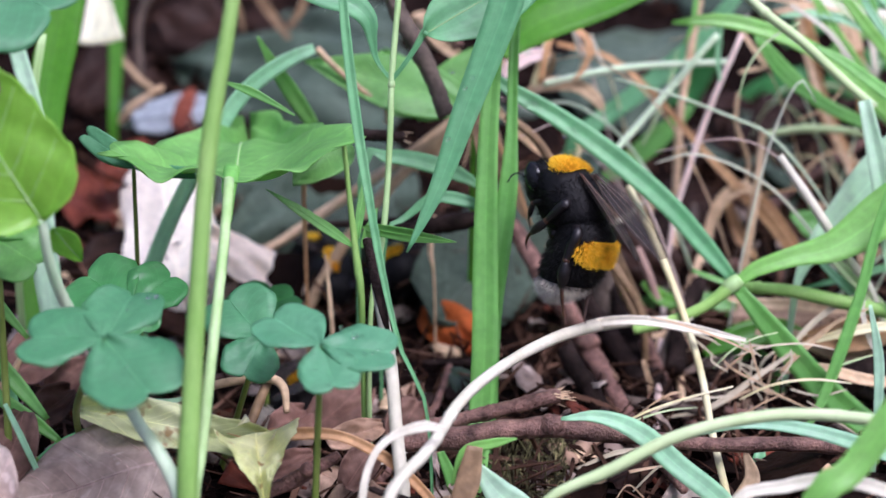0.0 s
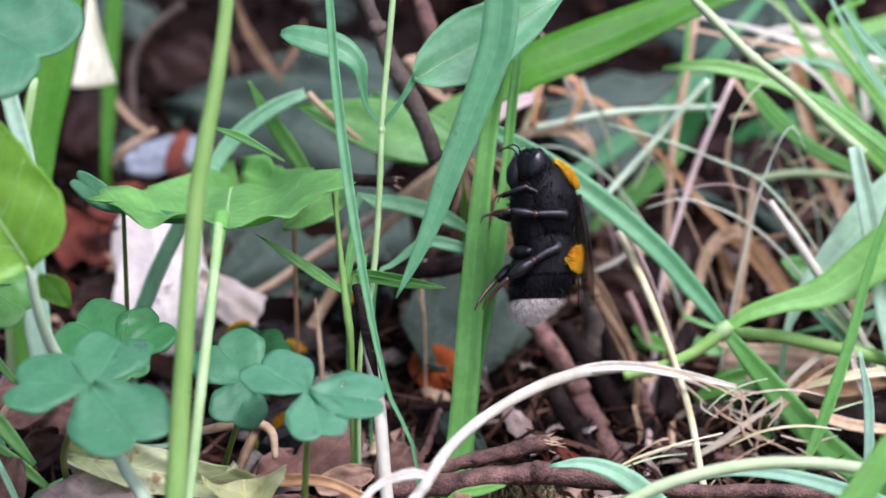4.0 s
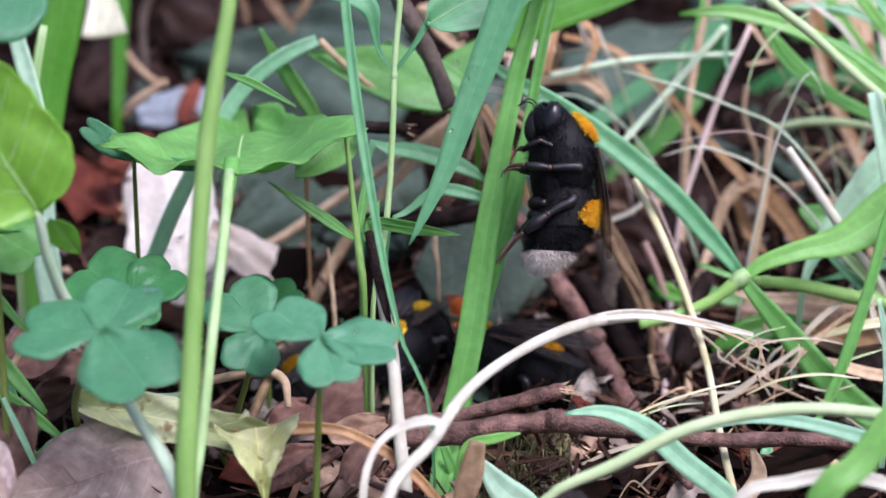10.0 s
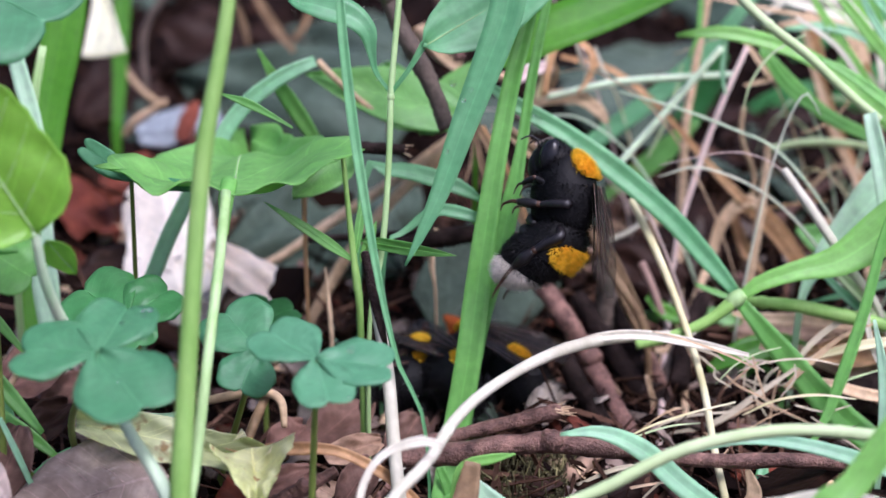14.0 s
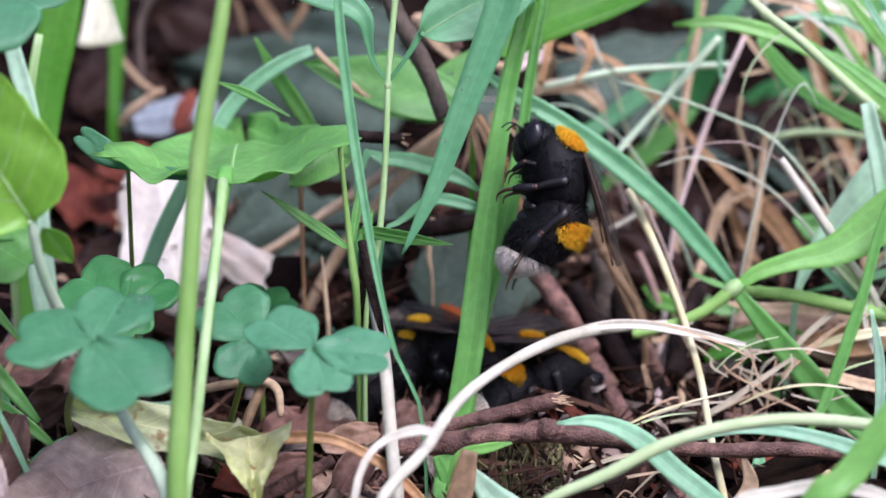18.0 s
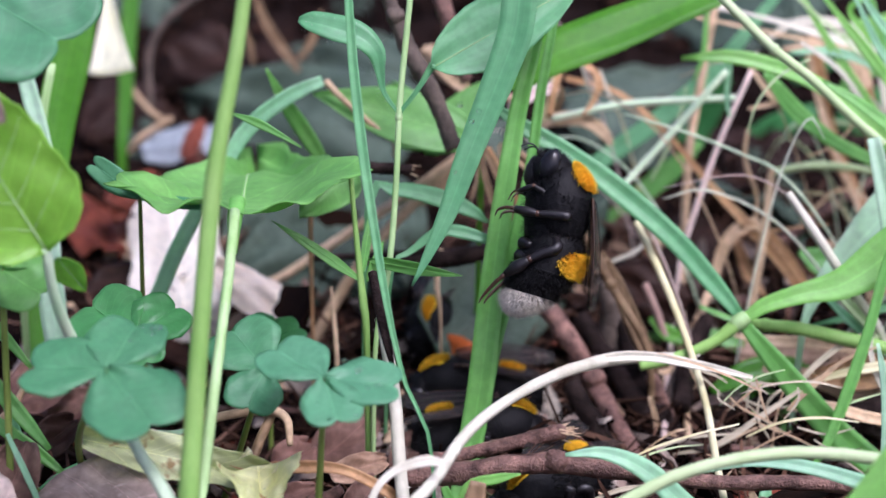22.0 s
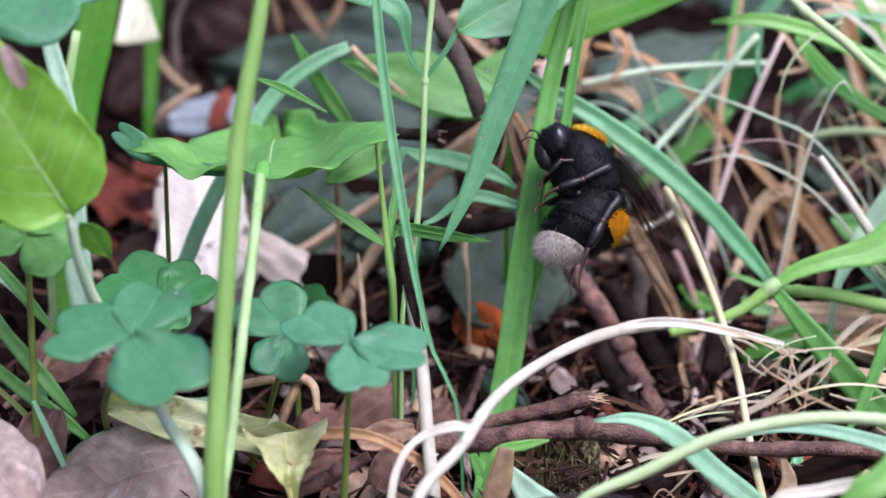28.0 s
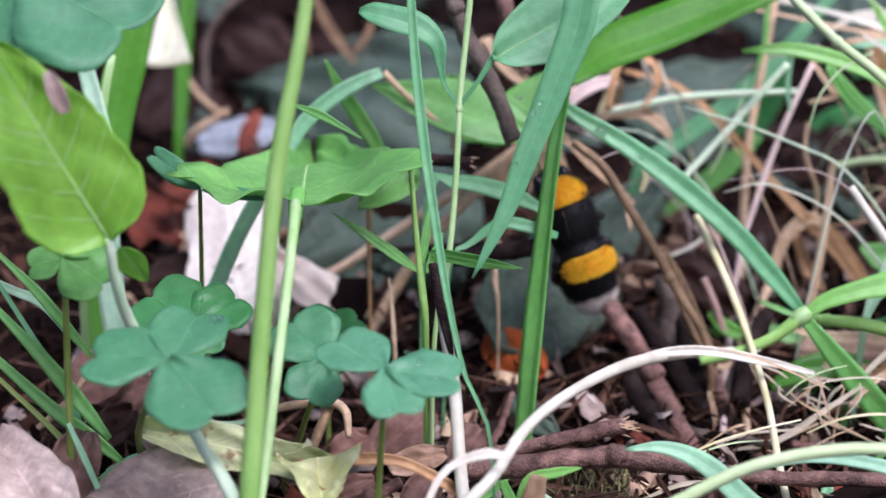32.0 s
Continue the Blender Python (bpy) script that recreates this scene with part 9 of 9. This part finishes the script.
    keyed(other[2], [
        (0, 78.35, 209.88, 40.4, -2.13, -44.7, -21.03),
        (5.5, 79.38, 211.51, 45.04, -0.46, -44.37, -22.16),
        (6.2, 61.95, 204.79, 41.79, -0.58, -44.33, -22.06),
        (6.5, 44.75, 198.17, 34.77, -8.46, -52.65, -6),
        (6.8, 28.35, 186.07, 12.74, 2.61, -53.35, -51.03),
        (7, 21.4, 183.28, 4.2, 35.15, -55.44, -78.48),
        (7.5, 19.11, 182.66, 2.53, 29.01, -56.63, -89.17),
        (8, 11.91, 169.21, -1.34, -18, -59.85, -69.36),
        (8.5, 32.05, 186.14, 0.15, -48.72, -17.79, -51.94),
        (9, 63.33, 189.76, 8.74, -43.41, 12.63, -52.61),
        (14.6, 63.99, 189.00, 9.00, -54.0, -27.7, -79.6),
        (15.2, 63.99, 189.00, 9.00, -31.8, -67.1, -125.5),
        (15.7, 36.00, 185.00, 13.00, -31.8, -67.1, -125.5),
        (16.2, 9.57, 180.5, 5.08, 83.1, -65.0, 126.7),
        (18, 10.00, 180.5, 4.13, 83.1, -65.0, 126.7),
        (19.6, 9.2, 180, 5.2, 83.1, -65.0, 126.7),
        (20.35, 8.26, 179.25, 6.97, -40.8, -78.2, -99.9),
        (20.5, 7.42, 182.48, 6.57, -44.4, -59.7, -137.8),
        (20.6, 10.52, 183.48, 6.92, -44.4, -59.7, -137.8),
        (20.7, 13.97, 184.48, 8.04, -44.4, -59.7, -137.8),
        (20.8, 23.56, 184.48, 5.80, -44.4, -59.7, -137.8),
        (20.9, 29.08, 184.48, 10.21, -44.4, -59.7, -137.8),
        (21.0, 37.80, 188.48, 21.80, -44.4, -59.7, -137.8),
        (21.2, 48.80, 196.48, 28.57, -44.4, -59.7, -137.8),
        (21.5, 71.68, 204.48, 35.72, -44.4, -59.7, -137.8),
        (32, 71.68, 204.48, 35.72, -44.4, -59.7, -137.8),
    ])
    keyed(other[3], [
        (0, -15.46, 180.5, 2.8, -23.3, -80.7, -120),
        (12.5, -17.31, 184.07, 2.66, -18.2, -81, -109.6),
        (13.5, -12.57, 184.36, 3.79, -26, -80.5, -129.1),
        (14, -8.99, 182.64, 4.65, -28.2, -80.3, -147.4),
        (14.5, -9.37, 183.33, 4.58, -27.7, -80.3, -165.3),
        (16.5, -9.36, 182.22, 4.44, -27.7, -80.3, -140.7),
        (17, -9.61, 181.65, 4.37, -24.4, -80.6, -123.7),
        (18, -8.17, 181.37, 4.43, -17.8, -81.1, -108.9),
        (19, -8.64, 181.71, 4.44, -24.1, -80.6, -122.6),
        (20, -6.59, 180.27, 4.5, -28.2, -80.3, -158.2),
        (21, -2.49, 181.64, 5.2, -26.5, -80.5, -175.8),
        (21.5, -0.66, 179.38, 4.48, -27.6, -80.4, -166.4),
        (22, 1.53, 177.27, 4.17, -28.2, -80.3, -148.8),
        (23, 1.33, 171.27, 3.01, -28.2, -80.3, -148.8),
        (24, 2.26, 162.99, 2.98, -28.2, -80.3, -148.8),
        (25, 3.69, 142.59, 3.99, -28.2, -80.3, -148.8),
        (32, -0.75, 143.1, 3.54, -28.2, -80.3, -148.8),
    ])
    keyed(other[4], [
        (0, 9.09, 136.86, 6.1, 19.5, -81, 29.8),
        (18.4, 10.09, 139.79, 6.03, 28.1, -80.3, -22.8),
        (19, 9.44, 163.71, 3.48, 27.4, -80.4, -42.7),
        (19.5, 13.94, 163.69, 3.52, 26.3, -80.5, -49.4),
        (20, 8.24, 163.22, 3.45, 26.8, -80.4, -46.5),
        (20.5, 12.24, 164.14, 3.61, 28.1, -80.3, -34.3),
        (21, 10.75, 164.12, 3.68, 27.6, -80.4, -14.2),
        (21.5, 9.7, 166.52, 4.16, 24.2, -80.6, 9.3),
        (22, 12.7, 165.79, 4.13, 19.9, -80.9, 28.1),
        (22.5, 14.26, 165.6, 4.06, 18.1, -81, 34.7),
        (23, 13.46, 166.13, 4.18, 20.5, -80.9, 25.7),
        (23.5, 8.12, 164.34, 3.62, 24.9, -80.6, 5.3),
        (24, 10.77, 164.35, 3.61, 27.9, -80.3, -18),
        (25, 8.32, 163.75, 3.48, 26.6, -80.4, -47.7),
        (26, 10.99, 164.78, 3.82, 27.7, -80.4, -40.6),
        (26.5, 9.45, 155.87, 2.6, 28.1, -80.3, -23.5),
        (28.5, 9.25, 132.46, 5.88, 19.1, -81, 31.1),
        (32, 6.35, 138.32, 5.5, 28.2, -80.3, -31.7),
    ])


motions()
